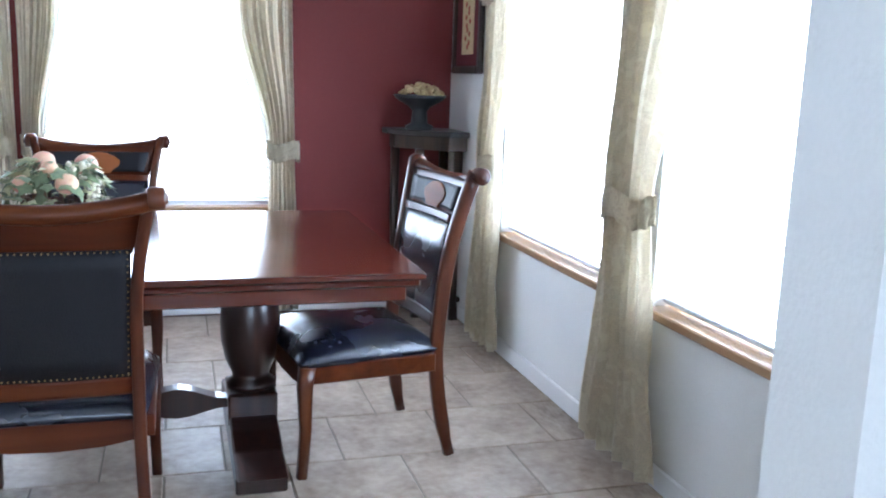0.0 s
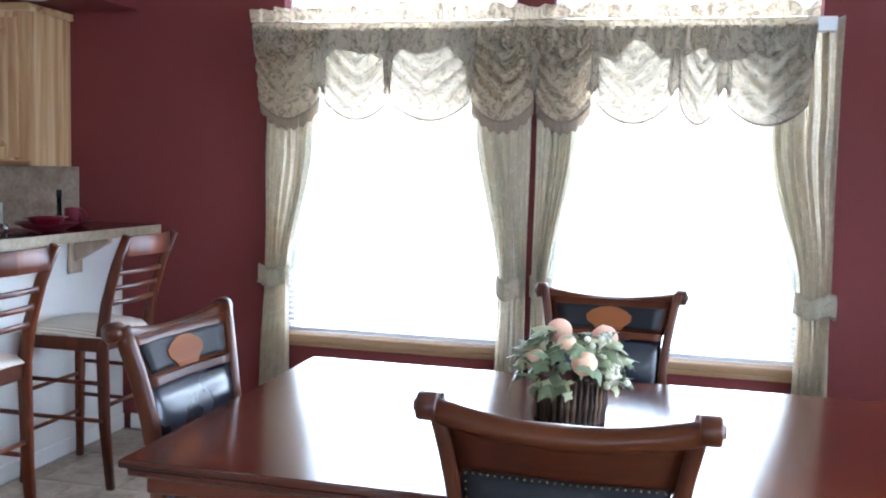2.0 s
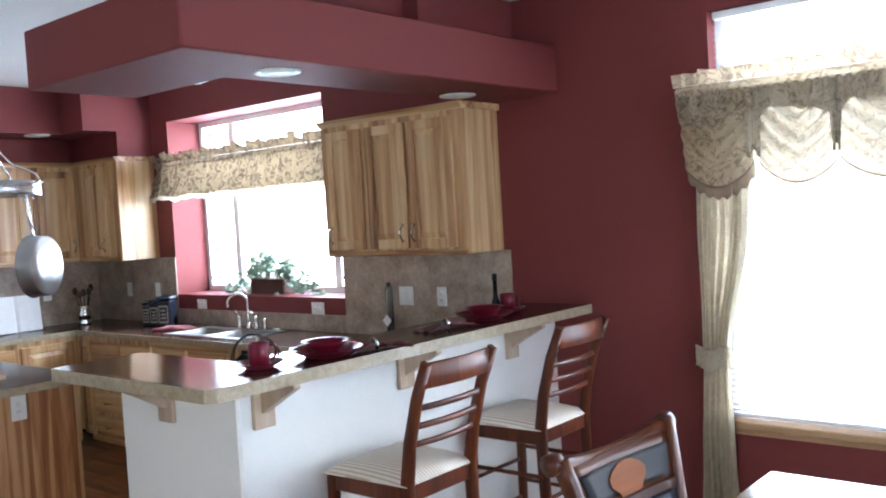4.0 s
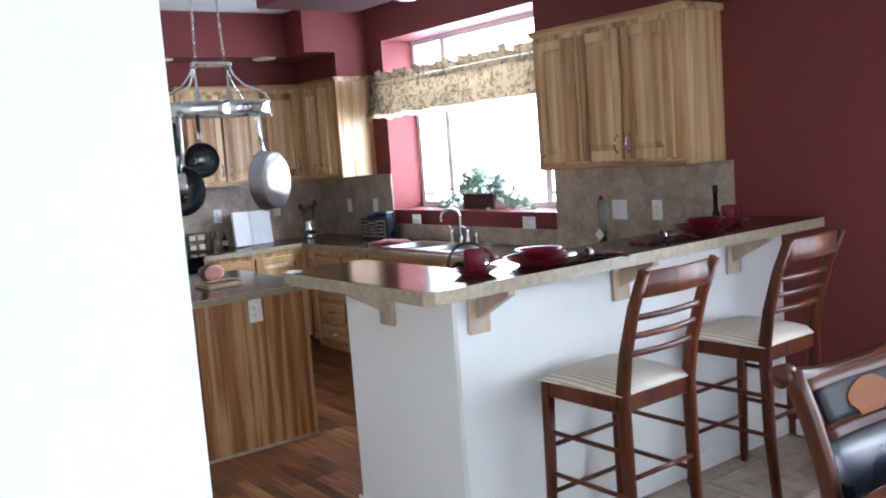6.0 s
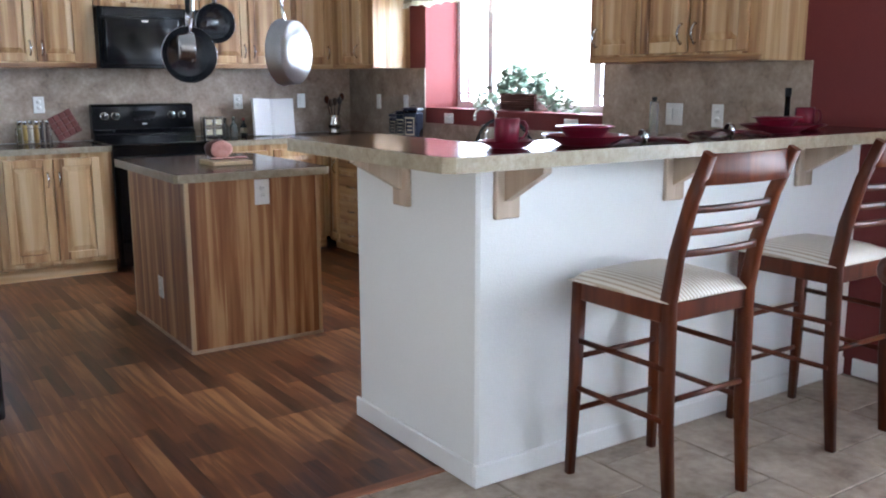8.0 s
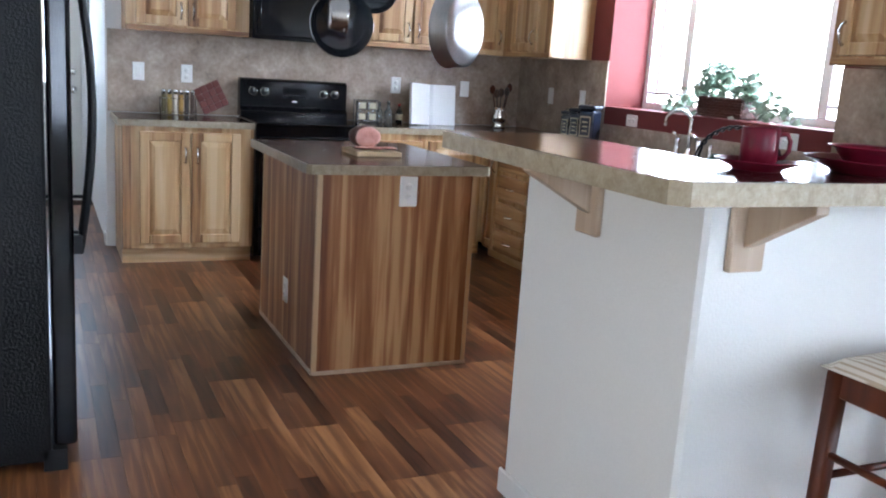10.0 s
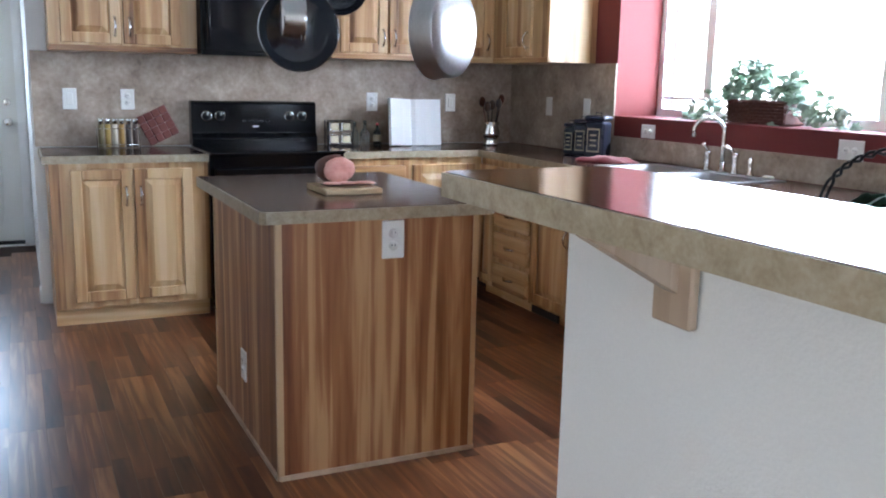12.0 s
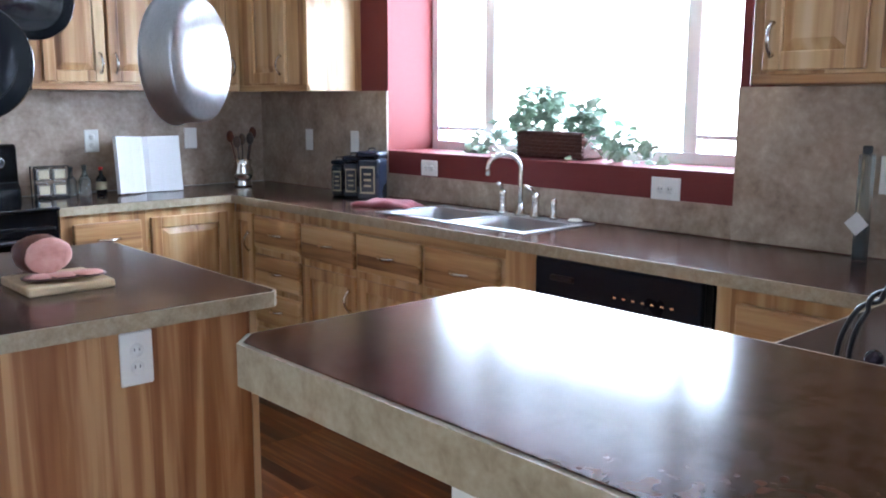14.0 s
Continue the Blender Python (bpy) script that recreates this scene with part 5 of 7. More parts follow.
def valance_heading(t, x0, x1, top, seed, material, band):
    """The standing ruffle above the rod and the gathered pocket round it."""
    def frill(u, v):
        x = x0 - 0.01 + (x1 - x0 + 0.02) * u
        f = math.sin(x * 95 + 2.2 * math.sin(x * 7)) * 0.6 + noise.noise(Vector((x * 25, seed, 0)))
        z = top - 0.01 + v * (0.062 + 0.05 * noise.noise(Vector((x * 11, seed, 4))))
        return (x, -0.032 - 0.026 * f * (0.3 + v) - 0.018 * v, z)
    part("ruffle", sheet(bmesh.new(), int((x1 - x0) * 90), 6, frill, 0.003), material, t, "standing gathered heading")

    def pocket(u, v):
        x = x0 + (x1 - x0) * u
        f = math.sin(x * 160 + 3.0 * math.sin(x * 9)) * 0.5 + noise.noise(Vector((x * 40, seed, 8)))
        return (x, -0.022 - 0.016 * math.sin(math.pi * v) - 0.006 * f, top - 0.01 - band * v)
    part("rod_pocket", sheet(bmesh.new(), int((x1 - x0) * 90), 5, pocket, 0.003), material, t)
    bm = bmesh.new()
    tube(bm, [(x0, 0.006, top - band / 2), (x1, 0.006, top - band / 2)], 0.012)
    part("rod", bm, M_TRIM, t)


def swag_valance(at, spans, top, seed, label):
    """Swags (x0, x1, lined) hung under a gathered heading, with bunched tails between them."""
    t = thing("valance", label, "valance", at, "valances")
    x0, x1 = spans[0][0] - 0.03, spans[-1][1] + 0.02
    valance_heading(t, x0, x1, top, seed, M_BROC, 0.055)
    line, drop, deep = top - 0.06, 0.325, 0.10
    for k, (a, c, lined) in enumerate(spans):
        w = c - a
        turn = 0.35 * math.sin(k * 2.3)

        def swag(q, v, a=a, w=w, k=k, lined=lined, turn=turn):
            s = max(0.0, math.sin(math.pi * q))
            vee = 1 - abs(2 * q - 1 - 0.3 * turn)
            z = line - v * (drop + swag_hem(q, deep))
            x = a + w * (0.5 + (q - 0.5) * (1.16 - 0.14 * v))
            level = v - (0.34 * vee + 0.10 * s) * (1 - 0.45 * v) + 0.05 * noise.noise(Vector((q * 3, v * 3, seed + k)))
            fold = 0.042 * math.sin(2 * math.pi * 4.2 * level + k) * min(1, v * 5) * (1 - v ** 3) * (0.3 + 0.7 * s)
            bag = (0.045 if lined else 0.03) * s * math.sin(math.pi * min(1, 0.12 + 0.85 * v))
            pleat = 0.022 * math.sin(2 * math.pi * (w / 0.05) * q + 3 * noise.noise(Vector((q * 5, v, seed + k)))) * (1 - v) ** 1.6
            return (x, -0.016 - bag - fold - pleat, z)
        b = sheet(bmesh.new(), 34, 34, swag, 0.002)
        part("swag", b, M_BROC if lined else M_BROCS, t)

        def cord(q, v, swag=swag):
            p = swag(q, 1.0)
            return (p[0], p[1] - 0.004, p[2] + 0.004 - 0.011 * v)
        part("edge_cord", sheet(bmesh.new(), 34, 1, cord, 0.006), M_CORD, t)

        # the gathered upper half is a second layer with a ragged lower edge
        def yoke(q, v, a=a, w=w, k=k, lined=lined):
            x = a - 0.02 + (w + 0.04) * q
            low = (0.085 if lined else 0.10) + 0.07 * noise.noise(Vector((x * 9, seed, k))) + 0.05 * abs(2 * q - 1)
            g = math.sin(2 * math.pi * x / 0.043 + 2.5 * noise.noise(Vector((x * 14, v * 1.5, seed))))
            return (x + 0.012 * v * math.sin(x * 31), -0.036 - 0.021 * g * (1 - 0.5 * v) - 0.03 * math.sin(math.pi * q) * v, line + 0.012 - v * low)
        part("gathered_yoke", sheet(bmesh.new(), 30, 12, yoke, 0.002), M_BROC if lined else M_BROCS, t)
        if lined:
            def fringe(q, v, swag=swag):
                p = swag(q, 1.0)
                return (p[0], p[1] + 0.02 + 0.004 * math.sin(q * 60), p[2] + 0.02 - v * (0.075 + 0.008 * math.sin(q * 45)))
            part("fringe", sheet(bmesh.new(), 40, 3, fringe, 0.003), M_FRINGE, t, "tan fringe")
    for k, (l, n) in enumerate(zip(spans, spans[1:])):
        cx, w = (l[1] + n[0]) / 2, 0.03 + 0.8 * max(0.0, n[0] - l[1])

        def tail(q, v, cx=cx, w=w, k=k):
            return (cx + (q - 0.5) * (w + 0.012 * math.sin(3 * v + k)), -0.050 - 0.007 * math.sin(q * 18 + k + 0.8 * v) * (0.5 + v), line - 0.09 - v * (0.175 + 0.018 * math.sin(q * 9 + k)))
        tl = part("tail", sheet(bmesh.new(), 14, 14, tail, 0.002), M_BROCS, t, "bunched brocade tail")

        def tuft(q, v, tail=tail):
            p = tail(q, 1.0)
            return (p[0], p[1], p[2] + 0.004 - 0.025 * v)
        part("tail_fringe", sheet(bmesh.new(), 14, 2, tuft, 0.003), M_FRINGE, tl)
    return t


def skirt_valance(at, x0, x1, top, drop, seed, label):
    """A gathered skirt under a ruffle, with a pale hem that flares at the bottom."""
    t = thing("kitchen_valance", label, "valance", at, "valances")
    valance_heading(t, x0, x1, top, seed, M_BROCK, 0.045)
    n = int((x1 - x0) * 70)

    def skirt(u, v):
        x = x0 + (x1 - x0) * u
        g = math.sin(2 * math.pi * x / 0.075 + 2.6 * noise.noise(Vector((x * 6, 0.6 * v, seed))))
        g2 = noise.noise(Vector((x * 17, v * 2.5, seed + 3)))
        z = top - 0.05 - v * (drop - 0.05 + 0.018 * noise.noise(Vector((x * 5, seed, 1))))
        return (x, -0.03 - 0.05 * v * v - 0.022 * g * (0.35 + 0.65 * v) - 0.022 * g2, z)
    part("skirt", sheet(bmesh.new(), n, 16, skirt, 0.003), M_BROCK, t)

    def hem(u, v):
        p = skirt(u, 1.0)
        return (p[0], p[1] + 0.006 - 0.012 * v, p[2] + 0.006 - 0.038 * v - 0.006 * math.sin(p[0] * 40))
    part("hem", sheet(bmesh.new(), n, 3, hem, 0.003), M_HEM, t, "cream flounced hem")
    return t


swag_valance(pose(0, CY - 0.035, 0), [(-0.26, 0.055, True), (0.095, 0.425, False), (0.435, 0.83, False), (0.84, 1.135, True), (1.15, 1.405, True), (1.43, 1.765, False), (1.80, 1.975, False), (2.01, 2.35, False)], 2.205, 3, "grey and cream brocade valance with scalloped swags")
swag_valance(pose(EX - 0.125, 0, 0, 0, 0, -90), [(-5.36, -5.05, True), (-5.01, -4.66, False), (-4.63, -4.26, False), (-4.24, -3.92, True), (-3.90, -3.58, True), (-3.54, -3.2, False), (-3.16, -2.8, False), (-2.76, -2.40, True)], 2.205, 5, "grey and cream brocade valance over the side windows")
skirt_valance(pose(0, NY - 0.012, 0), -4.84, -2.56, 2.215, 0.285, 7, "gathered tan and brown patterned kitchen valance")
solid("curtain_rod_end", B(2.335, 2.455, CY - 0.045, NY - 0.001, 2.135, 2.198, 0.003), M_TRIM, "white return of the curtain rod beside the valance", "curtain rod")

# ---- leaves and fruit ----
M_LEAF = plain("silk_leaf_green", (0.17, 0.21, 0.11), 0.55, vary=0.45, scale=14, fine=60)
M_LEAFP = plain("pale_silk_leaf", (0.47, 0.46, 0.26), 0.6, vary=0.3, scale=14)
M_IVY = plain("ivy_leaf", (0.30, 0.40, 0.30), 0.5, vary=0.5, scale=10, fine=60)
M_PEACH = mottled("peach_skin", [(0.78, 0.42, 0.25), (0.85, 0.55, 0.36), (0.84, 0.45, 0.33), (0.76, 0.30, 0.24)], 9.0, 0.6)
M_BERRY = plain("cream_berry", (0.72, 0.66, 0.50), 0.5, vary=0.15)
M_BARK = wood("bark_basket", [(0.018, 0.010, 0.008), (0.06, 0.032, 0.02), (0.16, 0.09, 0.05), (0.24, 0.15, 0.085)], 0.02, "z", 0.7, contrast=1.3)
M_WICKER = plain("dark_wicker", (0.085, 0.028, 0.018), 0.6, vary=0.4, fine=70, bump=0.4)


def leaf(b, at, size, bend, lobes=5):
    """One lobed leaf lying in its own plane, arched along its rib."""
    pts = []
    n = 14
    for i in range(n):
        a = 2 * math.pi * i / n
        r = size * (0.50 + 0.17 * math.cos(lobes * a) + 0.16 * math.cos(a))
        pts.append((r * math.cos(a) + size * 0.45, r * math.sin(a) * 0.85))
    c = b.verts.new(at @ Vector((size * 0.5, 0, 0.10 * size)))
    ring = [b.verts.new(at @ Vector((x, y, 0.10 * size - bend * (x * x + 1.6 * y * y) / size))) for x, y in pts]
    for i in range(n):
        f = b.faces.new((c, ring[i], ring[(i + 1) % n]))
        f.smooth = True


def turned(p, yaw, pitch, roll=0.0):
    return Matrix.Translation(p) @ Euler((roll, pitch, yaw)).to_matrix().to_4x4()


def centrepiece():
    t = thing("flower_basket", "bark basket of silk leaves and artificial peaches", "centrepiece", pose(1.497, 4.42, TZ))
    bm = bmesh.new()
    rr = random.Random(8)
    lathe(bm, [(0.0, 0.004), (0.088, 0.004), (0.09, 0.02), (0.094, 0.12), (0.088, 0.12), (0.084, 0.02)], 28)
    part("basket_liner", bm, M_WICKER, t)
    stick = bmesh.new()
    tube(stick, [(0, 0, 0.0), (0.001, 0, 0.06), (0, 0, 0.135)], 0.0085, 7)
    me = mesh_of("bark_stick", stick, M_BARK)
    for i in range(36):
        a = 2 * math.pi * i / 36
        share("bark_stick", me, t, Matrix.Translation((0.098 * math.cos(a), 0.098 * math.sin(a), 0.0)) @ Matrix.Rotation(a, 4, "Z") @ Matrix.Rotation(radians(4 + rr.uniform(-1.5, 1.5)), 4, "Y") @ Matrix.Diagonal((1, 1.05, rr.uniform(0.88, 1.06), 1)))
    for mat, n, lo, hi, name in ((M_LEAF, 80, 0.035, 0.066, "foliage"), (M_LEAFP, 90, 0.030, 0.058, "pale_foliage")):
        b = bmesh.new()
        for i in range(n):
            a = rr.uniform(0, 2 * math.pi)
            h = rr.random()
            e = (0.05 + 1.15 * h) if n > 50 else (0.5 + 0.8 * h)
            r = 0.135 * math.cos(e) + 0.015
            z = 0.135 + 0.13 * math.sin(e) - (0.03 if h < 0.2 else 0)
            p = Vector((r * math.cos(a), r * math.sin(a), z))
            leaf(b, turned(p * 0.93 + Vector((0, 0, 0.01)), a + rr.uniform(-0.7, 0.7), rr.uniform(-0.5, 0.75), rr.uniform(-0.6, 0.6)), rr.uniform(lo, hi), rr.uniform(0.1, 0.5))
        o = part(name, b, mat, t)
        o["kind"] = "stuff"
    for k, (x, y, z, r) in enumerate([(0.045, -0.120, 0.190, 0.037), (-0.095, -0.085, 0.185, 0.031), (-0.01, -0.080, 0.236, 0.028), (0.09, 0.06, 0.235, 0.04), (-0.05, 0.10, 0.24, 0.04)]):
        bm = bmesh.new()
        blob(bm, (0, 0, 0), (r, r, r * 0.95), 3, 0.05, k)
        part("peach", bm, M_PEACH, t, "", pose(x, y, z))
    b = bmesh.new()
    for i in range(46):
        a = rr.uniform(-0.9, 0.5)
        q = rr.random()
        p = Vector((0.10 + 0.055 * q, 0.0, 0.24 - 0.12 * q))
        p.rotate(Euler((0, 0, a * 0.7 - 0.35)))
        bmesh.ops.create_icosphere(b, subdivisions=2, radius=rr.uniform(0.007, 0.011), matrix=Matrix.Translation(p + Vector((rr.uniform(-0.015, 0.015), rr.uniform(-0.015, 0.015), rr.uniform(-0.01, 0.03)))))
    o = part("berries", b, M_BERRY, t, "cluster of small cream berries")
    o["kind"] = "stuff"


centrepiece()


def ivy_planter():
    t = thing("ivy_planter", "trailing green ivy in a dark wicker planter on the sill", "plant", pose(-3.735, 6.33, KW[2] + 0.002))
    bm = bmesh.new()
    box(bm, -0.19, 0.19, -0.065, 0.065, 0, 0.115, 0.008, 2)
    part("planter", bm, M_WICKER, t, "dark woven planter box")
    bm = bmesh.new()
    for k in range(7):
        z = 0.008 + k * 0.0158
        for s in (-1, 1):
            tube(bm, [(-0.19 + 0.38 * i / 24, s * (0.067 + 0.004 * math.sin(i * 2.1 + k * math.pi)), z) for i in range(25)], 0.0065, 6)
    o = part("weave", bm, M_WICKER, t)
    o["kind"] = "stuff"
    rr = random.Random(31)
    b, st = bmesh.new(), bmesh.new()
    for i in range(26):
        x = rr.uniform(-0.18, 0.18)
        wide = rr.choice([0.5, 0.8, 1.0, 1.9]) * (1 if rr.random() < 0.5 else -1)
        up = rr.uniform(0.06, 0.20) if abs(wide) < 1.5 else rr.uniform(0.02, 0.06)
        pts = []
        for j in range(7):
            q = j / 6
            pts.append(Vector((x + wide * 0.15 * q, rr.uniform(-0.012, 0.012) - 0.05 * q * rr.random(), 0.10 + up * math.sin(q * 2.3) * 1.1 - (0.10 * q * q if abs(wide) > 1.5 else 0))))
        tube(st, pts, 0.0018, 5)
        for p in pts[1:]:
            for _ in range(2):
                leaf(b, turned(p, rr.uniform(0, 6.28), rr.uniform(-0.6, 0.9), rr.uniform(-0.7, 0.7)), rr.uniform(0.035, 0.062), rr.uniform(0.1, 0.4), 5)
    for s in (-1, 1):
        for k in range(6):
            for j in range(11):
                p = Vector((s * (0.2 + 0.035 * j), rr.uniform(-0.05, 0.03), 0.15 + 0.05 * math.sin(j * 0.6 + k) - 0.013 * j + rr.uniform(-0.03, 0.03)))
                leaf(b, turned(p, rr.uniform(0, 6.28), rr.uniform(-0.6, 0.9), rr.uniform(-0.7, 0.7)), rr.uniform(0.032, 0.058), 0.3, 5)
    o = part("foliage", b, M_IVY, t)
    o["kind"] = "stuff"
    part("stems", st, M_IVY, t)["kind"] = "stuff"


ivy_planter()

# ---- corner table, bowl and picture ----
M_DARKW = wood("dark_walnut", [(0.018, 0.010, 0.007), (0.045, 0.025, 0.016), (0.085, 0.05, 0.03)], 0.3, "z", 0.35, coat=0.2)
t = thing("corner_table", "tall dark walnut corner stand with a stone-look top", "table", pose(EX - 0.006, NY - 0.012, 0))


def corner_outline(r, lip=0.0):
    return [(0.0, 0.0), (-r, 0.0)] + [(-r * 0.98 + 0.0, -0.10)] + [(-(r - 0.02) * math.cos(a * math.pi / 16) * 1.0 - 0.0, -(r - 0.02) * math.sin(a * math.pi / 16) - 0.0) for a in range(3, 6)] + [(-0.10, -r * 0.98), (0.0, -r)]


bm = bmesh.new()
prism(bm, corner_outline(0.395), "z", 1.022, 1.052, 0.004)
part("tabletop", bm, plain("dark_marble", (0.040, 0.032, 0.028), 0.35, vary=0.5, scale=12), t, "dark stone-look top")
bm = bmesh.new()
prism(bm, corner_outline(0.35), "z", 0.945, 1.021, 0.004)
part("apron", bm, M_DARKW, t)
for x, y in ((-0.325, -0.04), (-0.235, -0.235), (-0.04, -0.325), (-0.04, -0.04)):
    bm = bmesh.new()
    sweep(bm, [(x, y, 0.95), (x, y, 0.5), (x * 0.97, y * 0.97, 0.14), (x, y, 0.0)], flat_section(0.045, 0.045), (0, 1, 0), True, [1, 0.85, 0.75, 1.05])
    part("leg", bm, M_DARKW, t)
bm = bmesh.new()
prism(bm, corner_outline(0.325), "z", 0.10, 0.125, 0.003)
part("lower_shelf", bm, M_DARKW, t)
t = thing("pedestal_bowl", "dark pedestal bowl heaped with dried flowers", "bowl", pose(3.165, 5.92, 1.053))
bm = bmesh.new()
lathe(bm, [(0.0, 0.0), (0.075, 0.0), (0.078, 0.02), (0.045, 0.035), (0.04, 0.10), (0.06, 0.125), (0.13, 0.165), (0.145, 0.185), (0.138, 0.187), (0.10, 0.165), (0.0, 0.15)], 32)
part("bowl_body", bm, plain("dark_bronze_glaze", (0.025, 0.028, 0.03), 0.35, vary=0.3), t)
bm = bmesh.new()
rr = random.Random(5)
for i in range(42):
    a, r = rr.uniform(0, 6.28), 0.115 * math.sqrt(rr.random())
    blob(bm, (r * math.cos(a), r * math.sin(a), 0.19 + 0.045 * (1 - (r / 0.12) ** 2) + rr.uniform(-0.01, 0.012)), (rr.uniform(0.014, 0.028),) * 2 + (rr.uniform(0.012, 0.022),), 1, 0.5, i)
o = part("flower_heap", bm, mottled("dried_petals", [(0.16, 0.05, 0.05), (0.40, 0.26, 0.12), (0.62, 0.48, 0.25), (0.35, 0.16, 0.14)], 22.0, 0.8), t)
o["kind"] = "stuff"

t = thing("picture_frame", "dark framed botanical print with a maroon mat", "picture", pose(EX - 0.002, 6.045, 1.362, 0, 0, -90))
W, H = 0.47, 0.50
bm = bmesh.new()
for x0, x1, z0, z1 in ((0, 0.04, 0, H), (W - 0.04, W, 0, H), (0.04, W - 0.04, 0, 0.04), (0.04, W - 0.04, H - 0.04, H)):
    box(bm, x0, x1, -0.028, 0, z0, z1, 0.006)
part("frame", bm, M_DARKW, t)
part("mat_board", B(0.04, W - 0.04, -0.012, -0.004, 0.04, H - 0.04), plain("maroon_mat", (0.14, 0.02, 0.025), 0.8), t)
part("print", B(0.14, W - 0.14, -0.015, -0.012, 0.10, H - 0.09), plain("aged_paper", (0.62, 0.48, 0.27), 0.8, vary=0.15), t)
bm = bmesh.new()
for i in range(11):
    blob(bm, (0.235 + 0.035 * math.sin(i * 2.4), -0.0155, 0.14 + 0.022 * i), (0.02, 0.0012, 0.016), 1)
part("print_flower", bm, plain("print_red", (0.42, 0.10, 0.06), 0.8, vary=0.3), t)

# ---- switch plates and sockets ----
def wall_plate(at, w=0.075, h=0.118, kind="socket"):
    t = thing("wall_socket" if kind == "socket" else "light_switch", "white plastic %s plate on the wall" % ("socket" if kind == "socket" else "switch"), "socket" if kind == "socket" else "switch", at, "wall plates")
    part("plate", B(-w / 2, w / 2, -0.007, 0, -h / 2, h / 2, 0.003), M_PLATE, t)
    if kind == "socket":
        across = w > h
        for s in (-1, 1):
            cx, cz = (s * 0.021, 0) if across else (0, s * 0.021)
            bm = bmesh.new()
            lathe(bm, [(0.0, 0.0), (0.0165, 0.0), (0.0165, 0.002), (0.0, 0.002)], 16, (cx, -0.007, cz), Matrix.Rotation(radians(90), 4, "X"))
            f = part("socket_face", bm, M_PLATE, t)
            for d in (-0.006, 0.006):
                part("slot", B(cx + d - 0.001, cx + d + 0.001, -0.0098, -0.0088, cz - 0.002, cz + 0.006), M_SLOT, f)
    else:
        n = 2 if w > 0.1 else 1
        for i in range(n):
            cx = (i - (n - 1) / 2) * 0.046
            part("rocker", B(cx - 0.016, cx + 0.016, -0.011, -0.006, -0.033, 0.033, 0.002), M_PLATE, t)


for y in (3.264, 5.656):
    wall_plate(pose(WX + 0.0105, y, 1.182, 0, 0, 90), kind="switch")
for y in (3.575, 5.09):
    wall_plate(pose(WX + 0.0105, y, 1.182, 0, 0, 90))
for x in (-5.405, -4.975):
    wall_plate(pose(x, NY - 0.0105, 1.178), 0.07, kind="switch")
wall_plate(pose(-4.384, NY - 0.002, 1.073), 0.118, 0.075)
wall_plate(pose(-3.04, NY - 0.002, 1.069), 0.128, 0.09)
wall_plate(pose(-2.204, NY - 0.0105, 1.172), 0.118, kind="switch")
wall_plate(pose(-1.913, NY - 0.0105, 1.172))
wall_plate(pose(IX1 + 0.0008, 4.102, 0.797, 0, 0, 90), 0.08, 0.13)
wall_plate(pose(-3.597, IY0 - 0.0008, 0.26, 0, 0, 0))
wall_plate(pose(EX - 0.001, 5.62, 0.33, 0, 0, -90))

# ---- recessed lamps and ceiling dome ----
M_BULB = plain("frosted_diffuser", (0.85, 0.84, 0.80), 0.4, vary=0.02)
for x, y, z in ((-1.247, 4.402, SZ0), (-1.361, 5.698, SZ0), (-5.42, 4.55, 2.47), (-5.35, 5.40, 2.47)):
    t = thing("recessed_downlight", "white recessed downlight in the red soffit", "lamp", pose(x, y, z), "downlights")
    bm = bmesh.new()
    lathe(bm, [(0.068, 0.0), (0.095, 0.0), (0.095, -0.006), (0.085, -0.009), (0.068, -0.004)], 28, close=False)
    part("trim_ring", bm, M_PLATE, t)
    bm = bmesh.new()
    lathe(bm, [(0.0, -0.0015), (0.069, -0.0015), (0.069, -0.004), (0.0, -0.006)], 24)
    part("diffuser", bm, M_BULB, t)
t = thing("ceiling_dome_light", "white glass dome ceiling light", "lamp", pose(-3.90, 5.87, CZ))
bm = bmesh.new()
lathe(bm, [(0.15, 0.0), (0.16, -0.02), (0.15, -0.03)], 28, close=False)
part("rim", bm, M_NICKEL, t)
bm = bmesh.new()
lathe(bm, [(0.15, -0.025), (0.14, -0.06), (0.10, -0.095), (0.05, -0.112), (0.0, -0.116)], 28, close=False)
part("dome", bm, M_BULB, t)

# ---- sink and tap ----
M_SINK = plain("satin_sink_steel", (0.40, 0.40, 0.40), 0.36, 1.0, vary=0.1, fine=160, bump=0.02)
t = thing("kitchen_sink", "double-bowl stainless steel sink set in the worktop", "sink", pose((SKX0 + SKX1) / 2, (SKY0 + SKY1) / 2, 0.9095))
hx, hy = (SKX1 - SKX0) / 2, (SKY1 - SKY0) / 2


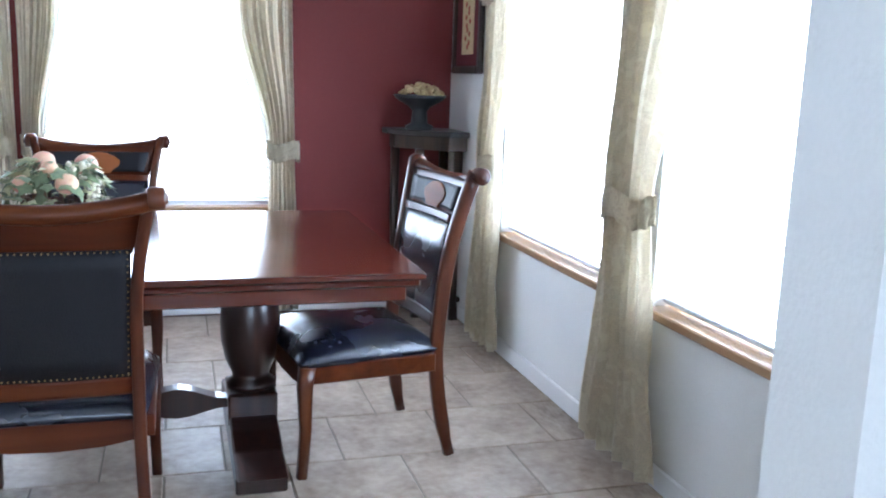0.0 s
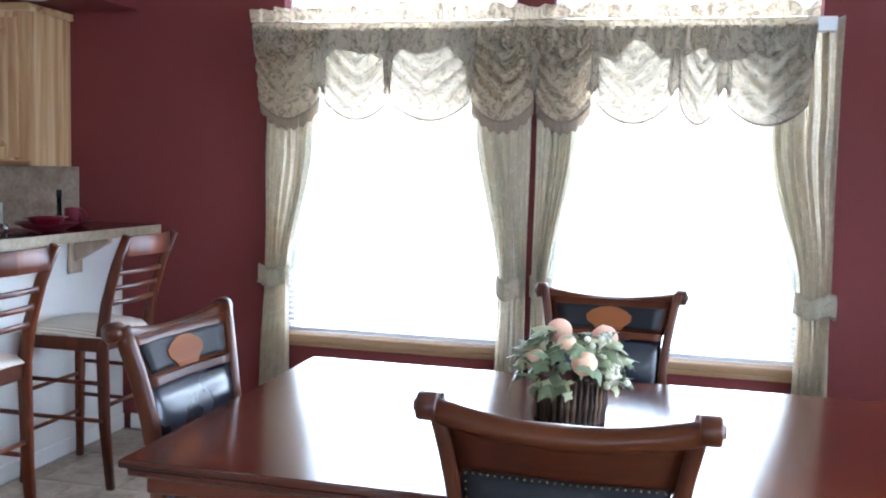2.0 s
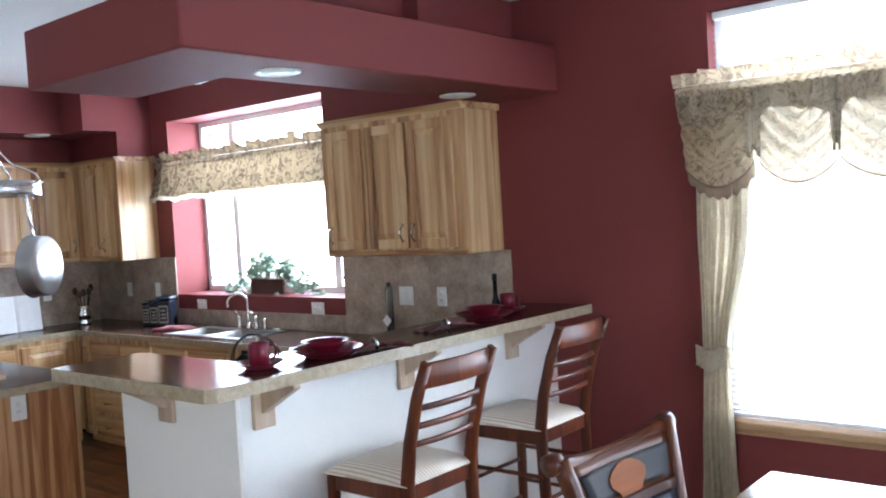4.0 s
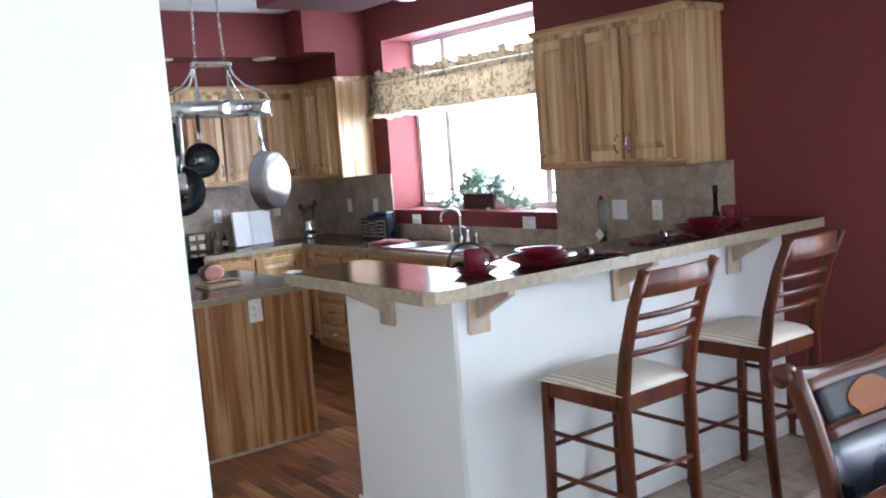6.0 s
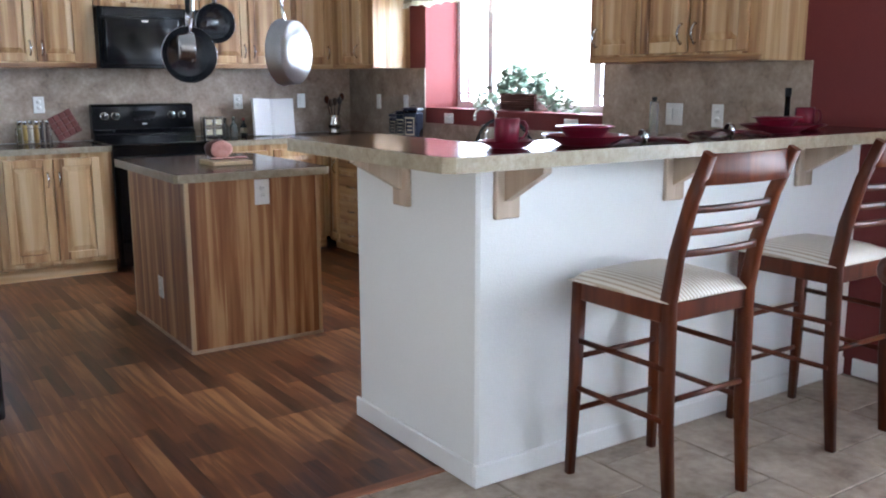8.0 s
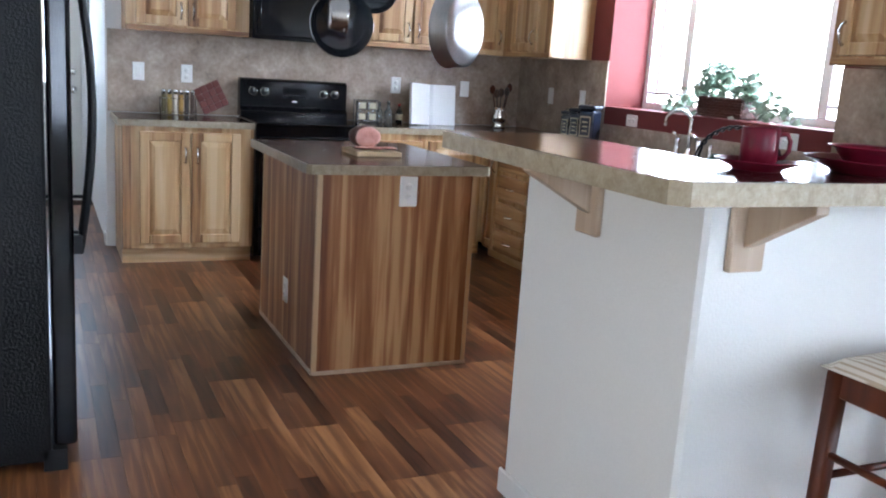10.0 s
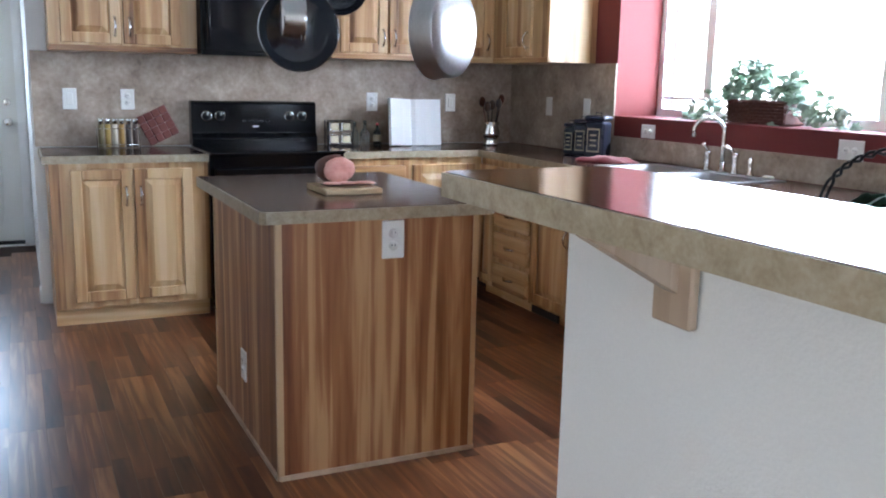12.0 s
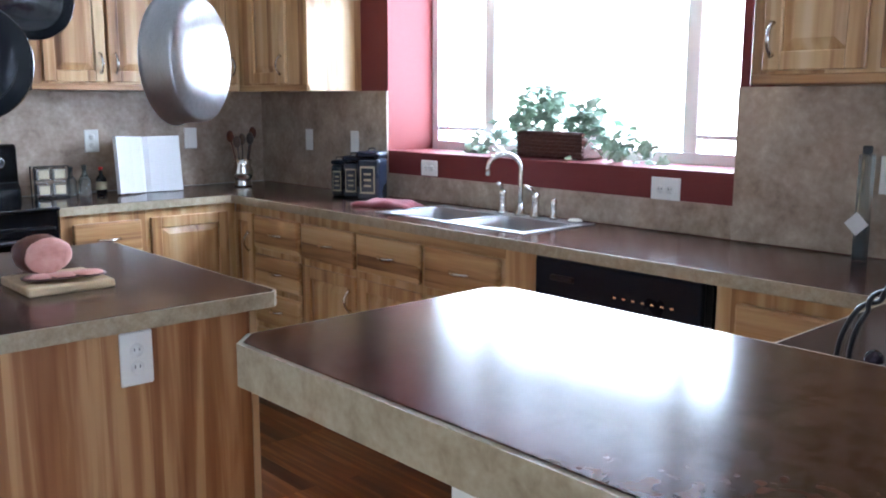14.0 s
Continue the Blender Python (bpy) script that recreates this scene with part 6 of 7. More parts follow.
def bowl_mesh(x0, x1, y0, y1, deep):
    b = bmesh.new()
    rings = []
    for inset, z, r in ((0, 0.003, 0.05), (0.006, -0.002, 0.05), (0.012, -0.06, 0.05), (0.018, -deep + 0.03, 0.05), (0.045, -deep, 0.05)):
        ring = []
        ax0, ax1, ay0, ay1 = x0 + inset, x1 - inset, y0 + inset, y1 - inset
        for cx, cy, a0 in ((ax1 - r, ay1 - r, 0), (ax0 + r, ay1 - r, 90), (ax0 + r, ay0 + r, 180), (ax1 - r, ay0 + r, 270)):
            for k in range(5):
                a = radians(a0 + k * 22.5)
                ring.append(b.verts.new((cx + r * math.cos(a), cy + r * math.sin(a), z)))
        rings.append(ring)
    for a, c in zip(rings, rings[1:]):
        for i in range(len(a)):
            f = b.faces.new((a[i], c[i], c[(i + 1) % len(a)], a[(i + 1) % len(a)]))
            f.smooth = True
    f = b.faces.new(rings[-1])
    f.normal_flip()
    return b


for x0, x1 in ((-hx + 0.015, -0.015), (0.015, hx - 0.015)):
    o = part("sink_bowl", bowl_mesh(x0, x1, -hy + 0.015, hy - 0.055, 0.18), M_SINK, t)
bm = bmesh.new()
for x0, x1, y0, y1 in ((-hx - 0.02, hx + 0.02, -hy - 0.02, -hy + 0.019), (-hx - 0.02, hx + 0.02, hy - 0.059, hy + 0.035), (-hx - 0.02, -hx + 0.019, -hy + 0.019, hy - 0.059), (hx - 0.019, hx + 0.02, -hy + 0.019, hy - 0.059), (-0.019, 0.019, -hy + 0.019, hy - 0.059)):
    box(bm, x0, x1, y0, y1, 0.0005, 0.0045)
part("sink_rim", bm, M_SINK, t)
t = thing("kitchen_tap", "brushed nickel gooseneck tap with side handles", "tap", pose(-3.70, 6.05, 0.9145))
bm = bmesh.new()
lathe(bm, [(0.026, 0), (0.026, 0.01), (0.018, 0.02), (0.013, 0.05)], 20)
pts = [(0, 0, 0.03), (0, 0, 0.12)] + [(-0.055 * (1 - math.cos(a)) * 0.8, -0.055 * (1 - math.cos(a)), 0.20 + 0.06 * math.sin(a) + 0.0) for a in [math.pi * k / 12 for k in range(13)]] + [(-0.088, -0.11, 0.17)]
tube(bm, pts, 0.011, 10, (1, 0, 0))
part("spout", bm, M_NICKEL, t)
for dx, tilt in ((-0.105, -1), (0.085, 1)):
    bm = bmesh.new()
    lathe(bm, [(0.024, 0), (0.024, 0.008), (0.017, 0.02), (0.015, 0.075), (0.019, 0.09), (0.012, 0.10), (0.0, 0.102)], 18, (dx, 0, 0))
    tube(bm, [(dx, 0, 0.09), (dx + tilt * -0.012, -0.02, 0.12), (dx + tilt * -0.02, -0.05, 0.135)], 0.008, 8, (1, 0, 0))
    part("lever_handle", bm, M_NICKEL, t)
bm = bmesh.new()
lathe(bm, [(0.018, 0), (0.018, 0.01), (0.011, 0.02), (0.012, 0.055), (0.015, 0.075), (0.008, 0.085), (0, 0.087)], 16, (0.185, 0, 0))
part("sprayer", bm, M_NICKEL, t)
bm = bmesh.new()
blob(bm, (0, 0, 0.009), (0.035, 0.022, 0.009), 2)
solid("soap_bar", bm, plain("ivory_soap", (0.75, 0.70, 0.58), 0.5), "small ivory soap bar on the sink edge", "soap").matrix_basis = pose(-3.40, 6.05, 0.9145)


# ---- things on the kitchen counter ----
TOPZ = 0.9098
M_TIN = plain("dark_navy_tin", (0.010, 0.014, 0.026), 0.28, vary=0.15)
M_LABEL = plain("gold_cream_label", (0.50, 0.42, 0.28), 0.7)
M_CLEAR = plain("thin_bottle_glass", (0.55, 0.58, 0.55), 0.08, vary=0.05, bump=0)
M_CLEAR.node_tree.nodes["Principled BSDF"].inputs["Transmission Weight"].default_value = 0.9
for k, (x, y, w, h) in enumerate([(-4.905, 5.975, 0.072, 0.185), (-4.785, 5.98, 0.092, 0.212), (-4.645, 5.985, 0.12, 0.24)]):
    t = thing("storage_canister", "dark navy canister with a gold-framed label", "canister", pose(x, y, TOPZ, 0, 0, 30), "canister set")
    part("tin", B(-w / 2, w / 2, -w / 2, w / 2, 0, h * 0.86, 0.016, 3), M_TIN, t)
    part("lid", B(-w / 2 - 0.003, w / 2 + 0.003, -w / 2 - 0.003, w / 2 + 0.003, h * 0.87, h, 0.014, 3), M_TIN, t)
    lb = part("label_frame", B(-w * 0.32, w * 0.32, -w / 2 - 0.0015, -w / 2 + 0.001, h * 0.14, h * 0.70), M_LABEL, t, "cream label border")
    part("label_field", B(-w * 0.27, w * 0.27, -w / 2 - 0.0025, -w / 2 - 0.0012, h * 0.18, h * 0.66), M_TIN, lb)
    for i in range(3):
        part("label_bar", B(-w * 0.16, w * 0.16, -w / 2 - 0.0035, -w / 2 - 0.0022, h * (0.28 + 0.12 * i), h * (0.32 + 0.12 * i)), M_LABEL, lb)
    bm = bmesh.new()
    tube(bm, [(-0.02, 0, h), (-0.015, 0, h + 0.014), (0.015, 0, h + 0.014), (0.02, 0, h)], 0.003, 6, (0, 1, 0))
    part("lid_handle", bm, M_BLACKM, t)
t = thing("dish_towel", "folded dark red dish towel beside the sink", "towel", pose(-4.37, 5.86, TOPZ, 0, 0, 18))


def cloth_part(t, name, w, d, h, seed, material):
    b = bmesh.new()
    n = 14
    top, rim = [], []
    for i in range(n + 1):
        row = []
        for j in range(n + 1):
            u, v = i / n * 2 - 1, j / n * 2 - 1
            e = max(abs(u), abs(v))
            z = h * (1 - 0.75 * e ** 5) * (1 + 0.35 * noise.noise(Vector((u * 1.7, v * 1.7, seed)))) + 0.15 * h * math.sin(u * 6 + v * 2 + seed)
            row.append(b.verts.new((u * w / 2 + 0.05 * w * noise.noise(Vector((v * 2, seed, 1))), v * d / 2 + 0.05 * d * noise.noise(Vector((u * 2, seed, 5))), max(0.004, z))))
        top.append(row)
    for i in range(n):
        for j in range(n):
            f = b.faces.new((top[i][j], top[i + 1][j], top[i + 1][j + 1], top[i][j + 1]))
            f.smooth = True
    ex = bmesh.ops.extrude_edge_only(b, edges=[e for e in b.edges if e.is_boundary])
    for q in ex["geom"]:
        if isinstance(q, bmesh.types.BMVert):
            q.co.z = 0.0005
    bmesh.ops.recalc_face_normals(b, faces=b.faces[:])
    return part(name, b, material, t)


cloth_part(t, "folded_cloth", 0.30, 0.17, 0.03, 3, M_NAPKIN)
# utensil crock
t = thing("utensil_crock", "steel pitcher holding wooden spoons", "crock", pose(-5.66, 5.84, TOPZ))
bm = bmesh.new()
lathe(bm, [(0.0, 0), (0.05, 0.0), (0.053, 0.012), (0.042, 0.03), (0.055, 0.06), (0.06, 0.085), (0.044, 0.125), (0.055, 0.155), (0.05, 0.155), (0.039, 0.125), (0.053, 0.085), (0.0, 0.02)], 24)
part("pitcher", bm, plain("polished_silver", (0.70, 0.67, 0.62), 0.12, 1.0, vary=0.05), t)
for k, (a, l) in enumerate([(0.3, 0.30), (1.5, 0.33), (2.6, 0.29), (4.0, 0.31), (5.3, 0.28)]):
    bm = bmesh.new()
    d = Vector((0.20 * math.cos(a), 0.20 * math.sin(a), 1)).normalized()
    p = Vector((0.012 * math.cos(a), 0.012 * math.sin(a), 0.02))
    tube(bm, [p, p + d * (l - 0.06)], 0.0045, 6, (0, 1, 0))
    blob(bm, p + d * (l - 0.04), (0.022, 0.022, 0.036), 2)
    part("wooden_spoon", bm, M_CHERRYX if k % 2 else M_DARKW, t)
# cookbook
M_PAPER = plain("book_paper", (0.82, 0.81, 0.80), 0.75, vary=0.02)
t = thing("open_cookbook", "open white cookbook standing against the wall", "book", pose(-5.72, 5.285, TOPZ, 0, 0, 90))
for s in (-1, 1):
    bm = bmesh.new()
    ang = 18
    outline = [(0.003, 0.0), (0.205, 0.0), (0.205, 0.004), (0.203, 0.020), (0.10, 0.024), (0.03, 0.022), (0.003, 0.012)]
    prism(bm, [(x * s, -y) for x, y in outline], "z", 0.0, 0.295)
    m = Matrix.Rotation(radians(-6), 4, "X") @ Matrix.Rotation(radians(-ang * s * (1.4 if s < 0 else 0.25)), 4, "Z")
    part("page_block", bm, M_PAPER, t, "", m)
part("spine", B(-0.012, 0.012, 0.0, 0.006, 0.0, 0.298), M_LABEL, t, "", Matrix.Rotation(radians(-6), 4, "X"))
for x in (-0.10, 0.10):
    bm = bmesh.new()
    tube(bm, [(x, -0.03, 0.004), (x, 0.09, 0.004), (x, 0.115, 0.24)], 0.004, 6, (1, 0, 0))
    part("wire_stand", bm, M_BLACKM, t)
# spice tins
t = thing("spice_tin_rack", "rack of four square spice tins with pale labels", "spice rack", pose(-5.76, 4.81, TOPZ, 0, 0, 90))
for i in (0, 1):
    for j in (0, 1):
        tin = part("spice_tin", B(-0.034, 0.034, -0.034, 0.034, 0, 0.068, 0.006), M_STEEL, t, "", pose((i - 0.5) * 0.078, 0, 0.008 + j * 0.078))
        part("tin_label", B(-0.024, 0.024, -0.0365, -0.0335, 0.014, 0.056), M_LABEL, tin)
bm = bmesh.new()
for x in (-0.082, 0.082):
    tube(bm, [(x, -0.03, 0), (x, -0.03, 0.16), (x, 0.03, 0.16), (x, 0.03, 0)], 0.003, 6, (1, 0, 0))
tube(bm, [(-0.082, -0.03, 0.004), (0.082, -0.03, 0.004)], 0.003, 6)
tube(bm, [(-0.082, -0.03, 0.16), (0.082, -0.03, 0.16)], 0.003, 6)
part("wire_frame", bm, M_BLACKM, t)


def bottle(name, at, r, h, label, body, cap, neck=0.4):
    t = thing(name, label, "bottle", at, "bottles")
    bm = bmesh.new()
    s = h * (1 - neck)
    lathe(bm, [(0.0, 0.0), (r * 0.95, 0.0), (r, 0.01), (r, s * 0.85), (r * 0.75, s), (r * 0.36, s + h * neck * 0.25), (r * 0.33, h * 0.97), (0.0, h * 0.97)], 20)
    part("glass", bm, body, t)
    bm = bmesh.new()
    lathe(bm, [(r * 0.42, h * 0.90), (r * 0.42, h), (0.0, h)], 16)
    part("stopper", bm, cap, t)
    return t


bottle("oil_cruet", pose(-5.74, 4.975, TOPZ), 0.03, 0.16, "small clear glass cruet with stopper", M_CLEAR, M_CLEAR)
bottle("oil_cruet", pose(-5.79, 4.925, TOPZ), 0.026, 0.15, "small clear glass cruet with stopper", M_CLEAR, M_CLEAR)
t = bottle("sauce_bottle", pose(-5.74, 5.06, TOPZ), 0.027, 0.145, "dark sauce bottle with a red cap", M_BLACK, plain("red_cap", (0.5, 0.02, 0.02), 0.4), 0.35)
bm = bmesh.new()
lathe(bm, [(0.0275, 0.03), (0.0275, 0.07)], 20, close=False)
part("bottle_label", bm, M_LABEL, t)
# spice jars in a wire rack
t = thing("spice_jar_rack", "wire rack of slim glass spice jars with steel lids", "spice rack", pose(-5.80, 3.505, TOPZ, 0, 0, 90))
spices = [plain("spice_%s" % n, c, 0.6) for n, c in (("oregano", (0.16, 0.13, 0.06)), ("mustard", (0.45, 0.30, 0.08)), ("salt", (0.62, 0.56, 0.46)), ("curry", (0.42, 0.24, 0.07)), ("pepper", (0.07, 0.055, 0.05)), ("clove", (0.10, 0.06, 0.045)))]
for i in range(6):
    bm = bmesh.new()
    lathe(bm, [(0, 0.006), (0.0145, 0.006), (0.0145, 0.135), (0.0, 0.135)], 14)
    j = part("spice_jar", bm, spices[i], t, "", pose((i - 2.5) * 0.037, 0, 0))
    bm = bmesh.new()
    lathe(bm, [(0.0155, 0.135), (0.0155, 0.165), (0.012, 0.17), (0.0, 0.17)], 14)
    part("lid", bm, M_STEEL, j)
bm = bmesh.new()
for z in (0.02, 0.11):
    for y in (-0.018, 0.018):
        tube(bm, [(-0.115, y, z), (0.115, y, z)], 0.0022, 6)
for x in (-0.115, 0.115):
    tube(bm, [(x, -0.018, 0), (x, -0.018, 0.12), (x, 0.018, 0.12), (x, 0.018, 0)], 0.0022, 6, (1, 0, 0))
part("wire_frame", bm, M_NICKEL, t)
# pot holder leaning on the wall
t = thing("pot_holder", "quilted brown-red pot holder leaning on the backsplash", "pot holder", pose(WX + 0.028, 3.735, TOPZ + 0.122, 0, 0, 90) @ Matrix.Rotation(radians(-8), 4, "X") @ Matrix.Rotation(radians(-26), 4, "Y"))
M_QUILT = cloth("brown_red_quilt", (0.17, 0.05, 0.04))
for i in range(4):
    for j in range(4):
        bm = bmesh.new()
        box(bm, -0.0235, 0.0235, -0.009, 0.002, -0.0235, 0.0235, 0.007, 2)
        part("quilted_square", bm, M_QUILT, t, "", pose((i - 1.5) * 0.046, 0, (j - 1.5) * 0.046))
# tall oil bottle with a tag
t = thing("infused_oil_bottle", "tall square glass bottle of dark oil with a tag", "bottle", pose(-2.27, 6.04, TOPZ))
part("glass", B(-0.019, 0.019, -0.019, 0.019, 0.0, 0.33, 0.005, 2), M_CLEAR, t)
part("dark_oil", B(-0.0165, 0.0165, -0.0165, 0.0165, 0.006, 0.13, 0.004), M_BLACK, t)
part("stopper", B(-0.012, 0.012, -0.012, 0.012, 0.33, 0.355, 0.004), M_BLACKM, t)
part("paper_tag", B(-0.026, 0.026, -0.024, -0.0215, -0.026, 0.026), M_PAPER, t, "small square paper tag", pose(-0.008, 0, 0.118, 0, 45, 0))
bm = bmesh.new()
tube(bm, [(-0.008, -0.022, 0.15), (0, -0.0195, 0.31)], 0.0015, 5, (1, 0, 0))
part("tag_string", bm, M_LABEL, t)

# wire fruit basket with a twisted handle
t = thing("fruit_basket", "black twisted-iron basket heaped with dark grapes", "basket", pose(-1.405, 4.325, TOPZ))
for ph in (0, math.pi):
    bm = bmesh.new()
    pts = []
    for i in range(73):
        a = math.pi * i / 72
        # the two rods run apart near the feet and twist round each other over the top
        o = 0.0042 + 0.003 * max(0.0, math.cos(a) ** 8)
        w = (max(0.16 * 72, min(0.84 * 72, i)) - 0.16 * 72) * 0.85 + ph
        c = Vector((-0.168 * math.cos(a), 0.0, 0.165 + 0.145 * math.sin(a) ** 0.8))
        n = Vector((-math.cos(a), 0, math.sin(a)))
        pts.append(c + n * o * math.cos(w) + Vector((0, 1, 0)) * o * math.sin(w))
    tube(bm, pts, 0.0032, 6, (0, 1, 0))
    part("handle_rod", bm, M_BLACKM, t, "twisted black iron handle rod")
BOWL = ((0.004, 0.085), (0.05, 0.115), (0.10, 0.138), (0.165, 0.152))
for z, r in BOWL:
    bm = bmesh.new()
    tube(bm, [(r * 1.1 * math.cos(2 * math.pi * i / 40), r * 0.72 * math.sin(2 * math.pi * i / 40), z) for i in range(41)], 0.004, 6)
    part("wire_ring", bm, M_BLACKM, t)
for i in range(16):
    a = 2 * math.pi * i / 16
    bm = bmesh.new()
    tube(bm, [(r * 1.1 * math.cos(a), r * 0.72 * math.sin(a), z) for z, r in BOWL], 0.003, 5)
    part("wire_rib", bm, M_BLACKM, t)
rr = random.Random(77)
bm = bmesh.new()
for i in range(240):
    a, r, h = rr.uniform(0, 6.28), math.sqrt(rr.random()), rr.random()
    wide = 0.085 + 0.05 * h
    bmesh.ops.create_icosphere(bm, subdivisions=2, radius=rr.uniform(0.0095, 0.0115), matrix=Matrix.Translation((wide * r * math.cos(a), wide * 0.68 * r * math.sin(a), 0.018 + 0.18 * h + 0.028 * (1 - r * r) * h)))
o = part("grapes", bm, plain("dark_grape", (0.02, 0.012, 0.025), 0.25), t)
o["kind"] = "stuff"
bm = bmesh.new()
for i in range(6):
    leaf(bm, turned(Vector((-0.01 + 0.028 * i, -0.05 + 0.03 * (i % 3), 0.235)), 2.6 + i * 1.1, 0.25, 0.3 * (i % 2)), 0.075, 0.3)
o = part("vine_leaves", bm, plain("deep_green_leaf", (0.05, 0.115, 0.06), 0.45, vary=0.3, scale=14), t)
o["kind"] = "stuff"

# ---- place settings on the bar ----
BARZ = 1.1478


def plate_mesh(r, h):
    bm = bmesh.new()
    h *= 1.35
    lathe(bm, [(0.0, 0.001), (r * 0.55, 0.0), (r * 0.58, 0.002), (r * 0.60, 0.005), (r * 0.97, h), (r, h + 0.002), (r * 0.995, h + 0.004), (r * 0.965, h + 0.003), (r * 0.66, 0.0105), (r * 0.62, 0.0085), (r * 0.58, 0.0075), (0.0, 0.007)], 40)
    return bm


def mug_at(x, y, z, yaw):
    t = thing("mug", "glossy maroon ceramic mug on a saucer", "mug", pose(x, y, z, 0, 0, yaw), "maroon tableware")
    bm = bmesh.new()
    lathe(bm, [(0.0, 0.0), (0.034, 0.0), (0.039, 0.006), (0.040, 0.082), (0.0385, 0.084), (0.0365, 0.082), (0.035, 0.01), (0.0, 0.008)], 32)
    part("cup", bm, M_MAROON, t)
    bm = bmesh.new()
    tube(bm, [(0.038, 0, 0.070), (0.056, 0, 0.072), (0.064, 0, 0.058), (0.063, 0, 0.036), (0.053, 0, 0.021), (0.038, 0, 0.019)], 0.0055, 8, (0, 1, 0))
    part("handle", bm, M_MAROON, t)


def dish(name, label, bm, x, y, z):
    o = solid(name, bm, M_MAROON, label, "plate" if "plate" in name or "saucer" in name else "bowl", "", "maroon tableware")
    o.matrix_basis = pose(x, y, z)


def soup_bowl():
    bm = bmesh.new()
    lathe(bm, [(0.0, 0.002), (0.045, 0.0), (0.05, 0.006), (0.075, 0.035), (0.082, 0.046), (0.098, 0.05), (0.097, 0.053), (0.079, 0.05), (0.07, 0.036), (0.045, 0.01), (0.0, 0.008)], 40)
    return bm


def napkin(x, y, yaw):
    t = thing("napkin", "dark red cloth napkin in a silver ring", "napkin", pose(x, y, BARZ, 0, 0, yaw), "napkins")
    for s in (-1, 1):
        b = bmesh.new()
        n = 10
        g = []
        for i in range(n + 1):
            u = i / n
            row = []
            for j in range(9):
                v = j / 8 * 2 - 1
                w = 0.018 + 0.06 * u ** 1.2
                row.append(b.verts.new((s * (0.008 + 0.13 * u), v * w, 0.016 + 0.012 * math.sin(v * 7 + u * 4) * (1 - 0.3 * u) - 0.006 * u)))
            g.append(row)
        for i in range(n):
            for j in range(8):
                f = b.faces.new((g[i][j], g[i + 1][j], g[i + 1][j + 1], g[i][j + 1]))
                f.smooth = True
        bmesh.ops.solidify(b, geom=b.faces[:], thickness=0.012)
        lo = min(v.co.z for v in b.verts)
        for v in b.verts:
            v.co.z += 0.0005 - lo
        part("cloth_fan", b, M_NAPKIN, t)
    bm = bmesh.new()
    lathe(bm, [(0.021, -0.009), (0.024, -0.009), (0.024, 0.009), (0.021, 0.009), (0.021, -0.009)], 20, (0, 0, 0.0245), Matrix.Rotation(radians(90), 4, "Y"), False)
    part("napkin_ring", bm, M_STEEL, t, "silver napkin ring")


dish("saucer", "glossy maroon saucer under the mug", plate_mesh(0.092, 0.014), -1.087, 4.09, BARZ)
mug_at(-1.087, 4.09, BARZ + 0.0085, 62)
dish("dinner_plate", "glossy maroon dinner plate on the bar", plate_mesh(0.145, 0.022), -1.04, 4.38, BARZ)
dish("soup_bowl", "glossy maroon soup bowl on a plate", soup_bowl(), -1.04, 4.38, BARZ + 0.0085)
napkin(-0.95, 4.56, 70)
dish("dinner_plate", "glossy maroon dinner plate on the bar", plate_mesh(0.145, 0.022), -1.09, 5.47, BARZ)
dish("soup_bowl", "glossy maroon soup bowl on a plate", soup_bowl(), -1.09, 5.47, BARZ + 0.0085)
napkin(-1.05, 5.13, 75)
dish("saucer", "glossy maroon saucer under the mug", plate_mesh(0.092, 0.014), -1.16, 5.76, BARZ)
mug_at(-1.16, 5.76, BARZ + 0.0085, 20)
t = bottle("wine_bottle", pose(-1.43, 6.02, TOPZ), 0.036, 0.41, "slim dark glass bottle by the wall", M_BLACK, M_BLACKM, 0.42)

# ---- board and ham on the island ----
t = thing("cutting_board", "pale wooden cutting board on the island", "cutting board", pose(-3.535, 4.075, 0.9098, 0, 0, 0))
part("board", B(-0.115, 0.115, -0.11, 0.11, 0, 0.022, 0.005, 2), wood("maple_board", [(0.50, 0.33, 0.17), (0.60, 0.43, 0.25), (0.66, 0.50, 0.32)], 0.05, "y", 0.5), t)
M_HAM = mottled("cooked_ham", [(0.42, 0.16, 0.13), (0.60, 0.27, 0.22), (0.68, 0.36, 0.30), (0.55, 0.22, 0.18)], 16.0, 0.45)
M_RIND = plain("ham_rind", (0.10, 0.03, 0.02), 0.4, vary=0.3)
t = thing("baked_ham", "cut pink ham with dark rind on the board", "food", pose(-3.585, 4.07, 0.9325, 0, 0, 8) @ Matrix.Scale(1.15, 4))
bm = bmesh.new()
blob(bm, (-0.030, 0, 0.046), (0.075, 0.062, 0.047), 3, 0.10, 4)
for v in bm.verts:
    if v.co.x > 0.0:
        v.co.x = 0.0 + (v.co.x) * 0.05
part("ham_body", bm, M_RIND, t)
bm = bmesh.new()
blob(bm, (0.006, 0, 0.046), (0.006, 0.057, 0.042), 3, 0.08, 4)
part("cut_face", bm, M_HAM, t)
for i in range(3):
    bm = bmesh.new()
    blob(bm, (0.050 + 0.022 * i, -0.045 + 0.045 * i, 0.006 + 0.002 * i), (0.045, 0.042, 0.0045), 2, 0.12, i)
    sl = part("ham_slice", bm, M_RIND, t, "thin ham slice with dark rind")
    bm = bmesh.new()
    blob(bm, (0.052 + 0.022 * i, -0.045 + 0.045 * i, 0.0085 + 0.002 * i), (0.038, 0.035, 0.004), 2, 0.12, i)
    part("slice_face", bm, M_HAM, sl)

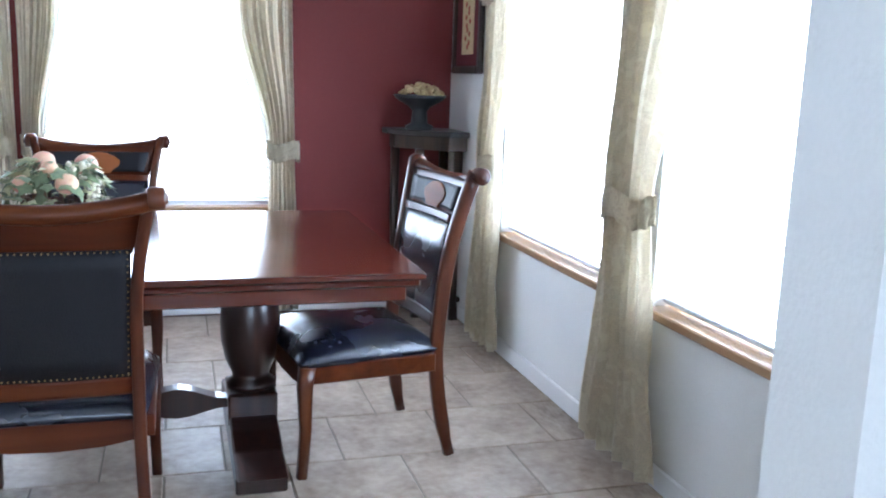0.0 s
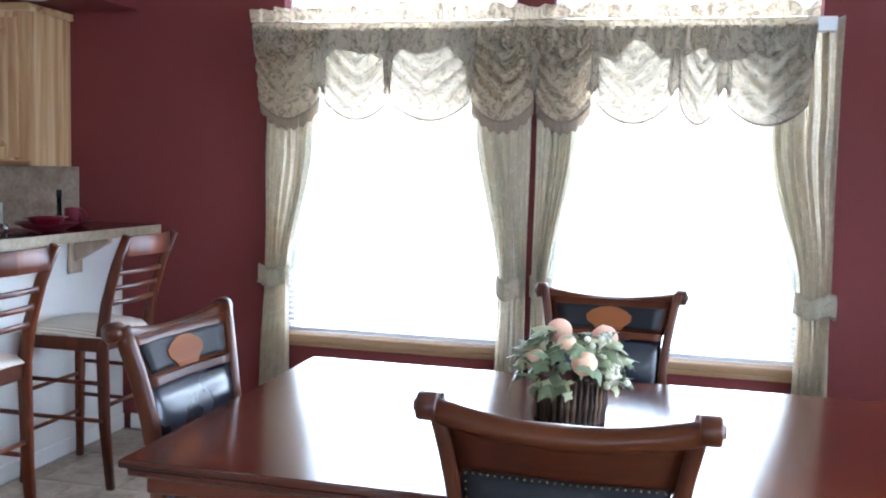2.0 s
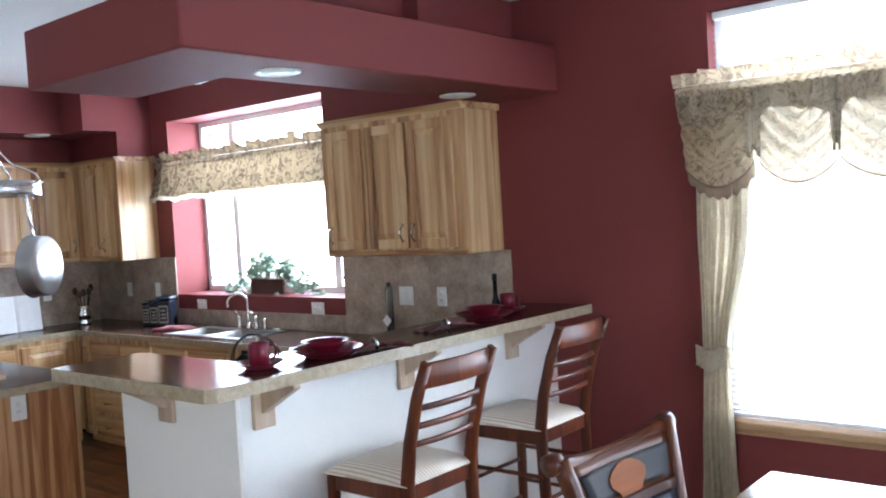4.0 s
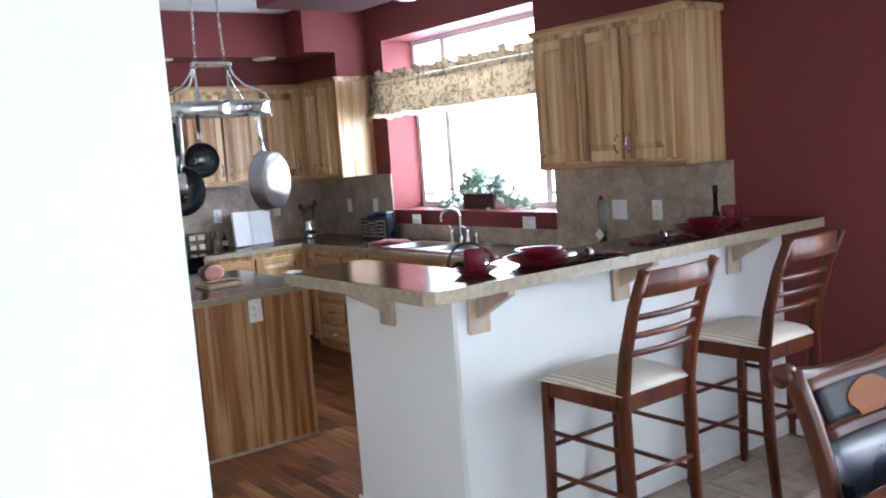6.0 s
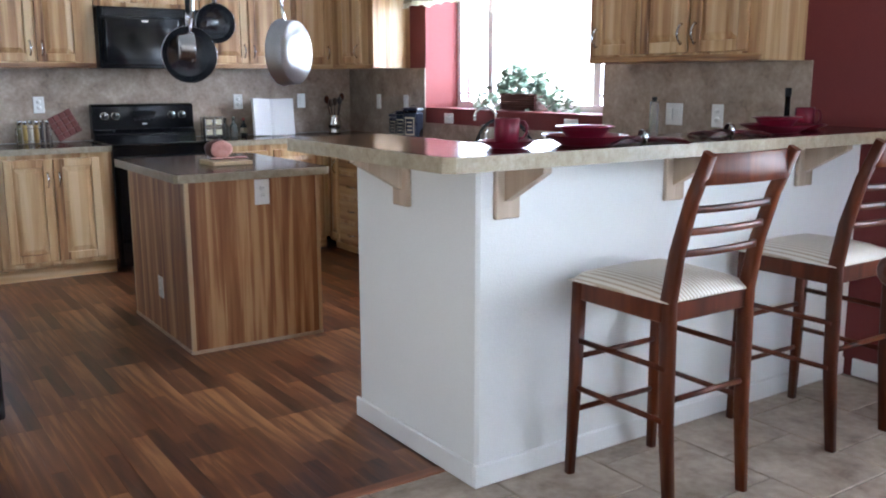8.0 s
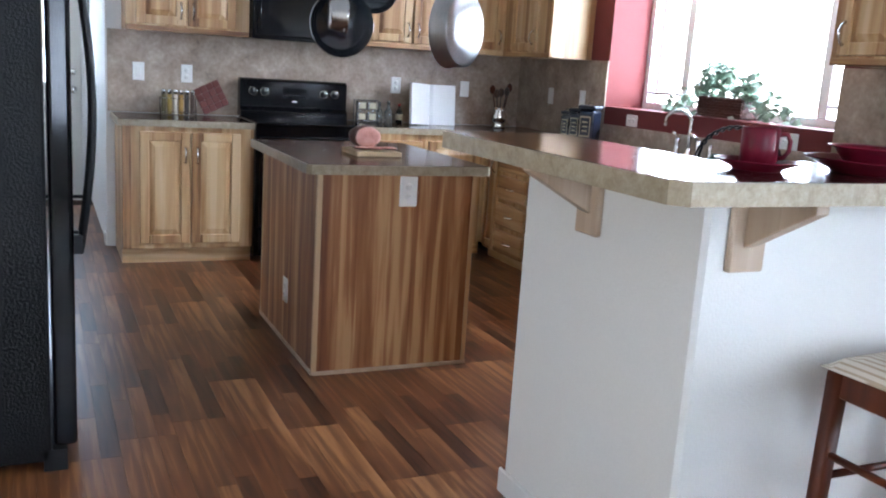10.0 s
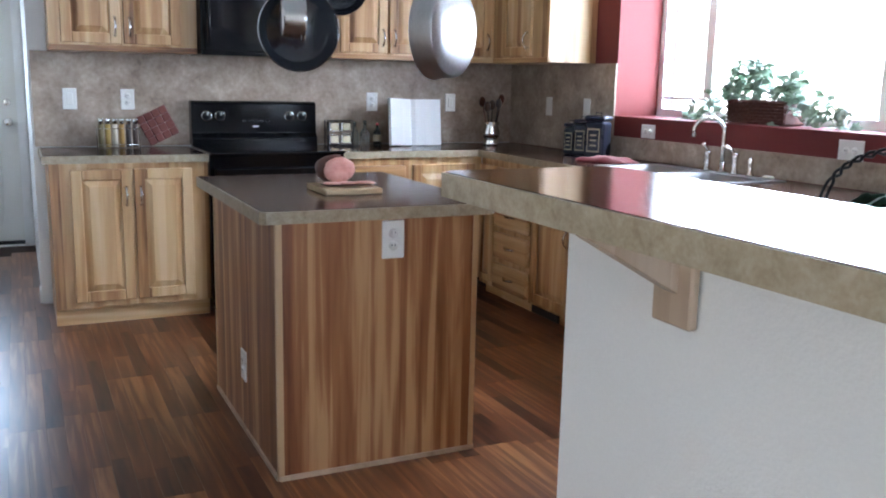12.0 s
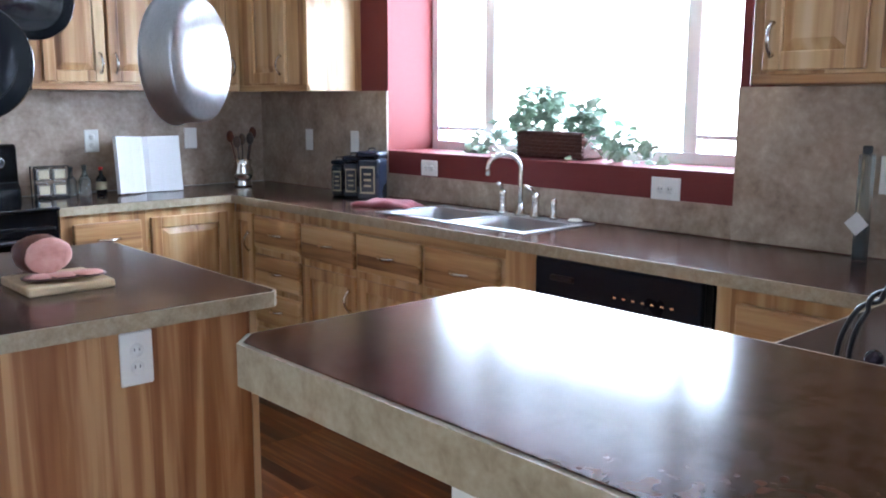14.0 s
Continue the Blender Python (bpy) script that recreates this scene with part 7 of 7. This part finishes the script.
# ---- floor vent ----
t = thing("floor_vent", "dark metal vent grille in the toe kick", "vent", pose(-4.60, NF + 0.052, 0.036))
part("vent_frame", B(-0.15, 0.15, -0.006, 0, -0.034, 0.034, 0.003), M_BLACKM, t)
for i in range(12):
    part("vent_slat", B(-0.135 + i * 0.023, -0.125 + i * 0.023, -0.009, -0.005, -0.03, 0.03), M_SLOT, t)

# ---- hanging pot rack ----
t = thing("pot_rack", "polished steel hanging pot rack with two lamp bells", "pot rack", pose(-3.60, 4.19, 0))
bm = bmesh.new()
box(bm, -0.06, 0.06, -0.14, 0.14, CZ - 0.03, CZ - 0.001, 0.008, 2)
part("canopy", bm, M_NICKEL, t)
bm = bmesh.new()
for s in (-1, 1):
    n = 20
    for k in range(n):
        z = 2.235 + (CZ - 0.035 - 2.235) * (k + 0.5) / n
        yy = s * (0.07 + 0.02 * (1 - k / n))
        pts = []
        for i in range(9):
            a = 2 * math.pi * i / 8
            pts.append((0.008 * math.cos(a) if k % 2 else 0, yy + (0 if k % 2 else 0.008 * math.cos(a)), z + 0.019 * math.sin(a)))
        tube(bm, pts, 0.0022, 5, (1, 0, 0) if not k % 2 else (0, 1, 0))
o = part("chain", bm, M_NICKEL, t)
o["kind"] = "stuff"
part("hub_bar", B(-0.03, 0.03, -0.12, 0.12, 2.205, 2.235, 0.008, 2), M_NICKEL, t)
RZ, RA, RB = 1.955, 0.21, 0.315
bm = bmesh.new()
sec = flat_section(0.006, 0.08)
pts = [(RA * math.copysign(abs(math.cos(a)) ** 0.6, math.cos(a)), RB * math.copysign(abs(math.sin(a)) ** 0.6, math.sin(a)), RZ) for a in [2 * math.pi * i / 48 for i in range(49)]]
sweep(bm, pts, sec)
part("oval_band", bm, M_STEEL, t, "brushed steel oval band")
for sx in (-1, 1):
    for sy in (-1, 1):
        bm = bmesh.new()
        tube(bm, [(sx * 0.02, sy * 0.10, 2.22), (sx * 0.03, sy * 0.13, 2.15), (sx * 0.07, sy * 0.17, 2.09), (sx * 0.12, sy * 0.22, 2.06), (sx * 0.165, sy * 0.255, 2.03), (sx * 0.185, sy * 0.27, 1.98)], 0.006, 8, (1, 0, 0))
        part("curved_arm", bm, M_NICKEL, t)
for s in (-1, 1):
    bm = bmesh.new()
    lathe(bm, [(0.006, 0.26), (0.008, 0.12), (0.018, 0.10), (0.022, 0.05), (0.045, 0.0), (0.042, 0.0), (0.018, 0.05), (0.0, 0.09)], 20, (0, s * 0.10, 1.95))
    part("lamp_bell", bm, M_NICKEL, t)
    for x in (-0.12, 0.0, 0.12):
        bm = bmesh.new()
        tube(bm, [(x, s * 0.285 if abs(x) > 0.05 else s * 0.31, RZ - 0.02), (x, s * 0.30, RZ - 0.05), (x + 0.012, s * 0.30, RZ - 0.065), (x + 0.02, s * 0.30, RZ - 0.05)], 0.003, 6, (0, 1, 0))
        part("hook", bm, M_NICKEL, t)
bm = bmesh.new()
tube(bm, [(0, -RB, RZ), (0, RB, RZ)], 0.006, 8, (1, 0, 0))
part("cross_bar", bm, M_NICKEL, t)
bm = bmesh.new()
tube(bm, [(0.098, -RB + 0.005, RZ), (0.098, RB - 0.005, RZ)], 0.006, 8, (1, 0, 0))
part("cross_bar", bm, M_NICKEL, t)
bm = bmesh.new()
tube(bm, [(-0.125, -RB + 0.02, RZ), (-0.125, RB - 0.02, RZ)], 0.006, 8, (1, 0, 0))
part("cross_bar", bm, M_NICKEL, t)


def hanging_pan(name, label, centre, yaw, r, deep, length, inner, outer, grip, base=0.78):
    """A pan hung by its handle; yaw is the way its open side looks."""
    a = radians(yaw)
    zax = Vector((math.cos(a), math.sin(a), 0))
    xax = Vector((0, 0, 1))
    yax = zax.cross(xax)
    m = Matrix.Translation(centre) @ Matrix((xax, yax, zax)).transposed().to_4x4()
    t = thing(name, label, "pan", m, "hanging pans")
    bm = bmesh.new()
    lathe(bm, [(0.0, -deep), (r * (base - 0.02), -deep), (r * (base + 0.03), -deep + 0.007), (r * 0.975, -0.008), (r * 1.015, 0.0), (r * 0.995, 0.003)], 48, close=False)
    part("pan_shell", bm, outer, t)
    bm = bmesh.new()
    lathe(bm, [(r * 0.99, 0.003), (r * 0.96, -0.004), (r * (base + 0.01), -deep + 0.014), (r * (base - 0.03), -deep + 0.005), (0.0, -deep + 0.004)], 48, close=False)
    part("cooking_surface", bm, inner, t)
    bm = bmesh.new()
    sweep(bm, [(r * 0.93, 0, -0.015), (r + 0.03, 0, -0.008), (r + 0.07, 0, 0.0)], flat_section(0.022, 0.010), (0, 0, 1))
    part("handle_bracket", bm, M_STEEL, t)
    bm = bmesh.new()
    sweep(bm, [(r + 0.06, 0, -0.001), (r + 0.12, 0, 0.006), (r + length - 0.03, 0, 0.010), (r + length, 0, 0.008)], flat_section(0.026, 0.014, 0.4), (0, 0, 1), True, [0.8, 1, 1, 0.8])
    part("pan_handle", bm, grip, t)
    return t


M_SKILLET = plain("spun_steel", (0.46, 0.46, 0.47), 0.33, 1.0, vary=0.16, scale=3, fine=70, bump=0.01, vec=(1, 1, 6))
M_NONSTICK = plain("black_nonstick", (0.018, 0.020, 0.026), 0.15, vary=0.15, spec=1.0)
spin = M_SKILLET.node_tree.nodes.new("ShaderNodeTangent")
spin.direction_type, spin.axis = "RADIAL", "Z"
M_SKILLET.node_tree.links.new(spin.outputs[0], M_SKILLET.node_tree.nodes["Principled BSDF"].inputs["Tangent"])
M_SKILLET.node_tree.nodes["Principled BSDF"].inputs["Anisotropic"].default_value = 0.85
hanging_pan("steel_skillet", "large brushed steel skillet hung by its handle", (-3.55, 4.442, 1.508), 214, 0.18, 0.09, 0.245, M_STEEL, M_SKILLET, M_STEEL, 0.93)
hanging_pan("nonstick_pan", "large black nonstick frying pan with steel rim", (-3.55, 3.912, 1.49), -4, 0.145, 0.045, 0.25, M_NONSTICK, M_STEEL, M_BLACKM)
hanging_pan("small_nonstick_pan", "small black nonstick frying pan", (-3.66, 4.10, 1.66), -10, 0.106, 0.035, 0.175, M_NONSTICK, M_STEEL, M_BLACKM)
hanging_pan("small_saucepan", "small steel saucepan hanging from the rack", (-3.44, 3.895, 1.52), 80, 0.077, 0.075, 0.325, M_STEEL, M_STEEL, M_STEEL)
